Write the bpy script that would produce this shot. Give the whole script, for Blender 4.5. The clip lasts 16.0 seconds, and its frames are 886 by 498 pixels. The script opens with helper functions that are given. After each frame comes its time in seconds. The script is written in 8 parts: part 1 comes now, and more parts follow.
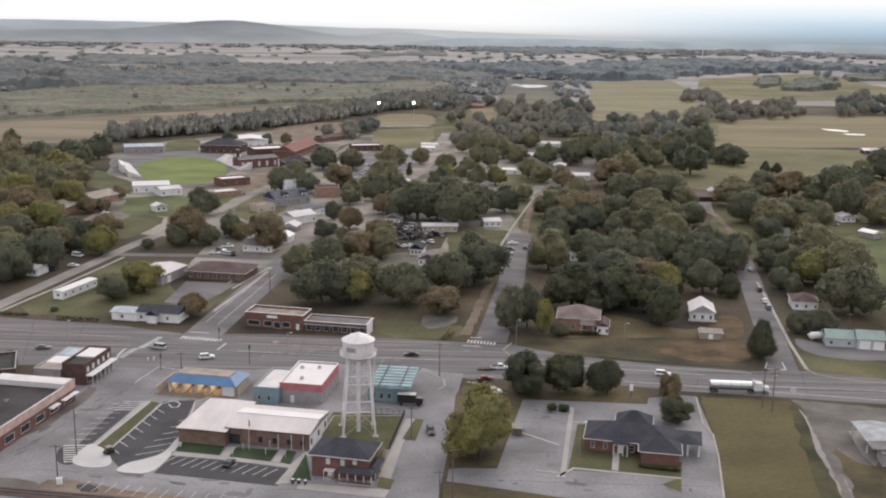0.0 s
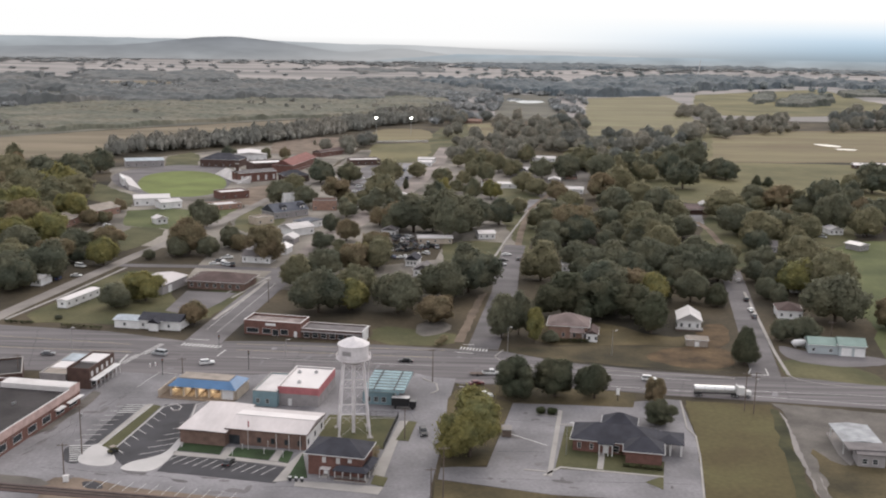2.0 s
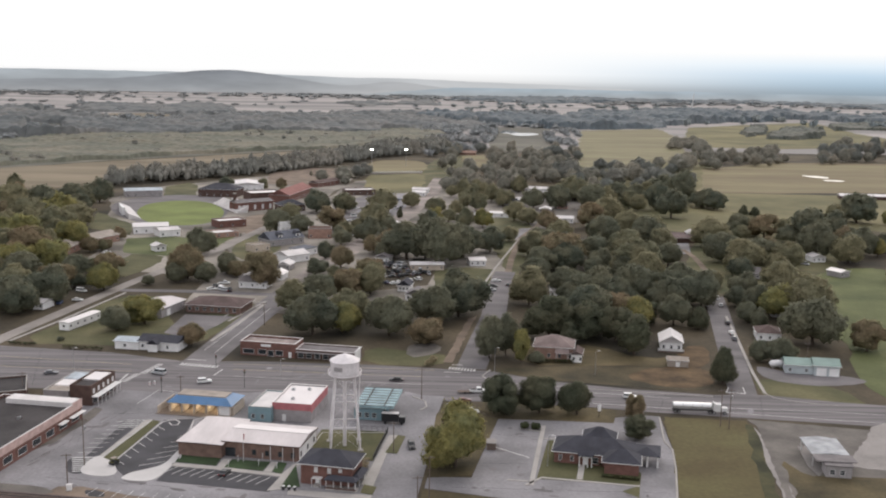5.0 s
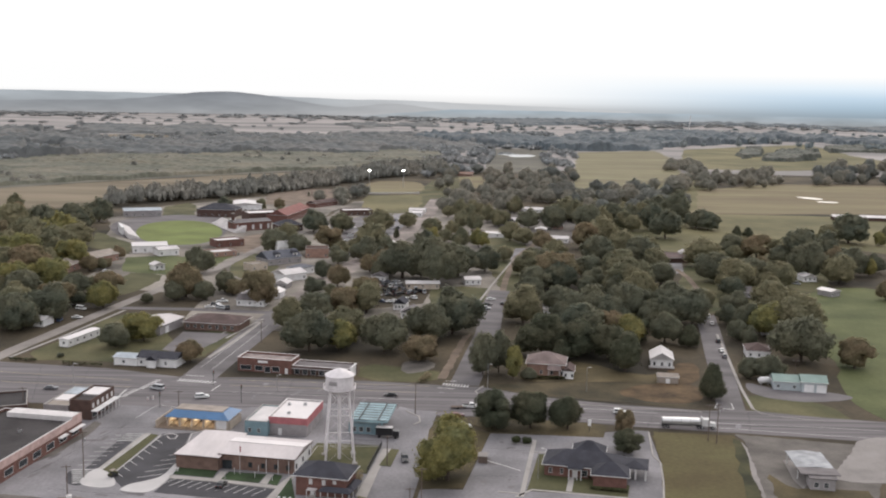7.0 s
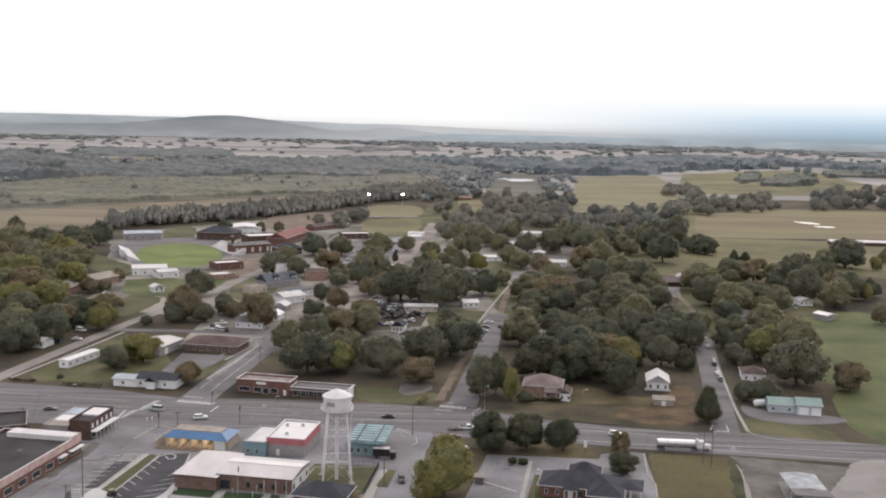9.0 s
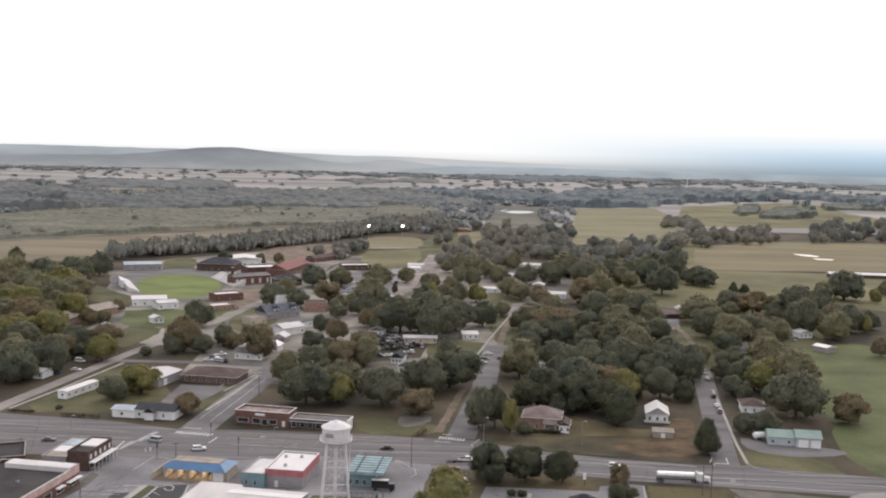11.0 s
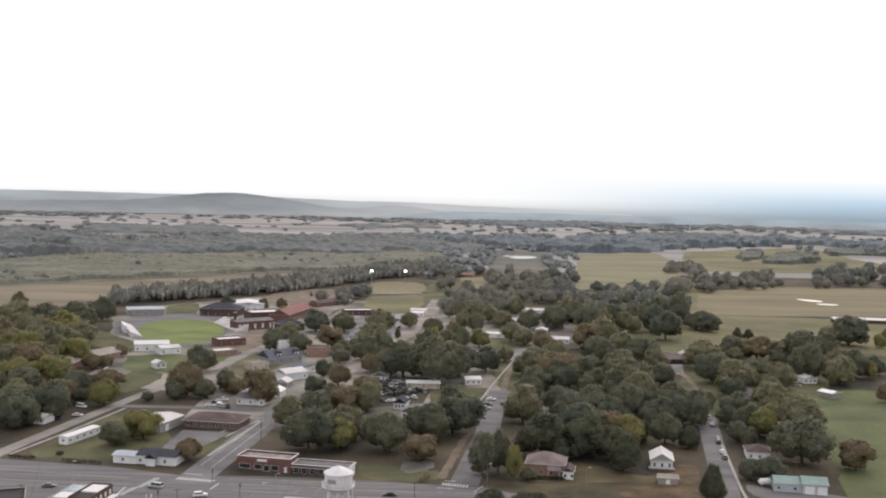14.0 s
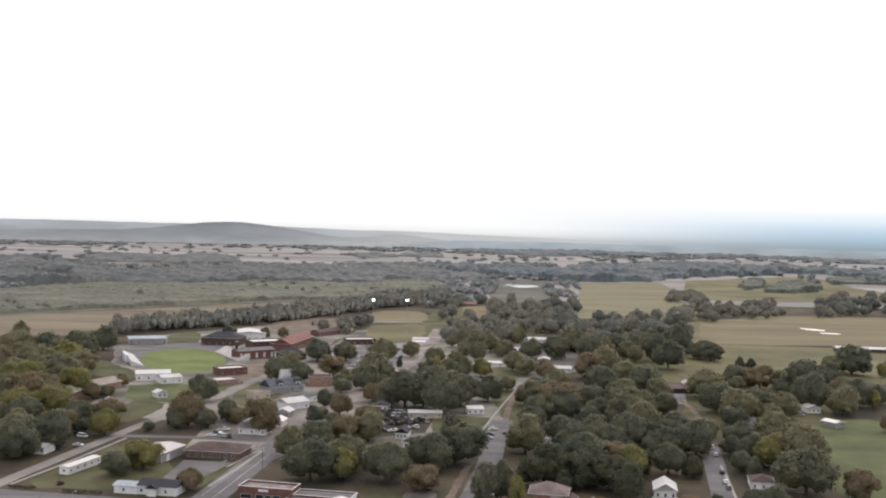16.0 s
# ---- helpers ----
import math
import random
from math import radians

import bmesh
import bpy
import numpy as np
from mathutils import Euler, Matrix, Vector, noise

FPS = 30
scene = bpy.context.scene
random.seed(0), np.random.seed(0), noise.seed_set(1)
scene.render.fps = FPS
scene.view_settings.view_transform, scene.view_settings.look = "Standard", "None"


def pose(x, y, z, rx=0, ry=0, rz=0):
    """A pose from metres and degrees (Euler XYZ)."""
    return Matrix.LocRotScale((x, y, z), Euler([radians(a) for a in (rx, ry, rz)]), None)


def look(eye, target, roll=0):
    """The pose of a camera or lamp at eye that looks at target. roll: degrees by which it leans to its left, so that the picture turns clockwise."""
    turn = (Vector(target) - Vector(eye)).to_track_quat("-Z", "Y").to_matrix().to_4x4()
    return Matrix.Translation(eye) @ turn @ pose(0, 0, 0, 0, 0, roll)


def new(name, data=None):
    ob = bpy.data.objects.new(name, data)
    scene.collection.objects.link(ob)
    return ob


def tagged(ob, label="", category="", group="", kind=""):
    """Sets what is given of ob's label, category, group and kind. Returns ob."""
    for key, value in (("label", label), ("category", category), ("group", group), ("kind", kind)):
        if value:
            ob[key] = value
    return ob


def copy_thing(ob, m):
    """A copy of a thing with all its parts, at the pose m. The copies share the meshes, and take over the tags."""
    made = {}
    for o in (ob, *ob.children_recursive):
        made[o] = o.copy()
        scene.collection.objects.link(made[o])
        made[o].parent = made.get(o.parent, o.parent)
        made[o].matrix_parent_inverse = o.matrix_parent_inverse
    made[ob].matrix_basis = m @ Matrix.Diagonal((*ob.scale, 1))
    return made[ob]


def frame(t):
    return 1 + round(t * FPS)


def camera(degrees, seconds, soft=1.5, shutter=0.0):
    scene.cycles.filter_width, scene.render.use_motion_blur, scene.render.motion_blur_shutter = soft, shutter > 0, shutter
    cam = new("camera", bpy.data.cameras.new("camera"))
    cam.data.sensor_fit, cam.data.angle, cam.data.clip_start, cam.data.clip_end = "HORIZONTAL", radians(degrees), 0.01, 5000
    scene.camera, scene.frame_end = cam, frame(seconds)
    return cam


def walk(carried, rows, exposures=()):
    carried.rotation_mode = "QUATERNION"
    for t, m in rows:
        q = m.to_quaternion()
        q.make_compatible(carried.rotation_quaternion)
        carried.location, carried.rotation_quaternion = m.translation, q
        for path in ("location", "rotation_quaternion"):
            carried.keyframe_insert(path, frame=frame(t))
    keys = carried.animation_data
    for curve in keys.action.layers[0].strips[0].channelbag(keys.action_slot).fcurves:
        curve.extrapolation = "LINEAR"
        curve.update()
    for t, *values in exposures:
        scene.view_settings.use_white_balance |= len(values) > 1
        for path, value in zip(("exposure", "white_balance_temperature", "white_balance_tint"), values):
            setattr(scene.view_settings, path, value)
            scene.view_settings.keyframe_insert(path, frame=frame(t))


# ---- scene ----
cam = camera(46.45, 16.0, soft=2.05)
PATH = [  # seconds, eye, yaw, pitch, roll
    (0, 0.00, -0.00, 106.95, 0.001, -12.473, 0.900),
    (0.5, 0.47, -2.86, 107.15, -0.025, -12.395, 0.922),
    (1, 0.82, -5.63, 107.29, -0.049, -12.158, 0.952),
    (1.5, 1.21, -8.30, 107.26, -0.073, -11.886, 0.956),
    (2, 1.71, -10.98, 107.21, -0.074, -11.607, 0.956),
    (2.5, 2.12, -13.58, 107.20, -0.086, -11.301, 0.988),
    (3, 2.58, -16.02, 107.16, -0.112, -11.006, 1.015),
    (3.5, 3.05, -18.55, 107.02, -0.132, -10.695, 1.018),
    (4, 3.55, -21.01, 106.89, -0.169, -10.366, 0.999),
    (6.5, 5.62, -31.14, 106.77, -0.289, -8.942, 1.082),
    (7, 6.00, -32.72, 106.77, -0.294, -8.605, 1.115),
    (7.5, 6.18, -33.96, 106.74, -0.312, -8.324, 1.154),
    (8, 6.34, -35.05, 106.73, -0.315, -8.045, 1.187),
    (8.5, 6.51, -35.83, 106.72, -0.308, -7.683, 1.226),
    (9, 6.67, -36.42, 106.81, -0.297, -7.272, 1.274),
    (11.5, 6.84, -37.94, 106.83, -0.248, -5.054, 1.405),
    (12, 6.81, -38.03, 106.81, -0.222, -4.606, 1.420),
    (12.5, 6.78, -38.05, 106.86, -0.192, -4.198, 1.430),
    (13, 6.78, -38.10, 106.79, -0.146, -3.856, 1.406),
    (13.5, 6.77, -38.13, 106.68, -0.101, -3.424, 1.396),
    (14, 6.78, -38.19, 106.63, -0.044, -2.999, 1.372),
    (14.5, 6.78, -38.29, 106.61, -0.004, -2.583, 1.349),
    (15, 6.70, -38.39, 106.55, 0.032, -2.152, 1.337),
    (15.5, 6.76, -38.51, 106.62, 0.073, -1.775, 1.334),
    (16, 6.58, -38.59, 106.67, 0.082, -1.391, 1.342),
]
walk(cam, [(t, pose(x, y, z, 0, 0, yaw) @ pose(0, 0, 0, 90 + pitch, 0, 0) @ pose(0, 0, 0, 0, 0, roll)) for t, x, y, z, yaw, pitch, roll in PATH])

# ---- world, sun and exposure: a bright overcast sky ----
SUN_ELEV, SUN_TURN = radians(38), radians(20)
world = bpy.data.worlds.new("overcast_sky")
scene.world = world
world.use_nodes = True
wn, wl = world.node_tree.nodes, world.node_tree.links
wn.clear()
sky = wn.new("ShaderNodeTexSky")
sky.sky_type, sky.sun_disc, sky.sun_elevation, sky.sun_rotation = "NISHITA", False, SUN_ELEV, SUN_TURN
sky.dust_density, sky.air_density = 3.0, 1.0
blue = wn.new("ShaderNodeBackground")
blue.inputs["Strength"].default_value = 0.05
cloud = wn.new("ShaderNodeBackground")
cloud.inputs["Color"].default_value = (1.0, 0.965, 0.97, 1)
cloud.inputs["Strength"].default_value = 0.97
both = wn.new("ShaderNodeAddShader")
wout = wn.new("ShaderNodeOutputWorld")
wl.new(sky.outputs[0], blue.inputs["Color"])
wl.new(blue.outputs[0], both.inputs[0])
wl.new(cloud.outputs[0], both.inputs[1])
wl.new(both.outputs[0], wout.inputs["Surface"])
sun = new("sun", bpy.data.lights.new("sun", "SUN"))
sun.data.energy, sun.data.angle, sun.data.color = 0.7, radians(25), (1.0, 0.95, 0.88)
sun.matrix_world = look((300 * math.sin(SUN_TURN), 300 * math.cos(SUN_TURN), 300 * math.tan(SUN_ELEV)), (0, 0, 0))
scene.view_settings.exposure = 0.0

# ---- materials ----
def mat(name, col, rough=0.8, vary=0.25, grain=3.0, broad=0.12, bump=0.15, metal=0.0, spec=0.3, tint=None, per_object=0.0, stretch=(1, 1, 1)):
    """A surface with fine grain and broad staining, sizes in cycles per metre."""
    m = bpy.data.materials.new(name)
    m.use_nodes = True
    n, l = m.node_tree.nodes, m.node_tree.links
    bsdf = n["Principled BSDF"]
    bsdf.inputs["Roughness"].default_value, bsdf.inputs["Metallic"].default_value = rough, metal
    bsdf.inputs["Specular IOR Level"].default_value = spec
    geo = n.new("ShaderNodeNewGeometry")
    mp = n.new("ShaderNodeMapping")
    mp.inputs["Scale"].default_value = stretch
    l.new(geo.outputs["Position"], mp.inputs["Vector"])
    fine, wide = n.new("ShaderNodeTexNoise"), n.new("ShaderNodeTexNoise")
    for t, s, d in ((fine, grain, 3.0), (wide, broad, 4.0)):
        t.inputs["Scale"].default_value, t.inputs["Detail"].default_value = s, d
        l.new(mp.outputs[0], t.inputs["Vector"])
    dark = [c * (1 - vary) for c in col]
    light = [min(1, c * (1 + vary)) for c in (tint or col)]
    ramp = n.new("ShaderNodeValToRGB")
    ramp.color_ramp.elements[0].position, ramp.color_ramp.elements[1].position = 0.33, 0.67
    ramp.color_ramp.elements[0].color, ramp.color_ramp.elements[1].color = (*dark, 1), (*light, 1)
    l.new(wide.outputs["Fac"], ramp.inputs["Fac"])
    amount = n.new("ShaderNodeMapRange")
    amount.inputs["To Min"].default_value, amount.inputs["To Max"].default_value = 1 - vary, 1 + vary
    l.new(fine.outputs["Fac"], amount.inputs["Value"])
    mul = n.new("ShaderNodeMix")
    mul.data_type, mul.blend_type = "RGBA", "MULTIPLY"
    mul.inputs["Factor"].default_value = 1.0
    l.new(ramp.outputs["Color"], mul.inputs["A"])
    l.new(amount.outputs["Result"], mul.inputs["B"])
    last = mul.outputs["Result"]
    if per_object:
        info = n.new("ShaderNodeObjectInfo")
        by = n.new("ShaderNodeMapRange")
        by.inputs["To Min"].default_value, by.inputs["To Max"].default_value = 1 - per_object, 1 + per_object
        l.new(info.outputs["Random"], by.inputs["Value"])
        mul2 = n.new("ShaderNodeMix")
        mul2.data_type, mul2.blend_type = "RGBA", "MULTIPLY"
        mul2.inputs["Factor"].default_value = 1.0
        l.new(last, mul2.inputs["A"])
        l.new(by.outputs["Result"], mul2.inputs["B"])
        last = mul2.outputs["Result"]
    l.new(last, bsdf.inputs["Base Color"])
    if bump:
        b = n.new("ShaderNodeBump")
        b.inputs["Strength"].default_value, b.inputs["Distance"].default_value = bump, 0.05
        l.new(fine.outputs["Fac"], b.inputs["Height"])
        l.new(b.outputs[0], bsdf.inputs["Normal"])
    return m


def leaf_mat(name, a, b, c, patch_size=0.22, spread=0.3, mottle=0.9, through_light=0.0):
    """Foliage: the tree picks its hue between a and b, single tufts lean to c."""
    m = bpy.data.materials.new(name)
    m.use_nodes = True
    n, l = m.node_tree.nodes, m.node_tree.links
    bsdf = n["Principled BSDF"]
    bsdf.inputs["Roughness"].default_value, bsdf.inputs["Specular IOR Level"].default_value = 0.75, 0.15
    geo, info = n.new("ShaderNodeNewGeometry"), n.new("ShaderNodeObjectInfo")
    one, two, three = n.new("ShaderNodeMix"), n.new("ShaderNodeMix"), n.new("ShaderNodeMix")
    for x in (one, two, three):
        x.data_type = "RGBA"
    one.inputs["A"].default_value, one.inputs["B"].default_value = (*a, 1), (*b, 1)
    l.new(info.outputs["Random"], one.inputs["Factor"])
    tex = n.new("ShaderNodeTexNoise")
    tex.inputs["Scale"].default_value, tex.inputs["Detail"].default_value = patch_size, 3.0
    l.new(geo.outputs["Position"], tex.inputs["Vector"])
    rng = n.new("ShaderNodeMapRange")
    rng.inputs["From Min"].default_value, rng.inputs["From Max"].default_value = 0.42, 0.68
    rng.inputs["To Max"].default_value = 0.8
    l.new(tex.outputs["Fac"], rng.inputs["Value"])
    l.new(rng.outputs["Result"], two.inputs["Factor"])
    l.new(one.outputs["Result"], two.inputs["A"])
    two.inputs["B"].default_value = (*c, 1)
    three.blend_type = "MULTIPLY"
    three.inputs["Factor"].default_value = 1.0
    amt = n.new("ShaderNodeMapRange")
    amt.inputs["To Min"].default_value, amt.inputs["To Max"].default_value = 1 - spread, 1 + spread
    l.new(geo.outputs["Random Per Island"], amt.inputs["Value"])
    l.new(two.outputs["Result"], three.inputs["A"])
    fine, tuft, both_ = n.new("ShaderNodeTexNoise"), n.new("ShaderNodeMapRange"), n.new("ShaderNodeMath")
    fine.inputs["Scale"].default_value, fine.inputs["Detail"].default_value = mottle, 3.0
    tuft.inputs["From Min"].default_value, tuft.inputs["From Max"].default_value = 0.3, 0.7
    tuft.inputs["To Min"].default_value, tuft.inputs["To Max"].default_value = 0.78, 1.22
    both_.operation = "MULTIPLY"
    l.new(geo.outputs["Position"], fine.inputs["Vector"]), l.new(fine.outputs["Fac"], tuft.inputs["Value"])
    l.new(amt.outputs["Result"], both_.inputs[0]), l.new(tuft.outputs["Result"], both_.inputs[1])
    l.new(both_.outputs[0], three.inputs["B"])
    l.new(three.outputs["Result"], bsdf.inputs["Base Color"])
    thin, mix = n.new("ShaderNodeBsdfTranslucent"), n.new("ShaderNodeMixShader")
    mix.inputs["Fac"].default_value = through_light
    l.new(three.outputs["Result"], thin.inputs["Color"])
    l.new(bsdf.outputs[0], mix.inputs[1]), l.new(thin.outputs[0], mix.inputs[2])
    l.new(mix.outputs[0], n["Material Output"].inputs["Surface"])
    return m


def plain(name, col, rough=0.5, metal=0.0, spec=0.5, glow=0.0):
    m = bpy.data.materials.new(name)
    m.use_nodes = True
    b = m.node_tree.nodes["Principled BSDF"]
    b.inputs["Base Color"].default_value = (*col, 1)
    b.inputs["Roughness"].default_value, b.inputs["Metallic"].default_value = rough, metal
    b.inputs["Specular IOR Level"].default_value = spec
    if glow:
        b.inputs["Emission Color"].default_value, b.inputs["Emission Strength"].default_value = (*col, 1), glow
    return m


M = dict(
    ground=mat("rough_grass_ground", (0.04, 0.034, 0.022), 0.95, 0.4, 0.5, 0.02, 0.3, tint=(0.068, 0.053, 0.033)),
    asphalt=mat("worn_asphalt", (0.143, 0.132, 0.134), 0.9, 0.28, 1.6, 0.06, 0.1, stretch=(0.5, 1.5, 1)),
    highway=mat("tracked_asphalt", (0.143, 0.131, 0.133), 0.9, 0.3, 1.2, 0.5, 0.1, stretch=(0.03, 0.75, 1)),
    asphalt_pale=mat("pale_asphalt", (0.202, 0.193, 0.2), 0.9, 0.3, 1.1, 0.05, 0.1),
    asphalt_dark=mat("fresh_asphalt", (0.055, 0.053, 0.058), 0.88, 0.2, 4.0, 0.12, 0.1),
    concrete=mat("concrete", (0.33, 0.31, 0.29), 0.9, 0.12, 2.5, 0.15, 0.1),
    concrete_new=mat("new_concrete", (0.47, 0.45, 0.44), 0.9, 0.08, 2.5, 0.15, 0.1),
    gravel=mat("pale_gravel", (0.25, 0.23, 0.217), 0.95, 0.18, 2.0, 0.08, 0.3),
    track=mat("packed_earth", (0.13, 0.117, 0.105), 0.95, 0.25, 1.5, 0.12, 0.3),
    dirt=mat("bare_dirt", (0.17, 0.13, 0.1), 0.95, 0.3, 1.5, 0.08, 0.3),
    lawn=mat("green_lawn", (0.034, 0.055, 0.024), 0.95, 0.3, 2.0, 0.15, 0.3),
    verge=mat("autumn_grass", (0.064, 0.054, 0.029), 0.95, 0.36, 0.9, 0.05, 0.3, tint=(0.095, 0.074, 0.038)),
    field=mat("dry_field_grass", (0.11, 0.082, 0.037), 0.95, 0.32, 0.7, 0.04, 0.3, tint=(0.082, 0.072, 0.031)),
    sports=mat("sports_turf", (0.15, 0.172, 0.055), 0.95, 0.26, 0.6, 0.03, 0.2, tint=(0.135, 0.165, 0.05)),
    pasture=mat("green_pasture", (0.115, 0.11, 0.052), 0.95, 0.22, 0.12, 0.01, 0.1, tint=(0.155, 0.135, 0.068)),
    hay=mat("hay_field", (0.2, 0.17, 0.102), 0.95, 0.22, 0.1, 0.012, 0.2, tint=(0.175, 0.162, 0.092), stretch=(0.35, 1.6, 1)),
    hay_brown=mat("brown_stubble", (0.19, 0.145, 0.088), 0.95, 0.26, 0.1, 0.012, 0.2, tint=(0.165, 0.145, 0.08), stretch=(0.3, 1.6, 1)),
    marsh=mat("marsh_grass", (0.157, 0.128, 0.084), 0.95, 0.2, 0.1, 0.012, 0.0, tint=(0.18, 0.147, 0.1), stretch=(0.3, 1.6, 1)),
    paint=mat("road_paint_white", (0.5, 0.49, 0.475), 0.7, 0.2, 2.5, 0.5, 0.0),
    paint_yellow=mat("road_paint_worn_yellow", (0.4, 0.34, 0.2), 0.7, 0.25, 2.5, 0.5, 0.0),
    brick=mat("red_brick", (0.15, 0.078, 0.064), 0.9, 0.2, 5.0, 0.5, 0.2),
    brick_dark=mat("dark_brick", (0.088, 0.055, 0.046), 0.9, 0.2, 5.0, 0.5, 0.2),
    brick_brown=mat("brown_brick", (0.165, 0.108, 0.088), 0.9, 0.2, 5.0, 0.5, 0.2),
    roof_pinkish=mat("pinkish_metal_roof", (0.52, 0.475, 0.47), 0.55, 0.1, 0.8, 0.12, 0.05, spec=0.4, stretch=(1.5, 0.4, 1)),
    brick_tan=mat("tan_brick", (0.3, 0.19, 0.15), 0.9, 0.15, 5.0, 0.5, 0.2),
    brick_pink=mat("painted_pink_brick", (0.47, 0.34, 0.31), 0.9, 0.15, 5.0, 0.5, 0.2),
    white=mat("white_painted_siding", (0.72, 0.71, 0.705), 0.7, 0.1, 2.0, 0.3, 0.1),
    cream=mat("cream_stucco", (0.47, 0.4, 0.33), 0.85, 0.1, 2.0, 0.4, 0.1),
    grey=mat("grey_painted_block", (0.3, 0.28, 0.28), 0.85, 0.12, 2.0, 0.4, 0.1),
    teal=mat("teal_painted_block", (0.19, 0.28, 0.31), 0.8, 0.12, 2.0, 0.4, 0.1),
    red_band=mat("faded_red_fascia", (0.42, 0.15, 0.16), 0.7, 0.12, 2.0, 0.5, 0.05),
    roof_white=mat("white_membrane_roof", (0.7, 0.66, 0.65), 0.7, 0.07, 1.5, 0.1, 0.05),
    roof_offwhite=mat("weathered_white_roof", (0.58, 0.55, 0.54), 0.75, 0.12, 1.5, 0.15, 0.05),
    roof_metal=mat("ribbed_metal_roof", (0.6, 0.565, 0.555), 0.5, 0.06, 1.5, 0.1, 0.05, spec=0.5),
    roof_grey=mat("grey_shingles", (0.17, 0.155, 0.155), 0.92, 0.2, 4.0, 0.25, 0.2),
    roof_dark=mat("charcoal_shingles", (0.045, 0.045, 0.055), 0.92, 0.2, 4.0, 0.25, 0.2),
    roof_brown=mat("brown_shingles", (0.1, 0.07, 0.065), 0.92, 0.18, 4.0, 0.25, 0.2),
    roof_blue=mat("blue_metal_roof", (0.06, 0.145, 0.28), 0.5, 0.12, 2.0, 0.2, 0.05, spec=0.5),
    roof_tar=mat("tar_roof", (0.045, 0.04, 0.04), 0.9, 0.3, 1.5, 0.12, 0.1),
    pale_blue=mat("pale_blue_siding", (0.4, 0.44, 0.455), 0.75, 0.1, 2.0, 0.3, 0.1),
    roof_green=mat("pale_green_metal_roof", (0.2, 0.275, 0.25), 0.6, 0.1, 2.0, 0.2, 0.05),
    roof_teal=mat("weathered_teal_metal", (0.24, 0.34, 0.365), 0.6, 0.2, 1.5, 0.3, 0.05),
    steel=mat("silver_painted_steel", (0.62, 0.585, 0.59), 0.55, 0.12, 1.2, 0.3, 0.03, spec=0.5),
    metal=plain("galvanised_metal", (0.45, 0.45, 0.46), 0.4, 0.8),
    dark_metal=plain("dark_bronze_metal", (0.03, 0.03, 0.032), 0.5),
    wood=mat("weathered_wood", (0.13, 0.1, 0.085), 0.95, 0.2, 5.0, 0.5, 0.2),
    bark=mat("bark", (0.075, 0.058, 0.045), 0.95, 0.25, 5.0, 0.5, 0.4),
    trim=plain("white_trim", (0.58, 0.57, 0.56), 0.6),
    glass=plain("window_glass", (0.03, 0.035, 0.04), 0.08, 0.0, 0.6),
    rubber=plain("rubber", (0.02, 0.02, 0.02), 0.85),
    water=plain("pond_water", (0.1, 0.11, 0.12), 0.03, 0.0, 1.0),
    red_light=plain("tail_light", (0.35, 0.02, 0.02), 0.3),
    head_light=plain("head_light", (0.75, 0.75, 0.72), 0.2),
    lamp_warm=plain("lit_lamp", (1.0, 0.86, 0.6), 0.4, glow=9.0),
    lamp_white=plain("lit_floodlight", (1.0, 0.97, 0.9), 0.4, glow=14.0),
    hedge=leaf_mat("hedge_leaves", (0.045, 0.055, 0.026), (0.06, 0.066, 0.03), (0.07, 0.06, 0.026)),
    leaf_green=leaf_mat("green_leaves", (0.178, 0.184, 0.122), (0.275, 0.256, 0.16), (0.3, 0.268, 0.165), 0.1, 0.14),
    leaf_dark=leaf_mat("dark_green_leaves", (0.128, 0.144, 0.107), (0.2, 0.202, 0.141), (0.228, 0.217, 0.144), 0.1, 0.14),
    leaf_gold=leaf_mat("yellowing_leaves", (0.27, 0.255, 0.105), (0.32, 0.28, 0.112), (0.2, 0.21, 0.108), 0.16, 0.2),
    leaf_rust=leaf_mat("rusty_leaves", (0.25, 0.202, 0.13), (0.285, 0.22, 0.138), (0.22, 0.2, 0.122), 0.1, 0.2),
    leaf_fresh=leaf_mat("fresh_green_leaves", (0.1, 0.112, 0.076), (0.118, 0.125, 0.08), (0.145, 0.138, 0.088), 0.1, 0.18),
    tan_roof=mat("tan_roof_felt", (0.3, 0.26, 0.225), 0.9, 0.15, 2.0, 0.3, 0.1),
    # distance haze painted into the leaf colours, paler and greyer than near trees
    leaf_edge=leaf_mat("hazed_leaves", (0.297, 0.289, 0.244), (0.297, 0.289, 0.244), (0.375, 0.338, 0.276), 0.03, 0.14, 0.4),
    leaf_edge_dark=leaf_mat("hazed_dark_leaves", (0.224, 0.235, 0.215), (0.224, 0.235, 0.215), (0.286, 0.274, 0.238), 0.03, 0.14, 0.4),
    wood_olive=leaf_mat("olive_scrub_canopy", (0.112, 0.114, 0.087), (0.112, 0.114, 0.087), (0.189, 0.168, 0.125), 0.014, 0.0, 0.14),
    # the grey and the blue canopy carry a haze tint in their colour
    wood_grey=leaf_mat("hazed_grey_canopy", (0.106, 0.113, 0.113), (0.106, 0.113, 0.113), (0.162, 0.157, 0.147), 0.01, 0.0, 0.09),
    wood_blue=leaf_mat("hazed_blue_canopy", (0.088, 0.106, 0.117), (0.088, 0.106, 0.117), (0.132, 0.142, 0.146), 0.008, 0.0, 0.08),
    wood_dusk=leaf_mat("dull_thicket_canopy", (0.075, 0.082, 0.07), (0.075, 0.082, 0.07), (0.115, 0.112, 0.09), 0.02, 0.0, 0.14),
    # far leaves lifted pale and bluish, so that haze sits in their base colour
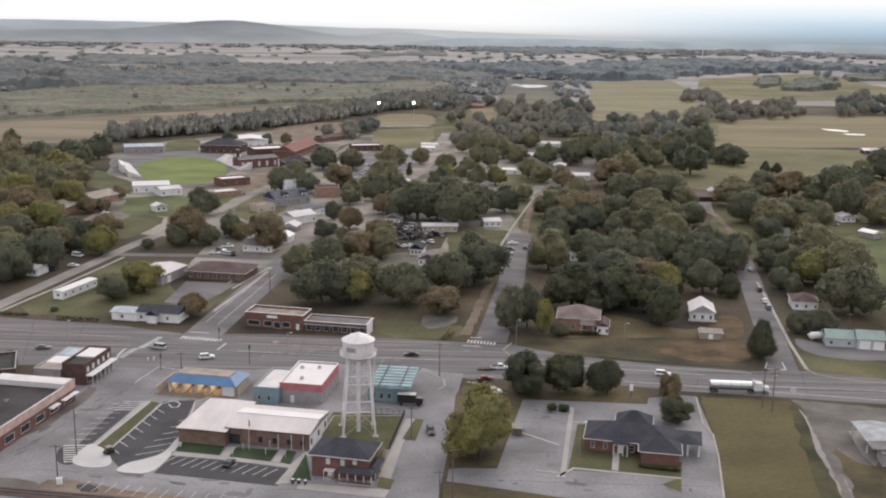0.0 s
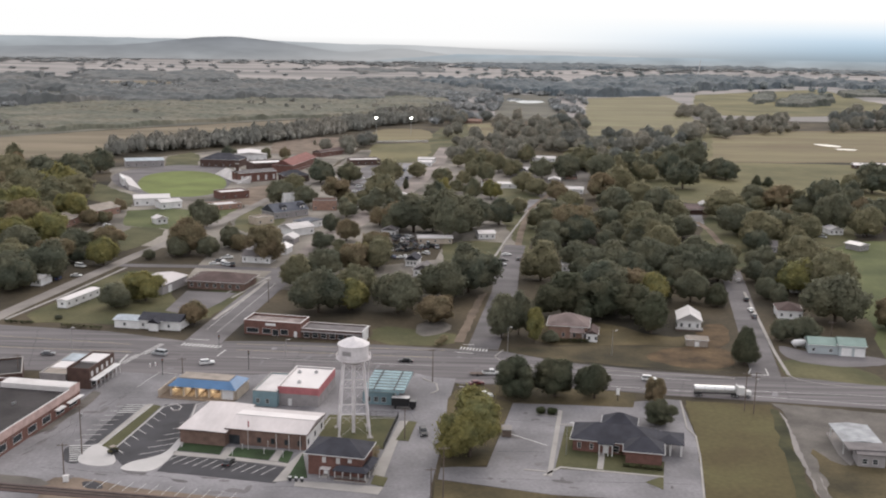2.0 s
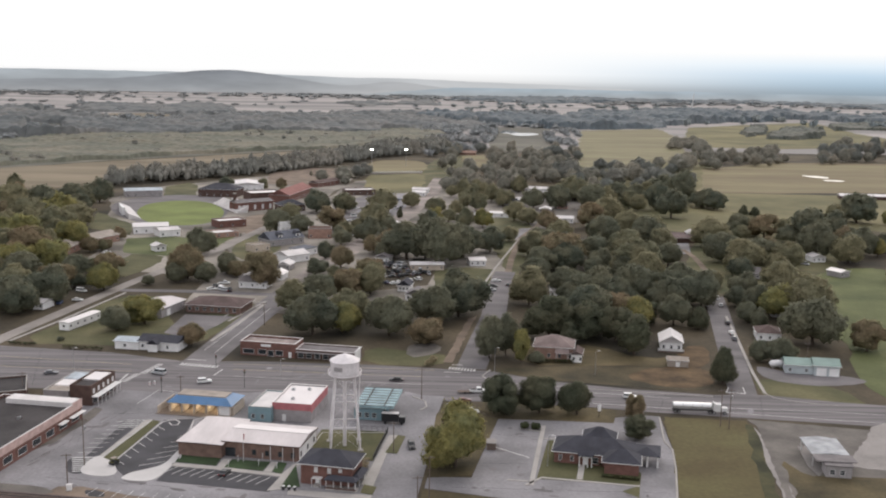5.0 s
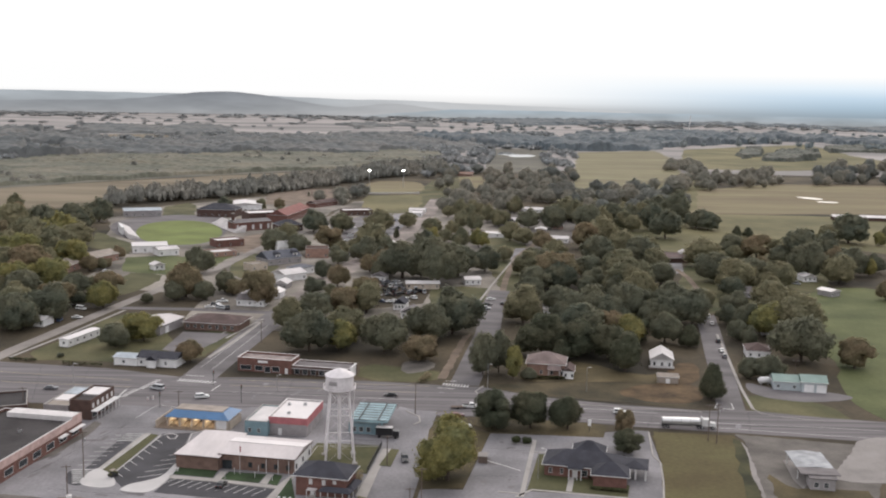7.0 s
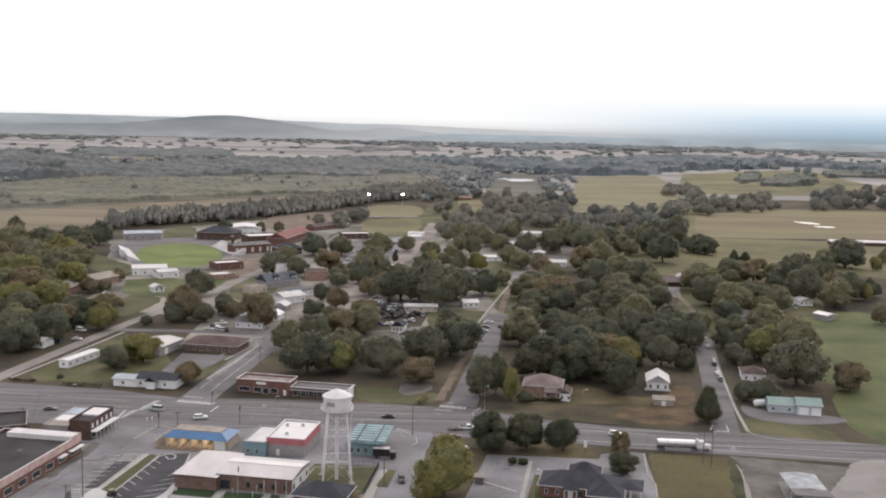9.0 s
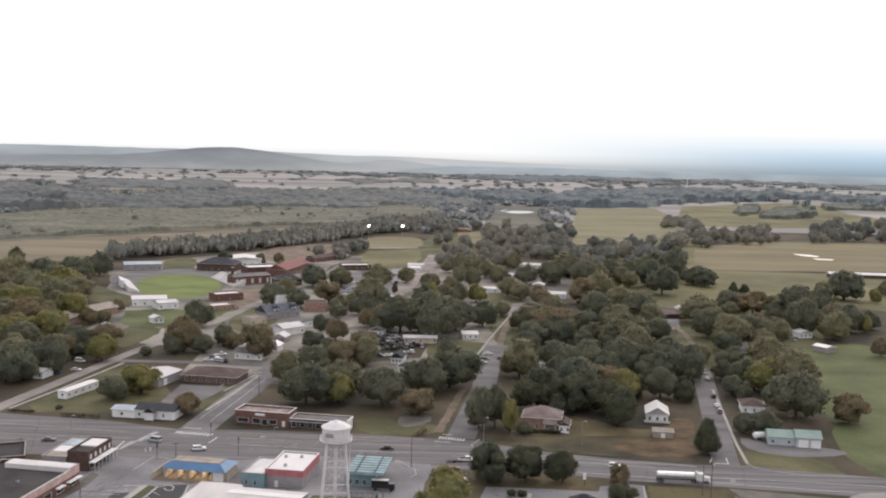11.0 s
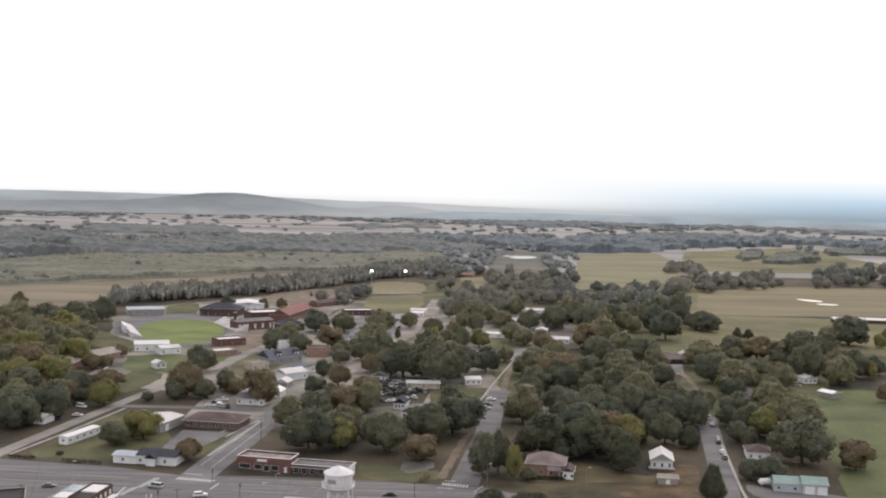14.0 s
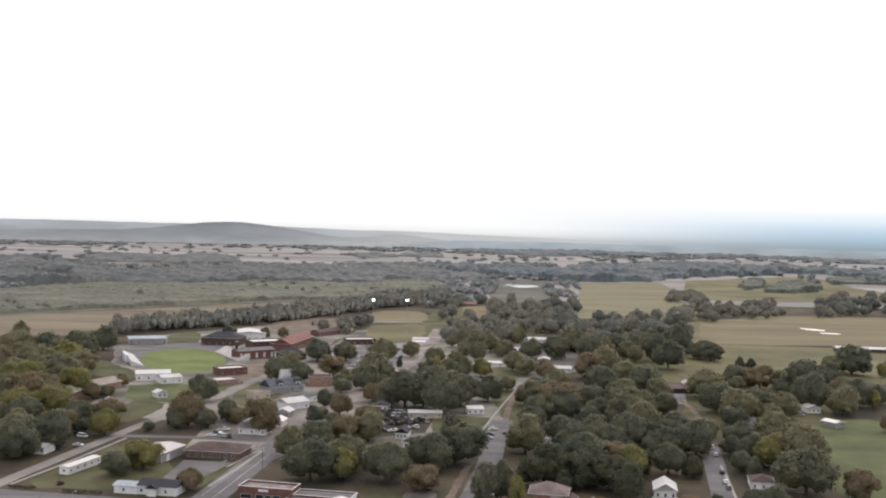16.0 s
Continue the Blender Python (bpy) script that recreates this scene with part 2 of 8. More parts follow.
    leaf_far=leaf_mat("hazed_bottomland_leaves", (0.226, 0.226, 0.202), (0.226, 0.226, 0.202), (0.292, 0.27, 0.23), 0.012, 0.08, 0.12),
    leaf_far_dark=leaf_mat("hazed_wood_leaves", (0.263, 0.279, 0.283), (0.263, 0.279, 0.283), (0.316, 0.31, 0.297), 0.006, 0.08, 0.12),
    # dry grass lightened towards grey, painting in the haze over the plain
    plain=mat("hazed_scrubby_plain", (0.209, 0.2, 0.194), 0.95, 0.2, 0.04, 0.004, 0.0, tint=(0.292, 0.266, 0.251), stretch=(0.35, 1.5, 1)),
    scrub=mat("olive_scrub", (0.1, 0.098, 0.08), 0.95, 0.2, 0.06, 0.01, 0.0, tint=(0.128, 0.12, 0.096), stretch=(0.3, 1.6, 1)),
    town_earth=mat("leaf_strewn_earth", (0.135, 0.12, 0.1), 0.95, 0.36, 0.35, 0.025, 0.2, tint=(0.22, 0.198, 0.172)),
    # blue of the distance haze mixed into the leaf colour
    leaf_haze=leaf_mat("hazed_blue_leaves", (0.221, 0.254, 0.26), (0.221, 0.254, 0.26), (0.273, 0.287, 0.273), 0.006, 0.08, 0.12),
    ditch=mat("dark_ditch_grass", (0.034, 0.037, 0.017), 0.95, 0.3, 0.6, 0.1, 0.3, tint=(0.056, 0.052, 0.024)),
    rusty_grass=mat("rusty_dead_grass", (0.075, 0.049, 0.027), 0.95, 0.34, 0.7, 0.12, 0.2, tint=(0.1, 0.066, 0.035)),
    green_yard=mat("green_yard_grass", (0.07, 0.075, 0.033), 0.95, 0.26, 0.7, 0.04, 0.2, tint=(0.1, 0.09, 0.045)),
    roof_station=mat("weathered_station_sheet", (0.29, 0.3, 0.315), 0.65, 0.25, 0.9, 0.25, 0.05),
    roof_slate=mat("slate_grey_shingles", (0.1, 0.105, 0.125), 0.9, 0.18, 3.0, 0.25, 0.2),
    roof_bleached=mat("bleached_brown_felt", (0.27, 0.225, 0.21), 0.9, 0.3, 1.2, 0.3, 0.1),
    dusty_road=mat("dusty_pinkish_road", (0.215, 0.185, 0.168), 0.95, 0.28, 0.8, 0.05, 0.1, tint=(0.25, 0.215, 0.195)),
    lane=mat("pale_worn_lane", (0.235, 0.212, 0.195), 0.95, 0.22, 1.2, 0.05, 0.1),
    dry_yard=mat("dry_yard_grass", (0.048, 0.042, 0.024), 0.95, 0.34, 0.8, 0.06, 0.3, tint=(0.07, 0.055, 0.03)),
    lush=mat("lush_meadow_grass", (0.078, 0.095, 0.036), 0.95, 0.24, 0.6, 0.03, 0.2, tint=(0.1, 0.108, 0.045)),
    roof_taupe=mat("taupe_shingles", (0.2, 0.155, 0.145), 0.92, 0.2, 4.0, 0.25, 0.2),
    roof_bluegrey=mat("blue_grey_weathered_metal", (0.36, 0.4, 0.435), 0.6, 0.22, 1.0, 0.25, 0.05),
    roof_rust=mat("rusty_red_shingles", (0.235, 0.112, 0.1), 0.92, 0.18, 4.0, 0.25, 0.2),
)
# loose outer leaves are thin and let light through
for k in [k for k in M if k.startswith("leaf_")]:
    M[k + "_thin"] = M[k].copy()
    M[k + "_thin"].node_tree.nodes["Mix Shader"].inputs["Fac"].default_value = 0.5


# ---- helpers ----
def part(name, bm, material, parent=None, label="", smooth=False):
    me = bpy.data.meshes.new(name)
    bm.normal_update()
    bm.to_mesh(me)
    bm.free()
    me.materials.append(M[material] if isinstance(material, str) else material)
    if smooth:
        me.shade_smooth()
    ob = new(name, me)
    if parent is not None:
        ob.parent = parent
    if label:
        ob["label"] = label
    return ob


def thing(name, x, y, z=0.0, yaw=0.0, label="", category="", group="", kind=""):
    ob = new(name)
    ob.matrix_basis = pose(x, y, z, 0, 0, yaw)
    return tagged(ob, label, category, group, kind)


def box(x0, x1, y0, y1, z0, z1, bm=None):
    bm = bm or bmesh.new()
    v = [bm.verts.new(p) for p in ((x0, y0, z0), (x1, y0, z0), (x1, y1, z0), (x0, y1, z0), (x0, y0, z1), (x1, y0, z1), (x1, y1, z1), (x0, y1, z1))]
    for f in ((3, 2, 1, 0), (4, 5, 6, 7), (0, 1, 5, 4), (1, 2, 6, 5), (2, 3, 7, 6), (3, 0, 4, 7)):
        bm.faces.new([v[i] for i in f])
    return bm


def prism(pts, z0, z1, bm=None):
    """An upright prism on an outline of (x, y)."""
    bm = bm or bmesh.new()
    if sum(a[0] * b[1] - b[0] * a[1] for a, b in zip(pts, pts[1:] + pts[:1])) < 0:
        pts = pts[::-1]
    low, top = [bm.verts.new((*p, z0)) for p in pts], [bm.verts.new((*p, z1)) for p in pts]
    bm.faces.new(low[::-1]), bm.faces.new(top)
    for i in range(len(pts)):
        j = (i + 1) % len(pts)
        bm.faces.new((low[i], low[j], top[j], top[i]))
    return bm


def rod(a, b, r, r2=None, sides=8, bm=None):
    bm = bm or bmesh.new()
    a, b = Vector(a), Vector(b)
    turn = (b - a).to_track_quat("Z", "Y")
    rings = []
    for p, rr in ((a, r), (b, r if r2 is None else r2)):
        rings.append([bm.verts.new(p + turn @ Vector((rr * math.cos(k * math.tau / sides), rr * math.sin(k * math.tau / sides), 0))) for k in range(sides)])
    for k in range(sides):
        j = (k + 1) % sides
        bm.faces.new((rings[0][k], rings[0][j], rings[1][j], rings[1][k]))
    bm.faces.new(rings[0][::-1]), bm.faces.new(rings[1])
    return bm


def lathe(profile, sides=24, bm=None, cx=0.0, cy=0.0):
    """A turned shape from (radius, z) pairs."""
    bm = bm or bmesh.new()
    rings = [[bm.verts.new((cx + r * math.cos(k * math.tau / sides), cy + r * math.sin(k * math.tau / sides), z)) for k in range(sides)] for r, z in profile]
    for lo, hi in zip(rings, rings[1:]):
        for k in range(sides):
            j = (k + 1) % sides
            bm.faces.new((lo[k], lo[j], hi[j], hi[k]))
    bm.faces.new(rings[0][::-1]), bm.faces.new(rings[-1])
    return bm


def rounded(pts, times=2):
    """An outline with its corners cut round."""
    for _ in range(times):
        pts = [q for a, b in zip(pts, pts[1:] + pts[:1]) for q in (between(a, b, 0.25), between(a, b, 0.75))]
    return pts


def between(a, b, k):
    return (a[0] + (b[0] - a[0]) * k, a[1] + (b[1] - a[1]) * k)


def patch(name, pts, z, material, label, category="ground", thick=0.2, parent=None, rough=0.0, soft=0):
    """A flat piece of the ground with an outline that wavers by rough metres."""
    pts = rounded([tuple(p) for p in pts], soft)
    if rough:
        r, out = random.Random(len(pts) + int(pts[0][0])), []
        for a, b in zip(pts, pts[1:] + pts[:1]):
            n = max(1, int(math.dist(a, b) / (rough * 6)))
            out += [(a[0] + (b[0] - a[0]) * k / n + r.uniform(-rough, rough), a[1] + (b[1] - a[1]) * k / n + r.uniform(-rough, rough)) for k in range(n)]
        pts = out
    ob = part(name, prism(pts, z - thick, z), material, parent)
    return tagged(ob, label, category, kind="structure") if parent is None else ob


def offset_line(pts, d):
    out = []
    for i, p in enumerate(pts):
        a, b = Vector(pts[max(0, i - 1)]), Vector(pts[min(len(pts) - 1, i + 1)])
        t = (b - a).normalized()
        out.append((p[0] - t.y * d, p[1] + t.x * d))
    return out


ROADS = []


def street(name, pts, width, z, material, label):
    ROADS.append((pts, width))
    return patch(name, offset_line(pts, width / 2) + offset_line(pts, -width / 2)[::-1], z, material, label, "road")


def stripe(road, a, b, width, z, material="paint"):
    d = Vector((b[0] - a[0], b[1] - a[1]))
    n = Vector((-d.y, d.x)).normalized() * width / 2
    pts = [(a[0] + n.x, a[1] + n.y), (a[0] - n.x, a[1] - n.y), (b[0] - n.x, b[1] - n.y), (b[0] + n.x, b[1] + n.y)]
    return part("marking", prism(pts, z - 0.01, z), material, road)


def stalls(road, a, b, way, n, z, width=0.19, material="paint"):
    """n bay lines from the line a-b, each as long and turned as way."""
    for k in range(n):
        p = between(a, b, k / (n - 1))
        stripe(road, p, (p[0] + way[0], p[1] + way[1]), width, z, material)


# ---- ground, roads, lots ----
bm = bmesh.new()
bmesh.ops.create_grid(bm, x_segments=60, y_segments=60, size=4800)
ground = tagged(part("ground", bm, "ground"), "rough olive and tan grass and leaf litter ground", "ground", kind="structure")

hwy_far = [(-262.4, 384.6), (-159.4, 357.6), (-118.7, 351.4), (-88.0, 340.9), (-59.0, 342.4), (-19.8, 340.5), (9.3, 336.3), (23.7, 335.1), (42.5, 324.0), (70.7, 316.2), (98.2, 311.0), (116.4, 311.8), (138.5, 305.4), (206.0, 292.1)]
hwy_near = [(-222.3, 322.5), (-137.7, 306.1), (-104.3, 306.7), (-85.9, 303.8), (-58.1, 305.1), (-32.4, 311.8), (-5.4, 309.2), (8.5, 299.5), (21.5, 300.0), (54.6, 296.0), (71.0, 292.3), (103.2, 287.6), (129.5, 283.7), (193.2, 272.5)]
highway = patch("road", hwy_far + hwy_near[::-1], 0.06, "highway", "wide worn grey asphalt highway through the town", "road")
street("street_1", [(-86.9, 332.6), (-82.2, 341.2), (-77.4, 387.3), (-71.4, 439.3), (-65.6, 482.0)], 13.5, 0.07, "asphalt", "straight grey asphalt side street with worn lines")
street("street_7", [(-65.6, 481.0), (-58.2, 536.0), (-42.9, 616.6), (-21.0, 735.0), (-4.6, 874.1), (5.0, 1012.0)], 14.5, 0.068, "dusty_road", "broad pale dusty street between gardens")
street("street_8", [(-149.0, 461.0), (-115.0, 461.0), (-90.9, 458.5), (-70.1, 456.0)], 6.0, 0.066, "asphalt", "narrow grey cross street behind the brick hall")
street("street_2", [(16.7, 337.3), (29.0, 420.7), (35.2, 487.4), (40.6, 524.0)], 11.0, 0.07, "asphalt", "grey asphalt side street between trees with cars")
street("street_3", [(108.4, 310.4), (133.4, 437.3), (139.5, 470.0)], 9.5, 0.07, "asphalt", "residential grey asphalt street with kerb and pavement")
street("street_9", [(42.0, 523.0), (46.0, 560.0), (56.5, 636.4), (78.4, 713.7)], 3.6, 0.066, "dirt", "narrow worn earth lane between grass verges")
street("street_6", [(139.5, 468.0), (148.7, 505.2), (153.2, 541.9), (156.4, 578.6), (155.9, 606.1)], 3.4, 0.065, "dirt", "narrow worn earth drive at the end of the street")
street("street_4", [(-171.0, 331.3), (-166.3, 374.0), (-147.7, 484.0), (-125.1, 584.2), (-113.2, 669.0), (-94.4, 756.6)], 6.5, 0.07, "lane", "narrow pale asphalt lane towards the school")
street("street_5", [(-5.2, 208.3), (-4.3, 225.2), (-1.0, 259.7), (0.3, 285.4), (2.5, 305.3)], 9.0, 0.075, "asphalt_pale", "pale asphalt street beside the water tower")
pave = patch("pavement", [(-115.7, 209.9), (-130.3, 250.7), (-119.3, 262.8), (-108.9, 285.2), (-105.7, 311.0), (-86.5, 313.0), (-59.8, 314.3), (-32.9, 316.8), (0.8, 310.6), (-1.7, 265.6), (-6.2, 222.1), (-7.8, 198.1), (-108.1, 194.9)], 0.05, "asphalt_pale", "broad pale grey paving round the town lots", "pavement")
lot_1 = patch("car_park_1", [(-83.4, 240.6), (-78.7, 276.9), (-70.1, 278.2), (-69.2, 265.0), (-66.4, 245.9), (-76.7, 231.3)], 0.085, "asphalt_dark", "fresh black asphalt car park with white bay lines", "car park")
lot_2 = patch("car_park_2", [(-68.4, 229.7), (-66.5, 240.9), (-36.6, 233.3), (-37.9, 223.7)], 0.085, "asphalt_dark", "fresh black asphalt parking bays before the brick hall", "car park")
lot_3 = patch("car_park_3", [(-92.3, 244.8), (-90.0, 274.6), (-84.9, 276.2), (-88.7, 246.8)], 0.085, "asphalt_dark", "black asphalt angled bays with white lines", "car park")
patch("walkway_1", [(-90.8, 234.6), (-90.3, 244.3), (-88.1, 247.1), (-81.9, 239.7), (-79.6, 233.1), (-84.3, 231.6)], 0.16, "concrete_new", "white concrete island with rounded tip", "pavement", soft=2)
patch("walkway_2", [(-77.7, 232.5), (-76.5, 235.2), (-72.2, 237.9), (-68.9, 241.5), (-68.2, 253.1), (-66.5, 248.7), (-66.8, 240.6), (-68.8, 229.0), (-75.2, 229.4), (-78.0, 230.6)], 0.16, "concrete_new", "white concrete traffic island before the hall", "pavement", soft=2)
patch("walkway_3", [(-67.3, 242.3), (-54.0, 240.0), (-36.5, 235.6), (-34.0, 243.6), (-32.8, 242.5), (-35.3, 225.3), (-38.6, 224.5), (-36.6, 233.7), (-53.5, 237.7), (-67.0, 239.9)], 0.16, "concrete", "concrete walk along the parking bays", "pavement")
patch("walkway_4", [(-54.7, 240.0), (-54.2, 245.6), (-51.9, 245.8), (-52.6, 239.4)], 0.155, "concrete", "concrete path to the hall entrance", "pavement")
patch("walkway_5", [(-41.5, 237.1), (-40.7, 244.0), (-39.0, 244.0), (-39.4, 236.6)], 0.155, "concrete", "concrete path across the hall lawn", "pavement")
patch("walkway_6", [(-88.8, 245.2), (-84.2, 276.5), (-82.3, 277.1), (-87.3, 245.8)], 0.15, "concrete", "pale concrete verge between rows of bays", "pavement")
patch("walkway_7", [(-11.7, 227.9), (-9.3, 251.7), (-6.9, 266.7), (-9.5, 266.6), (-12.6, 244.4), (-14.8, 229.4)], 0.15, "concrete", "pale concrete walk beside the street", "pavement")
patch("walkway_8", [(-33.2, 225.3), (-11.5, 222.5), (-12.5, 218.4), (-33.1, 222.3)], 0.15, "concrete", "concrete pavement before the brick house", "pavement")
for n, pts in enumerate((
        [(-87.1, 245.1), (-82.0, 276.3), (-79.5, 275.5), (-83.4, 242.4)],
        [(-66.7, 243.0), (-66.6, 248.1), (-54.9, 246.0), (-55.1, 240.7)],
        [(-52.6, 239.8), (-51.6, 245.4), (-40.9, 244.0), (-41.9, 237.5)],
        [(-39.3, 237.2), (-38.6, 244.1), (-36.2, 243.1), (-36.6, 235.6)],
        [(-35.5, 226.4), (-33.6, 242.2), (-30.5, 227.2)],
        [(-32.7, 250.1), (-29.8, 270.7), (-9.9, 269.4), (-12.8, 245.8), (-18.6, 247.7)],
        [(-9.9, 252.4), (-6.9, 266.7), (-4.5, 266.0), (-6.4, 251.8)],
        [(-14.7, 224.1), (-14.0, 229.4), (-10.7, 227.9), (-11.5, 222.8)])):
    patch(f"lawn_{n + 1}", pts, 0.17, "lawn" if n in (1, 2, 3, 4) else "green_yard", "neatly cut dark green lawn with kerb" if n < 5 else "mown olive grass with bare spots", "lawn")

stalls(lot_1, (-83.4, 244.1), (-79.6, 271.6), (3.4, -3.6), 7, 0.095)
stalls(lot_1, (-75.8, 239.9), (-70.8, 262.4), (6.2, 3.2), 6, 0.095)
stalls(lot_2, (-65.1, 239.7), (-39.2, 233.2), (-3.0, -4.6), 11, 0.095)
stalls(lot_3, (-90.5, 245.6), (-87.5, 275.2), (-5.2, -0.6), 9, 0.095)
hatch = patch("hatched_area", [(-95.8, 240.5), (-96.1, 244.7), (-90.7, 246.3), (-88.8, 244.9), (-88.8, 232.8), (-93.5, 234.5)], 0.08, "asphalt_dark", "black asphalt corner with white hatching", "road", soft=2)
stalls(hatch, (-92.1, 235.2), (-95.6, 244.7), (7.0, 0.8), 8, 0.09, 0.55)
hatch = patch("hatched_area_2", [(-91.1, 269.4), (-90.3, 275.5), (-85.4, 277.0), (-86.2, 270.0)], 0.095, "asphalt_dark", "black asphalt corner with white hatching", "road")
stalls(hatch, (-90.8, 269.8), (-89.9, 276.0), (5.4, 0.2), 5, 0.105, 0.5)
stalls(pave, (-82.0, 224.8), (-46.2, 218.4), (-1.2, -5.0), 12, 0.075, 0.12)
stripe(pave, (-91.4, 291.8), (-88.3, 306.4), 0.2, 0.075)
stripe(pave, (-88.3, 306.4), (-80.6, 304.1), 0.2, 0.075)

# lines on the highway and its crossings
for a, b in (((-197.9, 353.4), (-153.3, 343.4)), ((-153.3, 343.4), (-106.0, 336.0)), ((-191.8, 341.9), (-148.0, 330.6)), ((-148.0, 330.6), (-103.4, 327.4)), ((-68.7, 331.7), (-0.2, 326.6)), ((-66.9, 323.3), (-0.1, 317.3)), ((21.7, 317.2), (82.9, 307.0)), ((94.4, 297.8), (134.1, 294.7)), ((134.1, 294.7), (186.5, 288.1)), ((21.0, 305.2), (72.0, 297.3)), ((72.0, 297.3), (130.9, 286.9)), ((130.9, 286.9), (181.7, 279.7)), ((-70.0, 338.6), (3.6, 334.8))):
    stripe(highway, a, b, 0.22, 0.075, "paint_yellow" if b[1] > 322 else "paint")
for a, b, n in (((-101.8, 314.5), (-95.9, 337.2), 20), ((-89.1, 337.5), (-74.5, 334.4), 11), ((8.6, 338.1), (18.5, 335.5), 9)):
    for k in range(n):
        p = between(a, b, (k + 0.5) / n)
        if n == 20:
            stripe(highway, (p[0] - 1.1 - 1.2 * (k < 9), p[1] + 0.2), (p[0] + 1.1 - 1.2 * (k < 9), p[1] - 0.2), 0.55, 0.085)
        else:
            stripe(highway, (p[0] - 0.3, p[1] - 1.5), (p[0] + 0.3, p[1] + 1.5), 0.75 if n > 9 else 0.6, 0.085)
for a, b, w in (((-104.2, 315.6), (-104.0, 324.3), 0.6), ((-73.8, 324.1), (-72.3, 331.4), 0.5), ((-87.5, 343.5), (-80.6, 342.6), 0.5), ((7.0, 333.0), (13.1, 332.1), 0.5), ((9.9, 342.1), (13.8, 342.2), 0.5), ((103.4, 313.9), (109.8, 313.1), 0.5), ((103.4, 313.9), (106.0, 320.2), 0.35), ((109.8, 313.1), (110.9, 320.4), 0.35), ((7.8, 297.4), (11.8, 295.5), 0.4)):
    stripe(highway, a, b, w, 0.085)
for k in range(5):
    p = between((90.2, 301.2), (97.5, 299.5), k / 4)
    stripe(highway, p, (p[0] + 1.6, p[1] - 1.0), 0.3, 0.085)
for a, b in (((-79.8, 352.8), (-71.0, 429.1)), ((-84.6, 356.0), (-74.5, 436.0))):
    stripe(highway, a, b, 0.2, 0.085)

# kerbs and pavements of the side streets
def kerb(name, pts, w, label, h=0.2, material="concrete"):
    return street(name, pts, w, h, material, label)


kerb("pavement_2", [(116.6, 313.5), (119.8, 338.8), (127.9, 387.1), (134.2, 427.3)], 1.1, "narrow pale concrete pavement along a street")
kerb("pavement_3", [(21.6, 456.5), (36.0, 536.0), (56.2, 636.2)], 1.1, "narrow pale concrete pavement by the street")
kerb("pavement_5", [(-162.5, 364.9), (-154.6, 399.9), (-144.4, 455.5)], 1.2, "pale concrete edge of a lane")
kerb("pavement_6", [(-84.9, 369.4), (-79.9, 400.1), (-74.9, 438.0)], 1.5, "concrete pavement along the side street")
kerb("pavement_7", [(-84.8, 402.9), (-75.4, 441.8)], 1.0, "pale concrete path across the lawn by the brick hall")
kerb("pavement_8", [(-86.6, 439.8), (-76.3, 439.4)], 1.0, "pale concrete path across the lawn by the brick hall")
kerb("pavement_9", [(-88.3, 410.6), (-84.4, 431.0)], 1.0, "pale concrete path across the lawn by the brick hall")
kerb("kerb_1", [(-3.6, 304.1), (0.8, 299.0), (1.3, 293.1), (-0.7, 290.1)], 0.5, "curved pale concrete kerb at the corner")
kerb("kerb_2", [(116.6, 313.5), (118.0, 308.7), (124.5, 304.8), (136.7, 301.3)], 0.4, "concrete kerb by the highway")
kerb("kerb_3", [(23.8, 336.4), (20.5, 328.8), (22.9, 321.9), (40.0, 318.1), (97.6, 308.8)], 0.4, "concrete kerb by the highway")

for n, (pts, w) in enumerate((([(-83.4, 241.6), (-78.7, 274.7), (-76.9, 276.6)], 0.35), ([(-76.9, 276.6), (-75.2, 277.0), (-73.5, 275.0), (-73.6, 272.3), (-75.2, 272.2), (-76.6, 274.4)], 0.35), ([(-87.4, 245.1), (-82.3, 276.3)], 0.3), ([(-66.1, 245.2), (-69.7, 276.8), (-66.4, 280.6)], 0.35), ([(-31.9, 248.6), (-29.4, 267.8), (-9.9, 268.6)], 0.25))):
    kerb(f"lot_kerb_{n + 1}", pts, w, "thin pale concrete kerb round the car park lawn", 0.22, "concrete_new")

# the bank's block and the open field beside it
patch("lawn_9", [(2.4, 234.8), (4.3, 285.5), (6.8, 294.3), (23.8, 282.8), (14.1, 236.6)], 0.12, "verge", "olive mown grass under the big tree", "lawn")
patch("lawn_10", [(19.8, 299.9), (54.5, 295.0), (62.6, 292.9), (59.5, 280.7), (44.2, 281.9), (23.9, 284.2), (18.5, 290.9)], 0.12, "verge", "grass strip with trees beside the highway", "lawn")
lot_4 = patch("car_park_4", [(14.1, 235.3), (23.8, 282.8), (45.8, 281.9), (71.0, 288.5), (75.2, 287.7), (72.9, 258.8), (65.1, 216.0), (29.0, 219.9), (1.7, 227.8), (2.4, 235.5)], 0.07, "asphalt_pale", "patched grey asphalt car park round the bank", "car park")
patch("lawn_11", [(31.5, 235.3), (37.4, 264.5), (41.7, 264.6), (51.5, 250.5), (60.4, 240.3), (58.4, 231.7)], 0.14, "green_yard", "mown grass before the bank", "lawn")
patch("lawn_12", [(1.1, 227.1), (30.2, 219.3), (28.7, 206.8), (0.2, 205.8)], 0.14, "verge", "mown grass strip", "lawn")
patch("lawn_13", [(53.0, 227.8), (58.4, 231.7), (56.7, 223.7)], 0.14, "green_yard", "small corner of grass with kerb", "lawn")
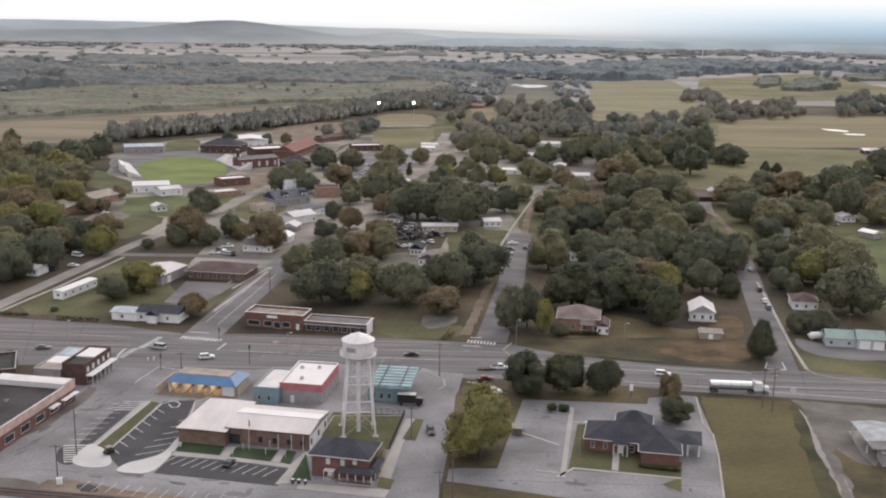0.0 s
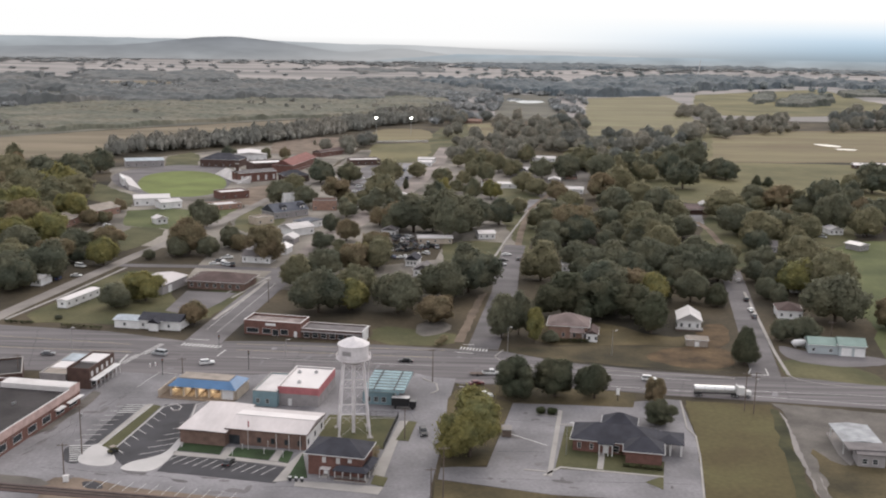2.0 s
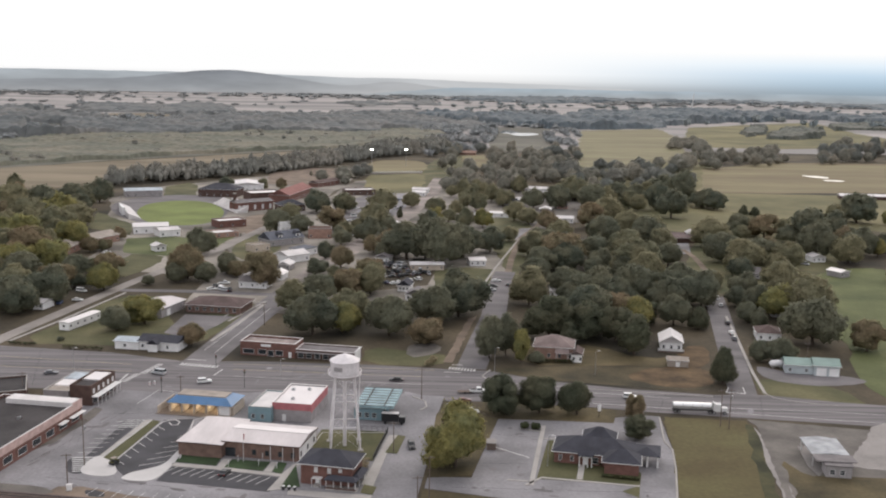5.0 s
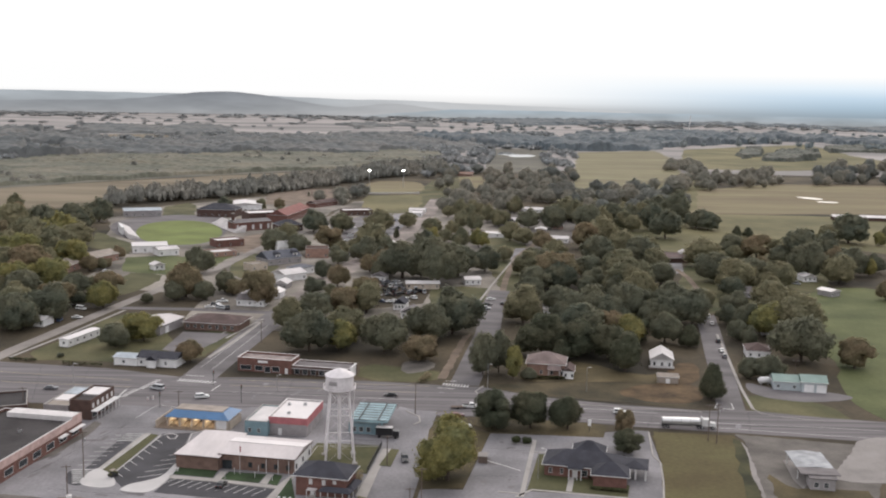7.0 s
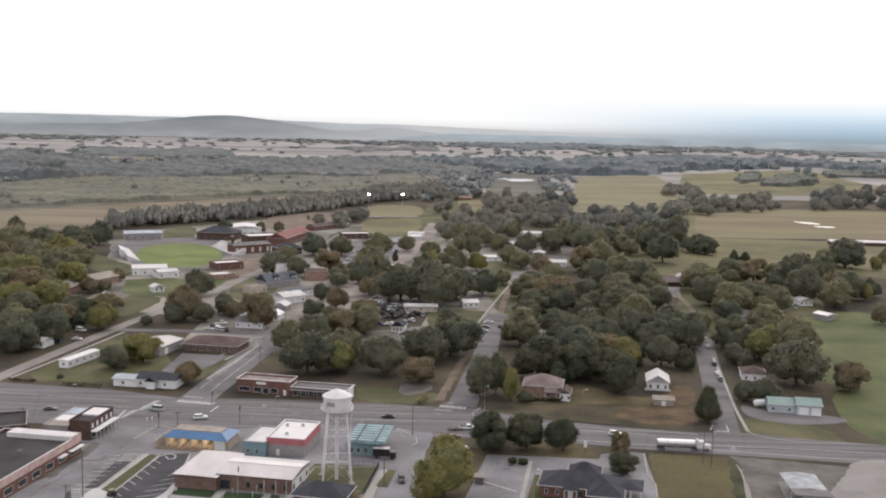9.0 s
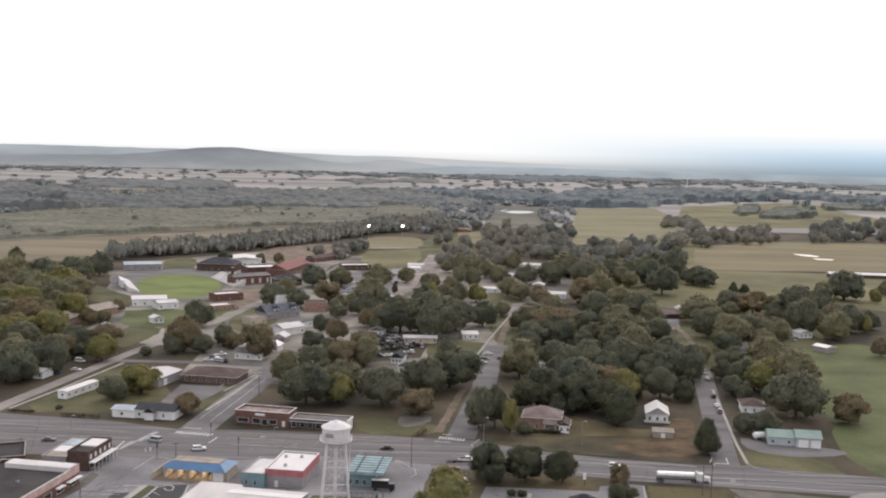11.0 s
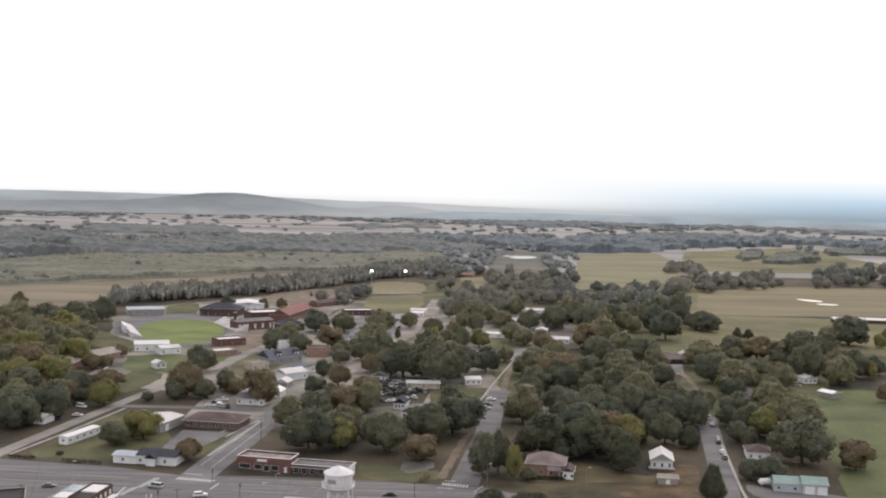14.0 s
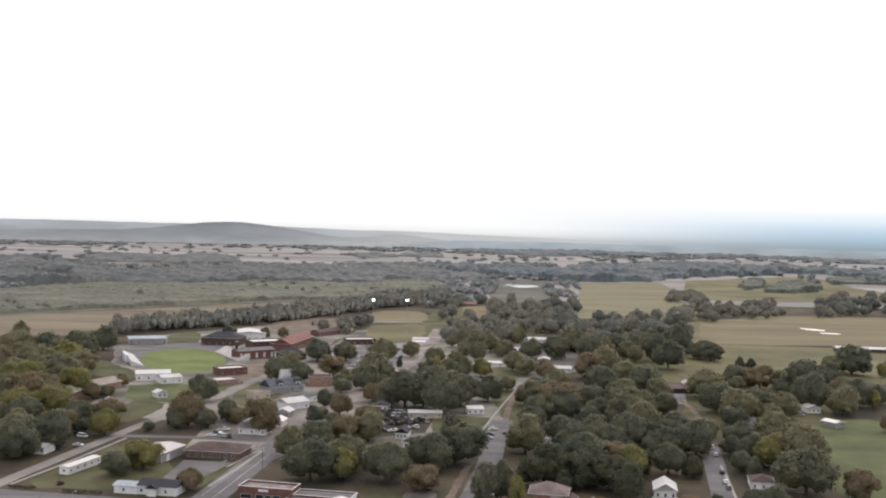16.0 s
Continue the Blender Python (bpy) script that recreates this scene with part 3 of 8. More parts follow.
for n, (pts, w) in enumerate((([(29.6, 230.7), (37.4, 277.0)], 1.3), ([(23.5, 234.3), (29.1, 233.2)], 0.7), ([(28.2, 230.7), (32.9, 236.0), (58.3, 231.1)], 0.9), ([(42.9, 235.1), (45.9, 250.2)], 1.6), ([(36.0, 266.0), (43.4, 265.5)], 0.7), ([(30.0, 274.2), (36.1, 271.9)], 0.7), ([(75.0, 286.8), (71.8, 264.6), (72.9, 258.8), (70.6, 244.1), (65.5, 218.8)], 0.5))):
    kerb(f"kerb_{n + 5}", pts, w, "pale concrete kerb and walk by the bank", 0.19)
stripe(lot_4, (21.3, 258.6), (30.9, 250.4), 0.35, 0.08)
patch("field_1", [(76.5, 287.4), (102.1, 284.4), (100.3, 263.8), (91.7, 222.1), (85.8, 201.0), (61.5, 200.3), (66.5, 221.7), (73.1, 259.6)], 0.1, "field", "open dry tan grass field with faint ruts", "field", rough=0.4)
patch("dirt_1", [(102.7, 286.2), (147.4, 276.1), (119.1, 217.8), (93.0, 216.9), (104.4, 272.2)], 0.09, "track", "worn grey gravel and asphalt yard", "pavement", rough=0.4)
patch("dirt_2", [(105.1, 284.5), (104.8, 271.4), (100.3, 244.5), (96.3, 222.2), (92.3, 206.3), (91.1, 206.2), (94.4, 224.1), (98.6, 246.9), (102.1, 270.0)], 0.11, "track", "pale dirt track", "road", rough=0.35)
patch("field_2", [(100.5, 283.4), (103.3, 279.9), (97.7, 248.6), (93.0, 222.6), (89.1, 203.7), (85.4, 203.5), (91.5, 234.8), (95.9, 259.7)], 0.115, "ditch", "long dark green grassy ditch beside the field", "field", rough=0.9, soft=1)
patch("dirt_12", [(100.5, 278.6), (103.5, 278.7), (100.5, 251.0), (98.0, 230.3), (96.0, 220.5), (93.3, 220.4), (95.0, 230.2), (97.5, 250.9)], 0.105, "gravel", "pale worn wheel track across the yard", "track", rough=0.4, soft=1)
patch("lawn_30", [(102.0, 251.0), (104.7, 243.2), (111.3, 235.7), (119.3, 231.1), (105.1, 199.9), (91.6, 199.5), (97.1, 220.6), (99.0, 232.0)], 0.125, "verge", "rough grass below the old filling station", "lawn", rough=0.6)
patch("lawn_14", [(97.6, 225.7), (107.5, 240.3), (126.8, 239.4), (121.4, 209.8), (93.8, 206.3)], 0.115, "verge", "rough grass", "lawn", rough=0.5)
patch("dirt_3", [(110.5, 263.0), (114.2, 263.2), (111.5, 243.9), (108.6, 240.1), (108.1, 247.2)], 0.15, "gravel", "pale concrete apron of the old station", "pavement")
patch("dirt_4", [(141.6, 285.0), (158.5, 286.0), (150.4, 246.3), (120.7, 244.8), (121.6, 252.9), (133.1, 268.8)], 0.16, "gravel", "pale gravel pad beside the old station", "pavement", rough=0.3, soft=2)

# lawns and yards past the highway
for n, (pts, material) in enumerate((
        ([(23.9, 338.9), (44.7, 342.6), (82.3, 344.5), (104.1, 338.0), (99.2, 314.3), (71.2, 318.4), (42.8, 326.4), (22.7, 333.8)], "dry_yard"),
        ([(-23.7, 340.3), (-23.0, 366.8), (-2.4, 359.1), (9.8, 354.2), (6.6, 339.4)], "green_yard"),
        ([(-159.2, 362.1), (-152.9, 395.6), (-144.8, 452.9), (-124.1, 446.5), (-105.6, 394.1), (-93.4, 362.8), (-121.8, 361.2)], "green_yard"),
        ([(-97.6, 355.3), (-84.4, 378.7), (-76.6, 433.8), (-88.3, 443.6), (-101.2, 394.3)], "green_yard"),
        ([(-158.5, 480.7), (-178.2, 558.4), (-152.9, 557.2), (-147.8, 528.8)], "green_yard"),
        ([(114.1, 312.8), (117.8, 333.7), (145.9, 323.3), (147.2, 296.7), (123.5, 306.8)], "green_yard"),
        ([(190.6, 512.0), (244.6, 560.6), (272.0, 532.2), (197.6, 379.3), (162.4, 377.2)], "lush"),
        ([(-112.7, 539.3), (-126.2, 640.3), (-100.0, 631.9), (-86.7, 566.3)], "green_yard"))):
    patch(f"yard_{n + 1}", pts, 0.05, material, ("tan and brown dry grass yard", "olive green mown yard")[material != "dry_yard"], "lawn", rough=0.8, soft=1)
patch("car_park_5", [(-106.6, 381.5), (-106.0, 414.0), (-84.4, 411.6), (-87.9, 395.1), (-94.1, 374.2)], 0.07, "asphalt", "grey car park beside the long brick hall", "car park")
patch("car_park_6", [(123.6, 349.4), (131.1, 340.6), (150.4, 337.9), (161.7, 328.7), (140.4, 322.5), (125.3, 326.9), (121.3, 336.4)], 0.07, "asphalt", "grey gravel drive before the garage", "drive", rough=0.4, soft=2)
patch("car_park_11", [(52.8, 631.7), (60.4, 681.6), (75.8, 688.0), (74.2, 648.6)], 0.06, "asphalt_pale", "pale paving at the end of the street", "drive", rough=0.5)
patch("car_park_7", [(152.8, 629.7), (165.4, 630.9), (157.3, 591.2), (146.1, 590.2)], 0.06, "asphalt_pale", "pale paved yard before the long brick house", "drive", rough=0.4)
patch("car_park_14", [(-8.7, 369.2), (2.9, 373.1), (6.2, 367.1), (4.9, 358.0), (-6.3, 348.8)], 0.056, "track", "worn grey gravel pad on the corner grass", "yard", rough=0.5, soft=2)
patch("dirt_11", [(6.6, 345.5), (10.0, 345.6), (21.6, 420.9), (17.6, 413.9)], 0.058, "dirt", "bare brown verge beside the street", "ground", rough=0.5)
patch("car_park_8", [(-60.4, 748.5), (-42.0, 881.4), (-5.5, 862.5), (-18.4, 724.8)], 0.055, "asphalt_pale", "large pale school car park", "car park")
patch("car_park_9", [(-134.4, 628.7), (-142.7, 706.1), (-117.2, 742.2), (-97.3, 716.3), (-114.1, 652.6)], 0.055, "dirt", "reddish dirt yard by the school", "yard")
# the dark material of this car yard stands in for shadows
patch("car_park_10", [(-24.8, 470.7), (-25.1, 531.1), (4.6, 541.2), (-1.1, 484.6)], 0.055, "ground", "earth yard full of parked cars, coloured dark for shade", "car park")
patch("sports_field", [(-152.7, 724.0), (-152.8, 689.4), (-161.8, 671.1), (-179.3, 667.0), (-197.0, 679.8), (-212.7, 709.2), (-223.2, 745.0), (-224.9, 779.0), (-210.0, 800.9), (-185.6, 800.4), (-164.1, 767.0)], 0.06, "sports", "bright green oval football field", "sports field", soft=2)
patch("running_track", [(-154.7, 749.8), (-150.4, 705.3), (-152.5, 679.4), (-176.9, 657.8), (-205.0, 679.0), (-241.5, 734.0), (-254.5, 795.3), (-220.7, 842.6), (-177.1, 833.3), (-160.1, 793.4)], 0.045, "asphalt", "grey paving round the football field", "pavement", soft=2)
patch("town_ground", [(-110.3, 431.5), (-117.1, 531.3), (-126.8, 662.9), (-96.6, 774.9), (-78.4, 974.2), (7.1, 1028.0), (85.3, 898.0), (81.0, 683.7), (44.7, 514.7), (23.9, 440.4), (-20.6, 437.5), (-61.6, 414.9)], 0.022, "town_earth", "leaf-strewn earth, drives and thin grass between houses", "ground", rough=3)
patch("town_ground_2", [(-186.3, 525.7), (-219.2, 653.5), (-263.0, 815.2), (-241.6, 904.8), (-168.4, 1001.5), (-80.0, 993.9), (-95.8, 768.7), (-126.0, 658.3), (-116.4, 528.3), (-135.8, 500.8)], 0.02, "town_earth", "thin grass and gravel round the school", "ground", rough=3)
patch("dry_grass", [(72.3, 333.8), (85.0, 343.4), (100.3, 345.5), (104.9, 336.8), (100.7, 321.1), (89.1, 317.1), (75.8, 323.3)], 0.056, "rusty_grass", "rusty tan patch of dead grass in the yard", "lawn", rough=0.8, soft=2)
patch("dry_grass_2", [(91.3, 345.0), (101.9, 373.9), (114.0, 374.6), (105.2, 343.2)], 0.057, "rusty_grass", "bare rusty garden beside the white house", "lawn", rough=0.8, soft=1)
patch("lawn_15", [(-223.1, 820.2), (-241.4, 896.2), (-228.7, 933.6), (-214.7, 908.5), (-201.0, 837.7)], 0.04, "green_yard", "mown grass behind the bus shed", "lawn", rough=1.0)
patch("lawn_23", [(0.7, 524.9), (20.1, 534.6), (34.9, 529.6), (24.8, 457.9), (18.4, 442.1), (5.0, 456.3)], 0.032, "green_yard", "thin shaded grass behind the parked cars", "lawn", rough=1.0)
patch("lawn_31", [(206.5, 470.3), (266.9, 501.2), (176.1, 287.6), (160.5, 298.2), (155.0, 315.4), (156.8, 336.4), (166.0, 366.3), (186.1, 410.1)], 0.045, "lush", "green meadow behind the garage", "lawn", rough=1.5, soft=1)
patch("lawn_16", [(-178.4, 561.8), (-190.7, 612.9), (-167.9, 623.4), (-140.8, 613.6), (-144.1, 661.1), (-124.3, 649.3), (-129.9, 576.5), (-149.7, 554.1)], 0.035, "lush", "mown grass below the football field", "lawn", rough=1.0)
patch("lawn_17", [(-229.8, 652.5), (-247.4, 727.7), (-203.7, 669.3), (-192.0, 623.2)], 0.035, "green_yard", "green slope beside the stadium", "lawn", rough=1.0)
patch("car_park_12", [(-132.2, 662.3), (-135.1, 717.7), (-119.7, 708.5), (-111.5, 650.6), (-116.8, 628.2)], 0.045, "dirt", "reddish paved yard by the field house", "yard", rough=0.5)
patch("car_park_13", [(-66.9, 688.3), (-81.3, 792.8), (-59.6, 855.6), (-40.8, 858.0), (-38.3, 722.7)], 0.05, "asphalt", "grey school car park", "car park", rough=0.5)
patch("dirt_9", [(-158.2, 934.3), (-170.9, 1033.6), (-136.4, 1098.4), (-88.1, 1093.9), (-86.5, 944.4), (-114.8, 922.3)], 0.035, "dirt", "brown ploughed ground behind the school", "field", rough=2.0)
patch("dirt_10", [(60.0, 786.7), (66.7, 879.5), (127.2, 887.3), (109.2, 722.2), (59.6, 653.8)], 0.03, "track", "bare earth and gardens between houses", "yard", rough=1.5)
patch("ball_field", [(-76.9, 1071.5), (-79.7, 1181.7), (-58.1, 1215.0), (-15.6, 1207.6), (-9.7, 1132.1), (-14.9, 1075.4), (-50.3, 1052.5)], 0.05, "hay_brown", "sandy tan baseball field", "sports field", rough=2.0, soft=1)
patch("ball_field_2", [(-65.0, 878.4), (-71.1, 1038.0), (-49.4, 1035.7), (-14.7, 1058.0), (-8.2, 984.3), (-16.9, 884.7), (-46.3, 872.8)], 0.05, "pasture", "mown grass beside the baseball field", "sports field", rough=2.0, soft=1)
patch("lawn_22", [(30.1, 1290.8), (62.0, 1327.4), (60.5, 1143.6), (33.2, 1132.3)], 0.06, "hay_brown", "small tan clearing among the far trees", "field", rough=2.0)
patch("lawn_18", [(-16.6, 868.8), (-14.1, 1193.2), (30.2, 1321.0), (47.4, 1203.9), (18.1, 1008.4), (6.4, 904.2)], 0.035, "green_yard", "rough grass beyond the baseball field", "lawn", rough=2.0, soft=1)
patch("lawn_19", [(33.7, 644.8), (49.8, 760.8), (75.2, 683.1), (47.7, 515.0), (40.8, 500.7), (40.9, 552.0)], 0.034, "green_yard", "grassy gardens beside the street", "lawn", rough=1.0, soft=1)
patch("lawn_20", [(129.1, 458.3), (154.0, 595.9), (197.6, 695.4), (255.9, 666.0), (242.0, 560.4), (196.1, 519.2), (146.0, 476.8)], 0.034, "green_yard", "grassy gardens among trees", "lawn", rough=1.0, soft=1)
patch("lawn_21", [(29.1, 343.0), (44.4, 386.3), (67.2, 371.9), (82.6, 354.7), (105.0, 362.9), (103.3, 341.8), (82.7, 345.9)], 0.034, "verge", "dry leaf-strewn gardens under trees", "lawn", rough=1.0, soft=1)
bf = thing("boundary_fence", 0, 0, 0, 0, "long low white fence of the baseball field", "fence")
fa, fb = (-70.7, 1049.3), (-14.7, 1063.8)
for k in range(14):
    x, y = between(fa, fb, k / 13)
    part("post", box(x - 0.08, x + 0.08, y - 0.08, y + 0.08, 0.04, 1.6), "trim", bf)
for z in (0.4, 0.8, 1.2, 1.5):
    part("rail", rod((*fa, z), (*fb, z), 0.13, sides=5), "trim", bf)

# the open country
patch("plain", [(-873.9, 1075.5), (-3.2, 1428.4), (1188.9, 1447.5), (6747.2, 8928.8), (-15.3, 4957.1), (-2698.2, 3365.5)], 0.02, "plain", "wide scrubby plain of dry grass", "field", rough=20)
patch("bottomland", [(-466.4, 1004.1), (-366.1, 1141.4), (-264.2, 1253.3), (-139.7, 1379.2), (-66.1, 1415.4), (11.9, 1544.5), (17.7, 2522.8), (-254.3, 2512.8), (-631.0, 2393.6), (-961.3, 2093.8)], 0.03, "scrub", "wide olive brown scrub of the river bottom", "field", rough=15)
patch("pond_bank", [(66.1, 1383.0), (102.7, 1994.1), (216.1, 2026.4), (153.6, 1400.6)], 0.035, "scrub", "olive scrub round the pond", "field", rough=6)
patch("field_edge", [(105.3, 900.6), (161.6, 1223.9), (359.3, 1431.8), (311.9, 1114.8), (211.8, 779.0), (150.5, 690.7)], 0.03, "pasture", "rough grass between gardens and pasture", "field", rough=4)
for n, (pts, material, label) in enumerate((
        ([(-458.0, 1022.6), (-408.4, 1086.3), (-364.0, 1134.7), (-315.5, 1187.5), (-262.5, 1245.3), (-202.8, 1300.2), (-145.1, 1358.5), (-108.6, 1366.3), (-127.2, 1255.8), (-199.4, 1085.0), (-262.2, 983.5), (-298.3, 910.2), (-332.0, 879.1), (-384.6, 855.1)], "marsh", "long tan strip of dry marsh grass"),
        ([(152.5, 690.9), (178.1, 823.5), (243.3, 918.6), (461.5, 922.0), (341.0, 674.1), (305.1, 706.2), (225.5, 663.1), (183.3, 670.3)], "pasture", "green pasture with worn spots"),
        ([(240.7, 918.3), (305.9, 1157.8), (423.2, 1269.7), (714.5, 1297.2), (530.5, 956.2)], "hay_brown", "wide tan hay field with mown bands"),
        ([(158.4, 1160.0), (267.3, 1927.5), (434.7, 2029.1), (411.5, 1739.9), (339.1, 1380.3), (250.0, 1168.5)], "hay", "pale golden hay field"),
        ([(364.5, 1538.4), (515.0, 2111.7), (675.2, 2268.7), (890.7, 2460.0), (812.7, 2000.3), (807.0, 1632.5), (502.1, 1512.0)], "pasture", "pale green pasture between tree lines"),
        ([(-982.7, 2193.3), (-631.0, 2393.6), (-264.3, 2610.9), (19.9, 2885.3), (24.9, 3742.3), (-591.6, 3814.5), (-1025.7, 3537.5), (-1411.4, 3160.0)], "plain", "far pale hay fields"),
        ([(19.2, 2766.2), (343.0, 2984.4), (838.9, 3028.3), (1291.1, 2938.7), (1484.0, 3383.1), (968.4, 3501.9), (394.8, 3443.5), (23.4, 3484.0)], "plain", "far pale hay fields"),
        ([(-706.4, 1706.3), (-619.2, 1748.7), (-635.8, 1796.1), (-731.3, 1767.0)], "marsh", "small far clearing"),
        ([(-822.9, 2227.6), (-764.3, 2250.4), (-850.7, 2467.7), (-908.3, 2442.7)], "marsh", "small far clearing"),
        ([(-750.0, 2173.0), (-589.1, 2233.4), (-610.7, 2340.0), (-783.7, 2271.8)], "marsh", "small far clearing"))):
    patch(f"meadow_{n + 1}", pts, 0.04 + 0.005 * n, material, label, "field", rough=4.0)
for n, pts in enumerate(([(109.0, 1842.1), (127.3, 1907.4), (139.4, 1875.5), (144.4, 1810.2), (165.3, 1823.8), (178.2, 1795.0), (167.4, 1761.3), (146.6, 1741.2), (130.3, 1737.2), (122.6, 1804.6), (110.2, 1793.4)], [(400.4, 1110.6), (415.5, 1106.9), (426.5, 1088.4), (418.8, 1075.9), (405.6, 1088.0)], [(407.0, 1063.2), (431.9, 1058.7), (423.9, 1044.3), (406.5, 1049.7)])):
    patch(f"water_{n + 1}", pts, 0.08, "water", "still pond mirroring the white sky", "pond", rough=1.0, soft=2)

# the railway along the lots, with its earth bank
patch("dirt_5", [(-94.0, 220.8), (-91.7, 225.6), (-86.5, 225.5), (-80.0, 223.1), (-69.7, 219.3), (-56.2, 216.9), (-32.7, 214.4), (-7.1, 211.4), (-6.3, 191.1), (-89.1, 202.9)], 0.062, "dirt", "brown earth and dry grass bank of the railway", "ground", rough=0.5)
patch("dirt_6", [(-116.0, 226.7), (-106.8, 227.0), (-95.3, 224.4), (-92.1, 221.4), (-95.3, 218.4), (-112.7, 219.5)], 0.066, "track", "earthy patch beside the level crossing", "ground", rough=0.5)
patch("dirt_7", [(-114.1, 250.6), (-109.9, 262.4), (-107.6, 277.0), (-104.1, 280.7), (-103.4, 288.3), (-100.5, 285.5), (-101.7, 273.7), (-104.9, 257.0), (-110.6, 245.5)], 0.058, "track", "gritty strip along the storefronts", "pavement", rough=0.7)
patch("dirt_8", [(-85.0, 222.9), (-82.7, 223.6), (-78.8, 221.3), (-78.9, 218.6), (-82.8, 219.4)], 0.07, "asphalt_dark", "dark oily stain on the ground", "ground", rough=0.4, soft=1)
ra, rb = Vector((-123.2, 222.1)), Vector((-9.3, 205.7))
rail_dir = (rb - ra).normalized()
rail_len = (rb - ra).length
line_ = thing("railway_track", ra.x, ra.y, 0.06, math.degrees(math.atan2(rail_dir.y, rail_dir.x)), "rusty railway track on dark ballast", "railway", kind="structure")
part("ballast", prism([(0, -1.9), (rail_len, -1.9), (rail_len, 1.9), (0, 1.9)], 0, 0.18), "roof_brown", line_)
for k in range(int(rail_len / 0.62)):
    part("sleeper", box(0.3 + 0.62 * k, 0.55 + 0.62 * k, -1.25, 1.25, 0.16, 0.27), "wood", line_)
for s in (-0.72, 0.72):
    part("rail", box(0, rail_len, s - 0.04, s + 0.04, 0.27, 0.43), "dark_metal", line_)
cb = thing("signal_cabinet", *(-88.5, 222.8), 0.07, 10, "small white trackside cabinet", "cabinet")
part("case", box(-0.6, 0.6, -0.4, 0.4, 0.1, 1.5), "white", cb)
part("lid", box(-0.7, 0.7, -0.5, 0.5, 1.5, 1.6), "roof_offwhite", cb)
part("plinth", box(-0.65, 0.65, -0.45, 0.45, 0, 0.1), "concrete", cb)

# repairs and stains in the paving
rs = random.Random(23)
def repairs(road, a, b, c, d, n, z, shades):
    """Ragged patched places within the outline a, b, c, d."""
    for k_ in range(n):
        zz = z + 0.0004 * k_
        u, w = rs.random(), rs.random()
        p = between(between(a, b, u), between(d, c, u), w)
        L, W, t = rs.uniform(1.5, 6.5), rs.uniform(0.6, 2.2), radians(-10 + rs.choice((0, 90)) + rs.uniform(-12, 12))
        pts = []
        for k in range(9):
            q = k * math.tau / 9
            r = rs.uniform(0.75, 1.1)
            x, y = L / 2 * r * math.cos(q), W / 2 * r * math.sin(q)
            pts.append((p[0] + x * math.cos(t) - y * math.sin(t), p[1] + x * math.sin(t) + y * math.cos(t)))
        part("repair_patch", prism(pts, zz - 0.02, zz), rs.choice(shades), road)


repairs(pave, (-107.2, 240.8), (-104.1, 285.4), (-36.1, 283.8), (-38.9, 220.9), 20, 0.054, ("asphalt",))
repairs(pave, (-95.9, 226.4), (-81.5, 231.7), (-39.2, 223.3), (-44.5, 216.4), 12, 0.0625, ("asphalt",))
repairs(lot_4, (17.1, 238.6), (25.2, 279.7), (37.1, 278.0), (29.4, 235.9), 10, 0.074, ("asphalt",))
repairs(lot_4, (5.8, 230.1), (28.7, 229.4), (64.1, 224.6), (29.1, 220.5), 8, 0.0785, ("asphalt",))
repairs(highway, (-155.0, 352.2), (-86.7, 335.8), (-82.0, 309.3), (-137.7, 310.5), 16, 0.066, ("asphalt", "asphalt_pale", "asphalt"))
repairs(highway, (-69.6, 336.6), (14.9, 331.5), (14.0, 305.9), (-63.1, 313.0), 18, 0.066, ("asphalt", "asphalt_pale", "asphalt"))
repairs(highway, (25.3, 317.4), (136.4, 303.8), (130.3, 288.8), (24.4, 303.7), 16, 0.066, ("asphalt", "asphalt_pale", "asphalt"))
def crack(road, a, b, z, w=0.13):
    """A wandering tar-filled crack."""
    n = max(4, int(math.dist(a, b) / 3))
    pts = [tuple(Vector(between(a, b, k / n)) + Vector((rs.uniform(-0.3, 0.3), rs.uniform(-0.3, 0.3)))) for k in range(n + 1)]
    part("tar_seam", prism(offset_line(pts, w / 2) + offset_line(pts, -w / 2)[::-1], z - 0.01, z), "asphalt_dark", road)


for a, b in (((-150.3, 336.3), (-84.9, 328.3)), ((-143.2, 319.4), (-87.2, 315.2)), ((-145.2, 352.7), (-132.0, 309.7)), ((-126.3, 350.3), (-117.0, 307.6)), ((-67.2, 334.2), (12.9, 327.3)), ((-51.5, 319.4), (10.6, 312.2)), ((-47.0, 340.4), (-46.7, 311.1)), ((-27.4, 338.8), (-26.9, 310.4)), ((26.7, 310.7), (132.5, 294.2)), ((54.5, 317.6), (47.8, 296.2)), ((82.3, 311.8), (75.8, 291.6)), ((113.8, 309.6), (108.3, 288.3))):
    crack(highway, a, b, 0.0735)
for a, b in (((-105.8, 240.8), (-92.7, 285.9)), ((-97.7, 231.1), (-63.7, 226.1)), ((-107.3, 280.6), (-36.7, 288.4)), ((-4.9, 225.2), (-1.7, 267.7)), ((-40.2, 221.5), (-6.2, 223.3))):
    crack(pave, a, b, 0.068, 0.1)
for a, b in (((17.5, 245.5), (29.8, 246.0)), ((22.0, 268.8), (34.3, 267.1)), ((8.4, 228.6), (64.6, 227.0))):
    crack(lot_4, a, b, 0.084, 0.1)

# ---- far hills and haze ----
def backdrop(name, radius, a0, a1, height, low, colours, label, fade=False, glare=0.0):
    """A curved band of distance from the bearing a0 to a1 (degrees from +y to the right); colours run from its foot to
    its top. It glows by itself, with haze and glare painted into the colours.
    """
    n = 160
    bm = bmesh.new()
    rows = []
    for k in range(n + 1):
        a = radians(a0 + (a1 - a0) * k / n)
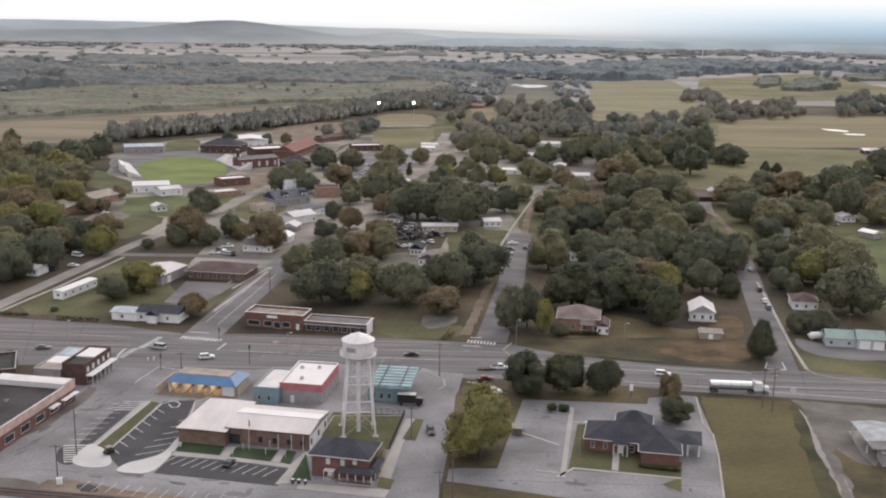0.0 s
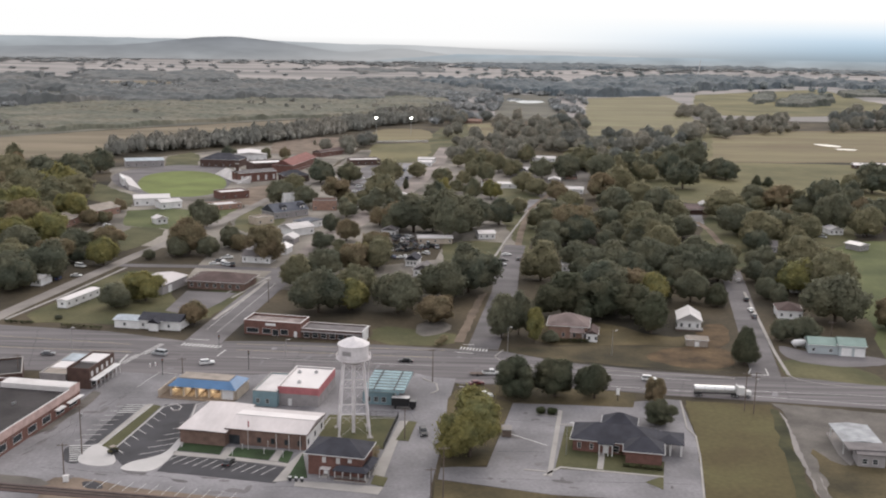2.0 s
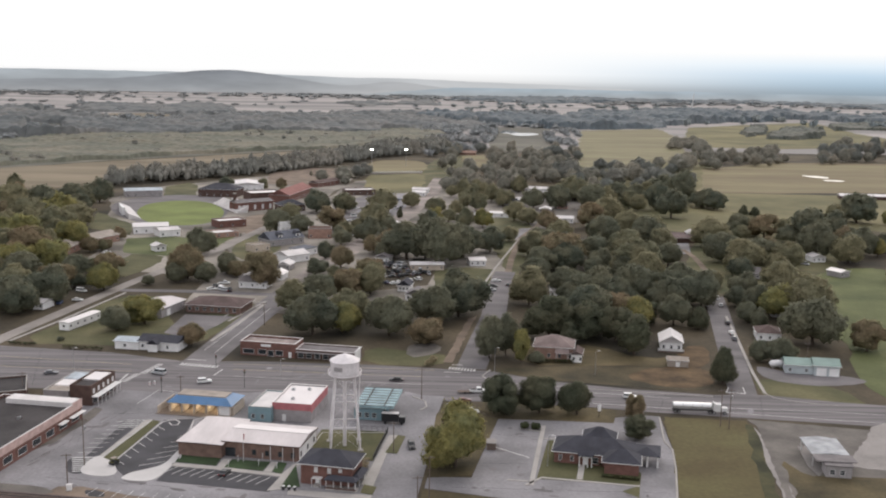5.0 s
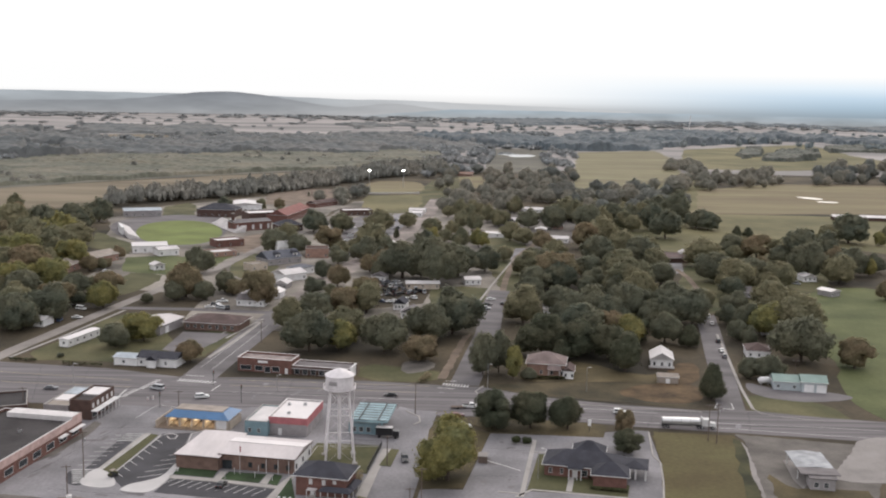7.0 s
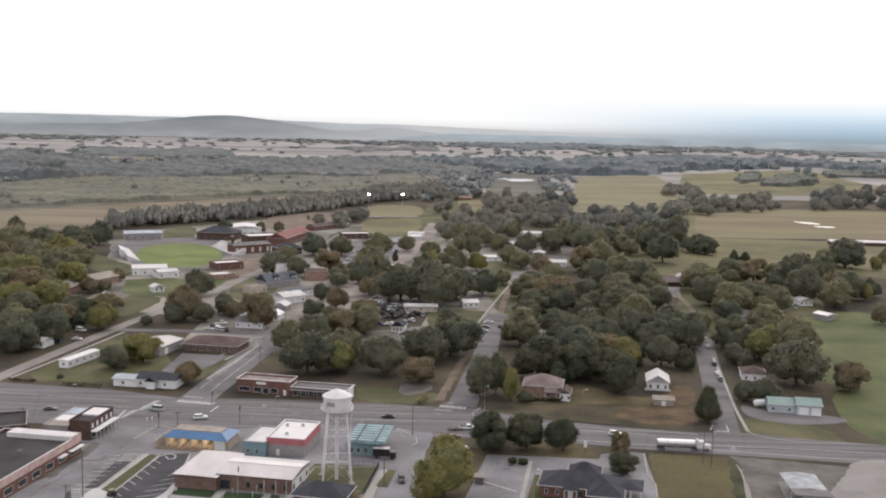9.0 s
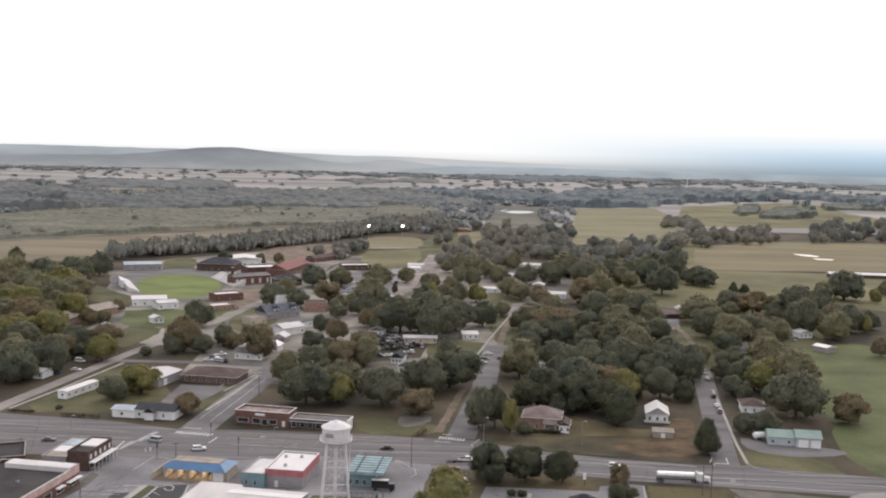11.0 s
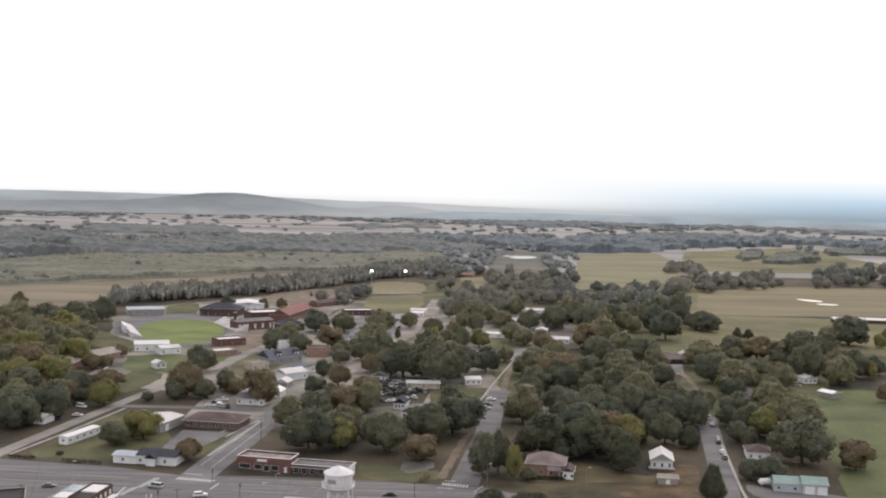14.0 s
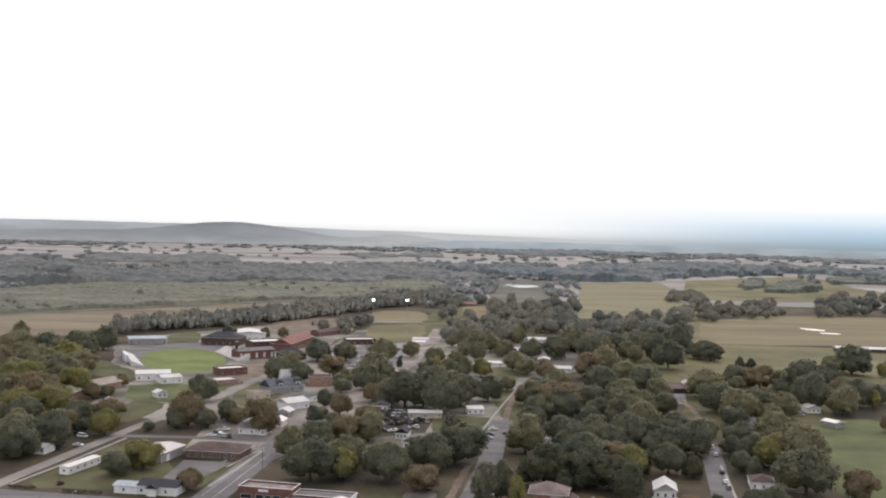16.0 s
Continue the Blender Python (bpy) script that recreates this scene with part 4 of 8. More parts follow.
        top = height(a0 + (a1 - a0) * k / n)
        rows.append([bm.verts.new((radius * math.sin(a), radius * math.cos(a), low + (top - low) * j / 6)) for j in range(7)])
    for p, q in zip(rows, rows[1:]):
        for j in range(6):
            bm.faces.new((p[j], q[j], q[j + 1], p[j + 1]))
    m = bpy.data.materials.new(name)
    m.use_nodes = True
    nd, l = m.node_tree.nodes, m.node_tree.links
    nd.clear()
    out, em, geo = nd.new("ShaderNodeOutputMaterial"), nd.new("ShaderNodeEmission"), nd.new("ShaderNodeNewGeometry")
    sep, rng, ramp = nd.new("ShaderNodeSeparateXYZ"), nd.new("ShaderNodeMapRange"), nd.new("ShaderNodeValToRGB")
    l.new(geo.outputs["Position"], sep.inputs[0])
    l.new(sep.outputs["Z"], rng.inputs["Value"])
    rng.inputs["From Min"].default_value, rng.inputs["From Max"].default_value = colours[0][0], colours[-1][0]
    el = ramp.color_ramp.elements
    while len(el) < len(colours):
        el.new(0.5)
    for e, (z, c) in zip(el, colours):
        e.position, e.color = (z - colours[0][0]) / (colours[-1][0] - colours[0][0]), (*c, 1)
    l.new(rng.outputs["Result"], ramp.inputs["Fac"])
    mp, tex, amt, mul = nd.new("ShaderNodeMapping"), nd.new("ShaderNodeTexNoise"), nd.new("ShaderNodeMapRange"), nd.new("ShaderNodeMix")
    mp.inputs["Scale"].default_value = (0.006, 0.006, 0.035)
    tex.inputs["Scale"].default_value, tex.inputs["Detail"].default_value = 1.0, 6.0
    amt.inputs["To Min"].default_value, amt.inputs["To Max"].default_value = 0.7, 1.3
    mul.data_type, mul.blend_type = "RGBA", "MULTIPLY"
    mul.inputs["Factor"].default_value = 1.0
    l.new(geo.outputs["Position"], mp.inputs["Vector"]), l.new(mp.outputs[0], tex.inputs["Vector"])
    l.new(tex.outputs["Fac"], amt.inputs["Value"])
    l.new(ramp.outputs["Color"], mul.inputs["A"]), l.new(amt.outputs["Result"], mul.inputs["B"])
    l.new(mul.outputs["Result"], em.inputs["Color"]), l.new(em.outputs[0], out.inputs["Surface"])
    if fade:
        # painted haze that thickens towards the right-hand hills
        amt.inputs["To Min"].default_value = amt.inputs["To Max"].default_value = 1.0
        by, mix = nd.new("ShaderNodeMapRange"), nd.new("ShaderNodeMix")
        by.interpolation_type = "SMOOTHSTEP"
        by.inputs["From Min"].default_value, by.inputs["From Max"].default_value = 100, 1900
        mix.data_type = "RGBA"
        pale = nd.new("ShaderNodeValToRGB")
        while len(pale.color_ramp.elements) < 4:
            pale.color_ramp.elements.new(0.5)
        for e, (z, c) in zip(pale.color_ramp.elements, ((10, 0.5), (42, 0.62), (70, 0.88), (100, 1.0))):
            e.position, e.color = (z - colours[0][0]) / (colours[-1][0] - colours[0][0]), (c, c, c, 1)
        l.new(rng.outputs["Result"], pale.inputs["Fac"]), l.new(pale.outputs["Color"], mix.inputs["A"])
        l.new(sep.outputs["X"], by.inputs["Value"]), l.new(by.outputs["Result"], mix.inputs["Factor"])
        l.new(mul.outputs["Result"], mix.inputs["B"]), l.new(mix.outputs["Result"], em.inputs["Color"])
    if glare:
        # sky glare painted in, which pales the hills towards the middle of the view
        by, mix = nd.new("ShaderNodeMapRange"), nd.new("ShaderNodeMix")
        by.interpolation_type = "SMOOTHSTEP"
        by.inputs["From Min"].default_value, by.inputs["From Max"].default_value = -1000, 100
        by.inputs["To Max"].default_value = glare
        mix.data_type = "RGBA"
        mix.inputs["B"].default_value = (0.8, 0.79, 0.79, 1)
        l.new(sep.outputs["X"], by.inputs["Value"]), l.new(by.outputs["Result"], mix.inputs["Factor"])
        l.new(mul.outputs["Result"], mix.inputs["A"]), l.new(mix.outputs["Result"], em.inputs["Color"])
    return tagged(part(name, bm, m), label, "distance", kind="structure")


def skyline(a, at, z, grain):
    """A rounded skyline through heights z at the bearings at, with small uneven treetops."""
    return sum(np.interp(a + d, at, z) for d in (-0.9, -0.5, 0, 0.5, 0.9)) / 5 + grain * noise.noise((a * 1.3, grain, 0)) + 0.5 * grain * noise.noise((a * 6, 3, 0))


def ridge(a):
    """The long wooded hills' skyline, by bearing."""
    return skyline(a, (-40, -23, -19, -15, -12, -9.5, -7, -4.5, -2.6, -0.5, 2, 6, 10), (84, 86, 85, 83, 84, 79, 74, 68, 72, 66, 60, 54, 40), 1.6)


def front_ridge(a):
    """The nearer dark hill before the long ridge."""
    return skyline(a, (-40, -23, -17, -15.2, -13.5, -11.9, -10.6, -9, -7, -6, -4.4, -2.6, -1, 1, 5), (48, 44, 54, 70, 88, 97, 92, 76, 52, 36, 40, 62, 44, 26, 4), 1.6)


def plain_edge(a):
    """The far woods' edge, higher where the haze of the right-hand hills begins."""
    return 0 + 38 * max(0, min(1, (a + 5) / 6)) + 3 * noise.noise((a * 0.7, 5, 0)) + 2 * noise.noise((a * 5, 7, 0))


# these glowing colours hold the distance haze
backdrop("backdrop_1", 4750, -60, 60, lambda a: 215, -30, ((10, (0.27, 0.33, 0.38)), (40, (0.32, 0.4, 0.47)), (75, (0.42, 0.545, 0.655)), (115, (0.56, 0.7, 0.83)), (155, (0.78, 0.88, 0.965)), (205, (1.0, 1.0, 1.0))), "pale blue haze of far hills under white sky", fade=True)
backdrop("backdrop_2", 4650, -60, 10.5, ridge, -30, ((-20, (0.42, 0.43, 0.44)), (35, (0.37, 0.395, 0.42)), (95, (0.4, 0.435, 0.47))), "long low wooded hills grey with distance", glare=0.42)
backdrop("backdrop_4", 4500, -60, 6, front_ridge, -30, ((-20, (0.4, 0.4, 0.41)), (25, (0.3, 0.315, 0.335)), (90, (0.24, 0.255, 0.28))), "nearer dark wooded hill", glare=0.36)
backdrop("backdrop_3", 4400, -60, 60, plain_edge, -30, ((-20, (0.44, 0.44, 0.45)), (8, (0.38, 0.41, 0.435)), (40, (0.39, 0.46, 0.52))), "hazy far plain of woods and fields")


# ---- buildings ----
def panel(L, h, t, holes):
    """An upright wall of length L along x, thickness t to +y, in one piece, with holes (x, width, sill, height) cut through it."""
    bm, made = bmesh.new(), {}
    xs = sorted({0.0, L, *(o[0] for o in holes), *(o[0] + o[1] for o in holes)})
    zs = sorted({0.0, h, *(o[2] for o in holes), *(o[2] + o[3] for o in holes)})
    def v(i, k, y):
        if (i, k, y) not in made:
            made[i, k, y] = bm.verts.new((xs[i], y, zs[k]))
        return made[i, k, y]
    def solid(i, k):
        if not (0 <= i < len(xs) - 1 and 0 <= k < len(zs) - 1):
            return False
        x, z = (xs[i] + xs[i + 1]) / 2, (zs[k] + zs[k + 1]) / 2
        return not any(o[0] < x < o[0] + o[1] and o[2] < z < o[2] + o[3] for o in holes)
    for i in range(len(xs) - 1):
        for k in range(len(zs) - 1):
            if not solid(i, k):
                continue
            bm.faces.new((v(i, k, 0), v(i + 1, k, 0), v(i + 1, k + 1, 0), v(i, k + 1, 0)))
            bm.faces.new((v(i, k + 1, t), v(i + 1, k + 1, t), v(i + 1, k, t), v(i, k, t)))
            for open_, (p, q) in ((not solid(i, k - 1), ((i, k), (i + 1, k))), (not solid(i + 1, k), ((i + 1, k), (i + 1, k + 1))), (not solid(i, k + 1), ((i + 1, k + 1), (i, k + 1))), (not solid(i - 1, k), ((i, k + 1), (i, k)))):
                if open_:
                    bm.faces.new((v(*q, 0), v(*p, 0), v(*p, t), v(*q, t)))
    return bm


def row(n, L, w, sill, h, pad=1.0, kind="w"):
    """n openings spread evenly along a wall of length L."""
    gap = (L - 2 * pad - n * w) / max(1, n - 1) if n > 1 else 0
    start = pad if n > 1 else (L - w) / 2
    return [(start + k * (w + gap), w, sill, h, kind) for k in range(n)]


def fill_opening(wall, o, frame_mat="trim", door_mat="white"):
    x, w, s, h, kind = o
    if kind == "o":
        return
    bm = bmesh.new()
    f = 0.09
    for b in ((x, x + f, s, s + h), (x + w - f, x + w, s, s + h), (x + f, x + w - f, s + h - f, s + h), (x + f, x + w - f, s, s + f)):
        box(b[0], b[1], -0.04, 0.1, b[2], b[3], bm)
    if kind in "wb":
        win = part("window", bm, frame_mat, wall)
        part("pane", box(x + f, x + w - f, 0.06, 0.08, s + f, s + h - f), "glass" if kind == "w" else "trim", win)
        if h > 1.0 and w < 2.5:
            part("glazing_bar", box(x + f, x + w - f, 0.0, 0.055, s + h / 2 - 0.03, s + h / 2 + 0.03), frame_mat, win)
    else:
        door = part("door", bm, frame_mat, wall)
        part("leaf", box(x + f, x + w - f, 0.04, 0.1, s + 0.02, s + h - f), "glass" if kind == "g" else door_mat, door)
        part("handle", box(x + w - f - 0.25, x + w - f - 0.15, -0.03, 0.038, s + 1.0, s + 1.1), "metal", door)


def hip(L, D, z, rise, over, bm=None, cut=1.0, thick=0.18, x0=0.0, y0=0.0):
    """A hipped roof over L x D; cut 0 makes gables. The ridge runs along the longer side."""
    bm = bm or bmesh.new()
    X0, X1, Y0, Y1 = x0 - over, x0 + L + over, y0 - over, y0 + D + over
    if L >= D:
        r = (Y1 - Y0) / 2 * cut
        a, b = (X0 + r, (Y0 + Y1) / 2), (X1 - r, (Y0 + Y1) / 2)
    else:
        r = (X1 - X0) / 2 * cut
        a, b = ((X0 + X1) / 2, Y0 + r), ((X0 + X1) / 2, Y1 - r)
    def shell(dz):
        c = [bm.verts.new(p) for p in ((X0, Y0, z + dz), (X1, Y0, z + dz), (X1, Y1, z + dz), (X0, Y1, z + dz))]
        e = [bm.verts.new((*a, z + dz + rise)), bm.verts.new((*b, z + dz + rise))]
        return c, e
    lo, hi = shell(0), shell(thick)
    for (c, e), flip in ((hi, False), (lo, True)):
        quads = ((c[0], c[1], e[1], e[0]), (c[1], c[2], e[1]), (c[2], c[3], e[0], e[1]), (c[3], c[0], e[0])) if L >= D else ((c[0], c[1], e[0]), (c[1], c[2], e[1], e[0]), (c[2], c[3], e[1]), (c[3], c[0], e[0], e[1]))
        for q in quads:
            bm.faces.new(q[::-1] if flip else q)
    for i in range(4):
        j = (i + 1) % 4
        bm.faces.new((lo[0][i], lo[0][j], hi[0][j], hi[0][i]))
    return bm


def gable_end(L, D, z, rise, wall_mat, parent, over):
    """Triangular wall tops under a gabled roof."""
    t = 0.2
    for s in (0, 1):
        bm = bmesh.new()
        if L >= D:
            x = 0.02 if s == 0 else L - t - 0.02
            pts = [(0, 0.05, z), (0, D - 0.05, z), (0, D / 2, z + rise * 0.97)]
            a, b = [bm.verts.new((x, p[1], p[2])) for p in pts], [bm.verts.new((x + t, p[1], p[2])) for p in pts]
        else:
            y = 0.02 if s == 0 else D - t - 0.02
            pts = [(0.05, 0, z), (L - 0.05, 0, z), (L / 2, 0, z + rise * 0.97)]
            a, b = [bm.verts.new((p[0], y, p[2])) for p in pts], [bm.verts.new((p[0], y + t, p[2])) for p in pts]
        bm.faces.new(a), bm.faces.new(b[::-1])
        for i in range(3):
            j = (i + 1) % 3
            bm.faces.new((a[j], a[i], b[i], b[j]))
        bmesh.ops.recalc_face_normals(bm, faces=bm.faces)
        part("gable", bm, wall_mat, parent)


def building(name, place, depth, h, wall_mat, roof, roof_mat, rise=0.0, front=(), left=(), right=(), back=(), over=0.45, label="", category="house", group="", base=0.0, frame_mat="trim", door_mat="white", parapet=0.7, cap="concrete"):
    """A building on its front edge place = (x, y, yaw, length), running back by depth."""
    x, y, yaw, L = place
    b = thing(name, x, y, base, yaw, label, category, group)
    t = 0.25
    top = h + (parapet if roof == "flat" else 0)
    sides = ((front, L, (0, 0, 0)), (right, depth - 2 * t, (L, t, 90)), (back, L, (L, depth, 180)), (left, depth - 2 * t, (0, depth - t, 270)))
    for holes, length, (px, py, turn) in sides:
        w = part("wall", panel(length, top, t, [o[:4] for o in holes]), wall_mat, b)
        w.matrix_basis = pose(px, py, 0, 0, 0, turn)
        for o in holes:
            fill_opening(w, o, frame_mat, door_mat)
    if roof == "flat":
        part("roof", box(t, L - t, t, depth - t, h - 0.25, h), roof_mat, b)
        bm = bmesh.new()
        for q in ((-0.06, L + 0.06, -0.06, t + 0.06), (-0.06, L + 0.06, depth - t - 0.06, depth + 0.06), (-0.06, t + 0.06, t + 0.06, depth - t - 0.06), (L - t - 0.06, L + 0.06, t + 0.06, depth - t - 0.06)):
            box(*q, top, top + 0.12, bm)
        part("parapet_cap", bm, cap, b)
    elif roof == "slab":
        part("roof", box(-over, L + over, -over, depth + over, h, h + 0.3), roof_mat, b)
    else:
        part("roof", hip(L, depth, h, rise, over, cut=1.0 if roof == "hip" else 0.0), roof_mat, b)
        if roof == "gable":
            gable_end(L, depth, h, rise, wall_mat, b, over)
        bm = bmesh.new()
        e = over + 0.02
        for q in ((-e, L + e, -e - 0.12, -e), (-e, L + e, depth + e, depth + e + 0.12), (-e - 0.12, -e, -e, depth + e), (L + e, L + e + 0.12, -e, depth + e)):
            box(*q, h - 0.02, h + 0.14, bm)
        part("gutter", bm, "trim", b)
    return b


def sub_roof(b, x0, y0, L, D, z, rise, material, kind="hip", over=0.3, name="porch_roof"):
    return part(name, hip(L, D, z, rise, over, cut=1.0 if kind == "hip" else 0.0, x0=x0, y0=y0), material, b)


def posts(b, spots, h, r=0.09, material="trim"):
    for px, py in spots:
        part("post", box(px - r, px + r, py - r, py + r, 0, h), material, b)


def roof_units(b, spots, z, material="metal"):
    for px, py in spots:
        u = part("roof_vent", box(px - 0.5, px + 0.5, py - 0.4, py + 0.4, z, z + 0.7), material, b)
        part("fan_grille", lathe([(0.3, z + 0.7), (0.3, z + 0.78)], 12, cx=px, cy=py), "dark_metal", u)


# the brick hall with the white metal roof
hall = building("town_hall", (-54.7, 248.4, -10.5, 22.0), 16.0, 4.3, "brick_brown", "gable", "roof_pinkish", 0.9, front=[(0.6, 3.0, 0.05, 2.6, "g")] + [(x, 1.2, 1.0, 1.5, "w") for x in (8.4, 12.2, 16.0, 19.6)], right=row(3, 15, 1.2, 1.0, 1.5), over=0.35, label="long dark brick hall with white metal gable roof", category="town hall", frame_mat="dark_metal")
for o in hall.children:
    if o.name.startswith("wall") and abs(o.matrix_basis.translation.x - 22.0) < 0.1 and o.matrix_basis.translation.y < 1:
        o.data.materials[0] = M["white"]
wing = building("hall_wing", (-67.2, 248.5, -10.5, 12.6), 21.0, 3.9, "brick_brown", "gable", "roof_pinkish", 0.2, left=row(4, 20, 1.2, 1.0, 1.5), over=0.5, label="brick wing of the hall under pale metal roof", category="town hall", frame_mat="dark_metal")
for b in (hall, wing):
    for o in b.children:
        if o.name.startswith("gutter"):
            o.data.materials[0] = M["brick_dark"]
posts(hall, [(14.0, -0.7), (17.5, -0.7), (20.6, -0.7)], 4.1, 0.07, "trim")
# a whiter sheet over the rear slope paints in its sunlit side
top = [o for o in hall.children if o.name.startswith("roof")][0]
zs = [v.co.z for v in top.data.vertices]
zr, ze = max(zs) + 0.03, 4.36
bm = bmesh.new()
v = [bm.verts.new(p) for p in ((-0.3, 8.0, zr), (22.3, 8.0, zr), (22.3, 16.3, ze), (-0.3, 16.3, ze), (-0.3, 8.0, zr + 0.06), (22.3, 8.0, zr + 0.06), (22.3, 16.3, ze + 0.06), (-0.3, 16.3, ze + 0.06))]
for f in ((3, 2, 1, 0), (4, 5, 6, 7), (0, 1, 5, 4), (1, 2, 6, 5), (2, 3, 7, 6), (3, 0, 4, 7)):
    bm.faces.new([v[i] for i in f])
part("rear_roof", bm, "roof_white", hall, "white rear roof sheet with the sunlit slope's brightness painted in")
part("ridge_cap", box(-0.35, 22.35, 7.75, 8.05, zr - 0.02, zr + 0.1), "roof_white", hall)

# the brick house with the dark hipped roof below the tower
house = building("brick_house", (-30.6, 229.8, -11.5, 13.8), 9.6, 5.6, "brick", "hip", "roof_dark", 2.6, front=[(1.6, 0.2, 0.05, 0.2, "o"), (3.6, 1.0, 3.4, 1.5, "b"), (4.0, 1.1, 0.05, 2.1, "d"), (7.2, 1.0, 3.4, 1.5, "b"), (10.2, 1.0, 3.9, 1.0, "b")][1:], right=row(3, 9, 1.0, 1.0, 1.6), left=row(2, 9, 1.0, 1.0, 1.6), over=0.8, label="two storey red brick house with dark hipped roof", category="house")
sub_roof(house, 7.4, -2.6, 8.2, 2.4, 2.7, 0.9, "roof_dark", "hip", 0.3)
sub_roof(house, 13.9, -0.1, 2.0, 7.0, 2.7, 0.9, "roof_dark", "hip", 0.3)
posts(house, [(7.6, -2.4), (9.6, -2.4), (11.6, -2.4), (13.6, -2.4), (15.4, -2.4), (15.4, 1.5), (15.4, 6.5)], 2.7, 0.09)
part("porch_floor", box(7.4, 15.7, -2.6, -0.02, 0, 0.35), "concrete", house)
part("porch_wall", box(7.5, 15.5, -2.55, -2.4, 0.36, 0.8), "brick_dark", house)
part("lean_to_roof", box(3.4, 6.0, -1.8, -0.02, 2.3, 2.42), "roof_offwhite", house, "small white awning over the steps")
posts(house, [(3.5, -1.7), (5.9, -1.7)], 2.3, 0.06)
part("steps", box(3.8, 5.4, -1.7, -0.02, 0, 0.5), "concrete", house)

# the bank
bank = building("bank", (37.4, 247.4, -12.5, 21.5), 11.0, 3.4, "brick", "hip", "roof_dark", 3.0, front=[(1.2, 1.0, 0.9, 1.6, "w"), (4.4, 1.0, 0.9, 1.6, "w"), (8.0, 1.2, 0.05, 2.2, "d"), (10.4, 1.8, 0.7, 1.8, "w")], left=row(3, 10, 1.0, 0.9, 1.6), over=0.7, label="red brick bank with steep charcoal hipped roof", category="bank")
building("bank_wing", (50.1, 239.6, -10.5, 9.2), 7.0, 3.4, "brick", "hip", "roof_dark", 2.6, right=row(1, 6, 1.0, 0.9, 1.6), over=0.7, label="front wing of the red brick bank, charcoal roof", category="bank")
porch = thing("bank_porch", 43.6, 244.0, 0, -12.5, "white bank entrance porch with pediment and columns", "porch")
part("pediment", hip(4.0, 3.0, 3.3, 1.1, 0.2, cut=0.0), "roof_dark", porch)
part("gable", prism([(0.1, 0.05), (3.9, 0.05), (3.9, 0.2), (0.1, 0.2)], 3.0, 3.45), "trim", porch)
for px in (0.3, 1.4, 2.6, 3.7):
    part("column", lathe([(0.2, 0), (0.16, 0.2), (0.13, 2.9), (0.2, 3.0)], 12, cx=px, cy=0.25), "trim", porch)
drive = thing("drive_through_canopy", 58.8, 245.2, 0, -12.5, "drive-through canopy with dark roof and white columns", "canopy")
part("roof", hip(7.2, 8.5, 3.4, 1.3, 0.3), "roof_dark", drive)
for px in (4.0, 6.8):
    for py in (0.7, 7.8):
        part("column", box(px - 0.25, px + 0.25, py - 0.4, py + 0.4, 0, 3.4), "trim", drive)
building("bank_rear_wing", (47.0, 257.6, -12.5, 8.5), 7.0, 3.2, "brick", "hip", "roof_dark", 2.8, over=0.7, label="rear wing of the bank with peaked dark roof", category="bank")

# the blue-roofed wash with lit bays
WX, WY, WYAW, WL = -79.0, 284.4, -9.5, 19.9
WD = 10.5
wash = thing("car_wash", WX, WY, 0, WYAW, "cream car wash with blue roof and lit open bays", "car wash")
for k in range(6):
    px = WL * k / 5
    part("pier", box(px - 0.25, px + 0.25, 0, WD, 0.17, 3.2), "cream", wash)
part("rear_wall", box(0.26, WL - 0.26, WD - 0.25, WD - 0.02, 0.17, 3.2), "cream", wash)
part("closed_bay", box(WL * 0.8 + 0.26, WL - 0.26, 0.05, 0.3, 0.17, 3.2), "white", wash, "white closed bay")
part("floor", box(-3.5, WL + 0.3, -2.5, WD, 0.05, 0.17), "dirt", wash)
part("deck", box(-0.3, WL + 0.3, -0.3, WD + 0.3, 3.2, 3.4), "cream", wash)
bm = bmesh.new()
lo = [bm.verts.new(p) for p in ((-0.8, -0.8, 3.4), (WL + 0.8, -0.8, 3.4), (WL + 0.8, WD + 0.8, 3.4), (-0.8, WD + 0.8, 3.4))]
hi = [bm.verts.new(p) for p in ((1.2, 2.2, 5.0), (WL - 2.0, 2.2, 5.0), (WL - 2.0, WD - 2.2, 5.0), (1.2, WD - 2.2, 5.0))]
bm.faces.new(lo[::-1]), bm.faces.new(hi)
for i in range(4):
    bm.faces.new((lo[i], lo[(i + 1) % 4], hi[(i + 1) % 4], hi[i]))
part("roof", bm, "roof_blue", wash, "bright blue metal mansard roof")
part("upper_roof", box(1.5, WL - 2.4, 2.5, WD - 2.5, 5.0, 5.25), "tan_roof", wash, "tan flat top of the roof")
part("side_wall", box(-3.2, -2.95, -2.0, WD, 0.17, 2.4), "cream", wash)
part("screen_wall", box(WL + 0.5, WL + 0.75, 0.5, WD, 0.05, 2.6), "cream", wash)
for k in range(4):
    px = WL * (k + 0.5) / 5
    part("bay_lamp", box(px - 0.6, px + 0.6, 4.0, 4.3, 3.05, 3.19), "lamp_warm", wash, "lit warm lamp")
    lampd = bpy.data.lights.new("bay_light", "AREA")
    lampd.energy, lampd.size, lampd.color = 150, 2.0, (1.0, 0.84, 0.58)
    lo = new("bay_light", lampd)
    lo.parent = wash
    lo.matrix_basis = pose(px, 3.2, 3.0)

# the teal shop, the red-banded store and the fuel canopy
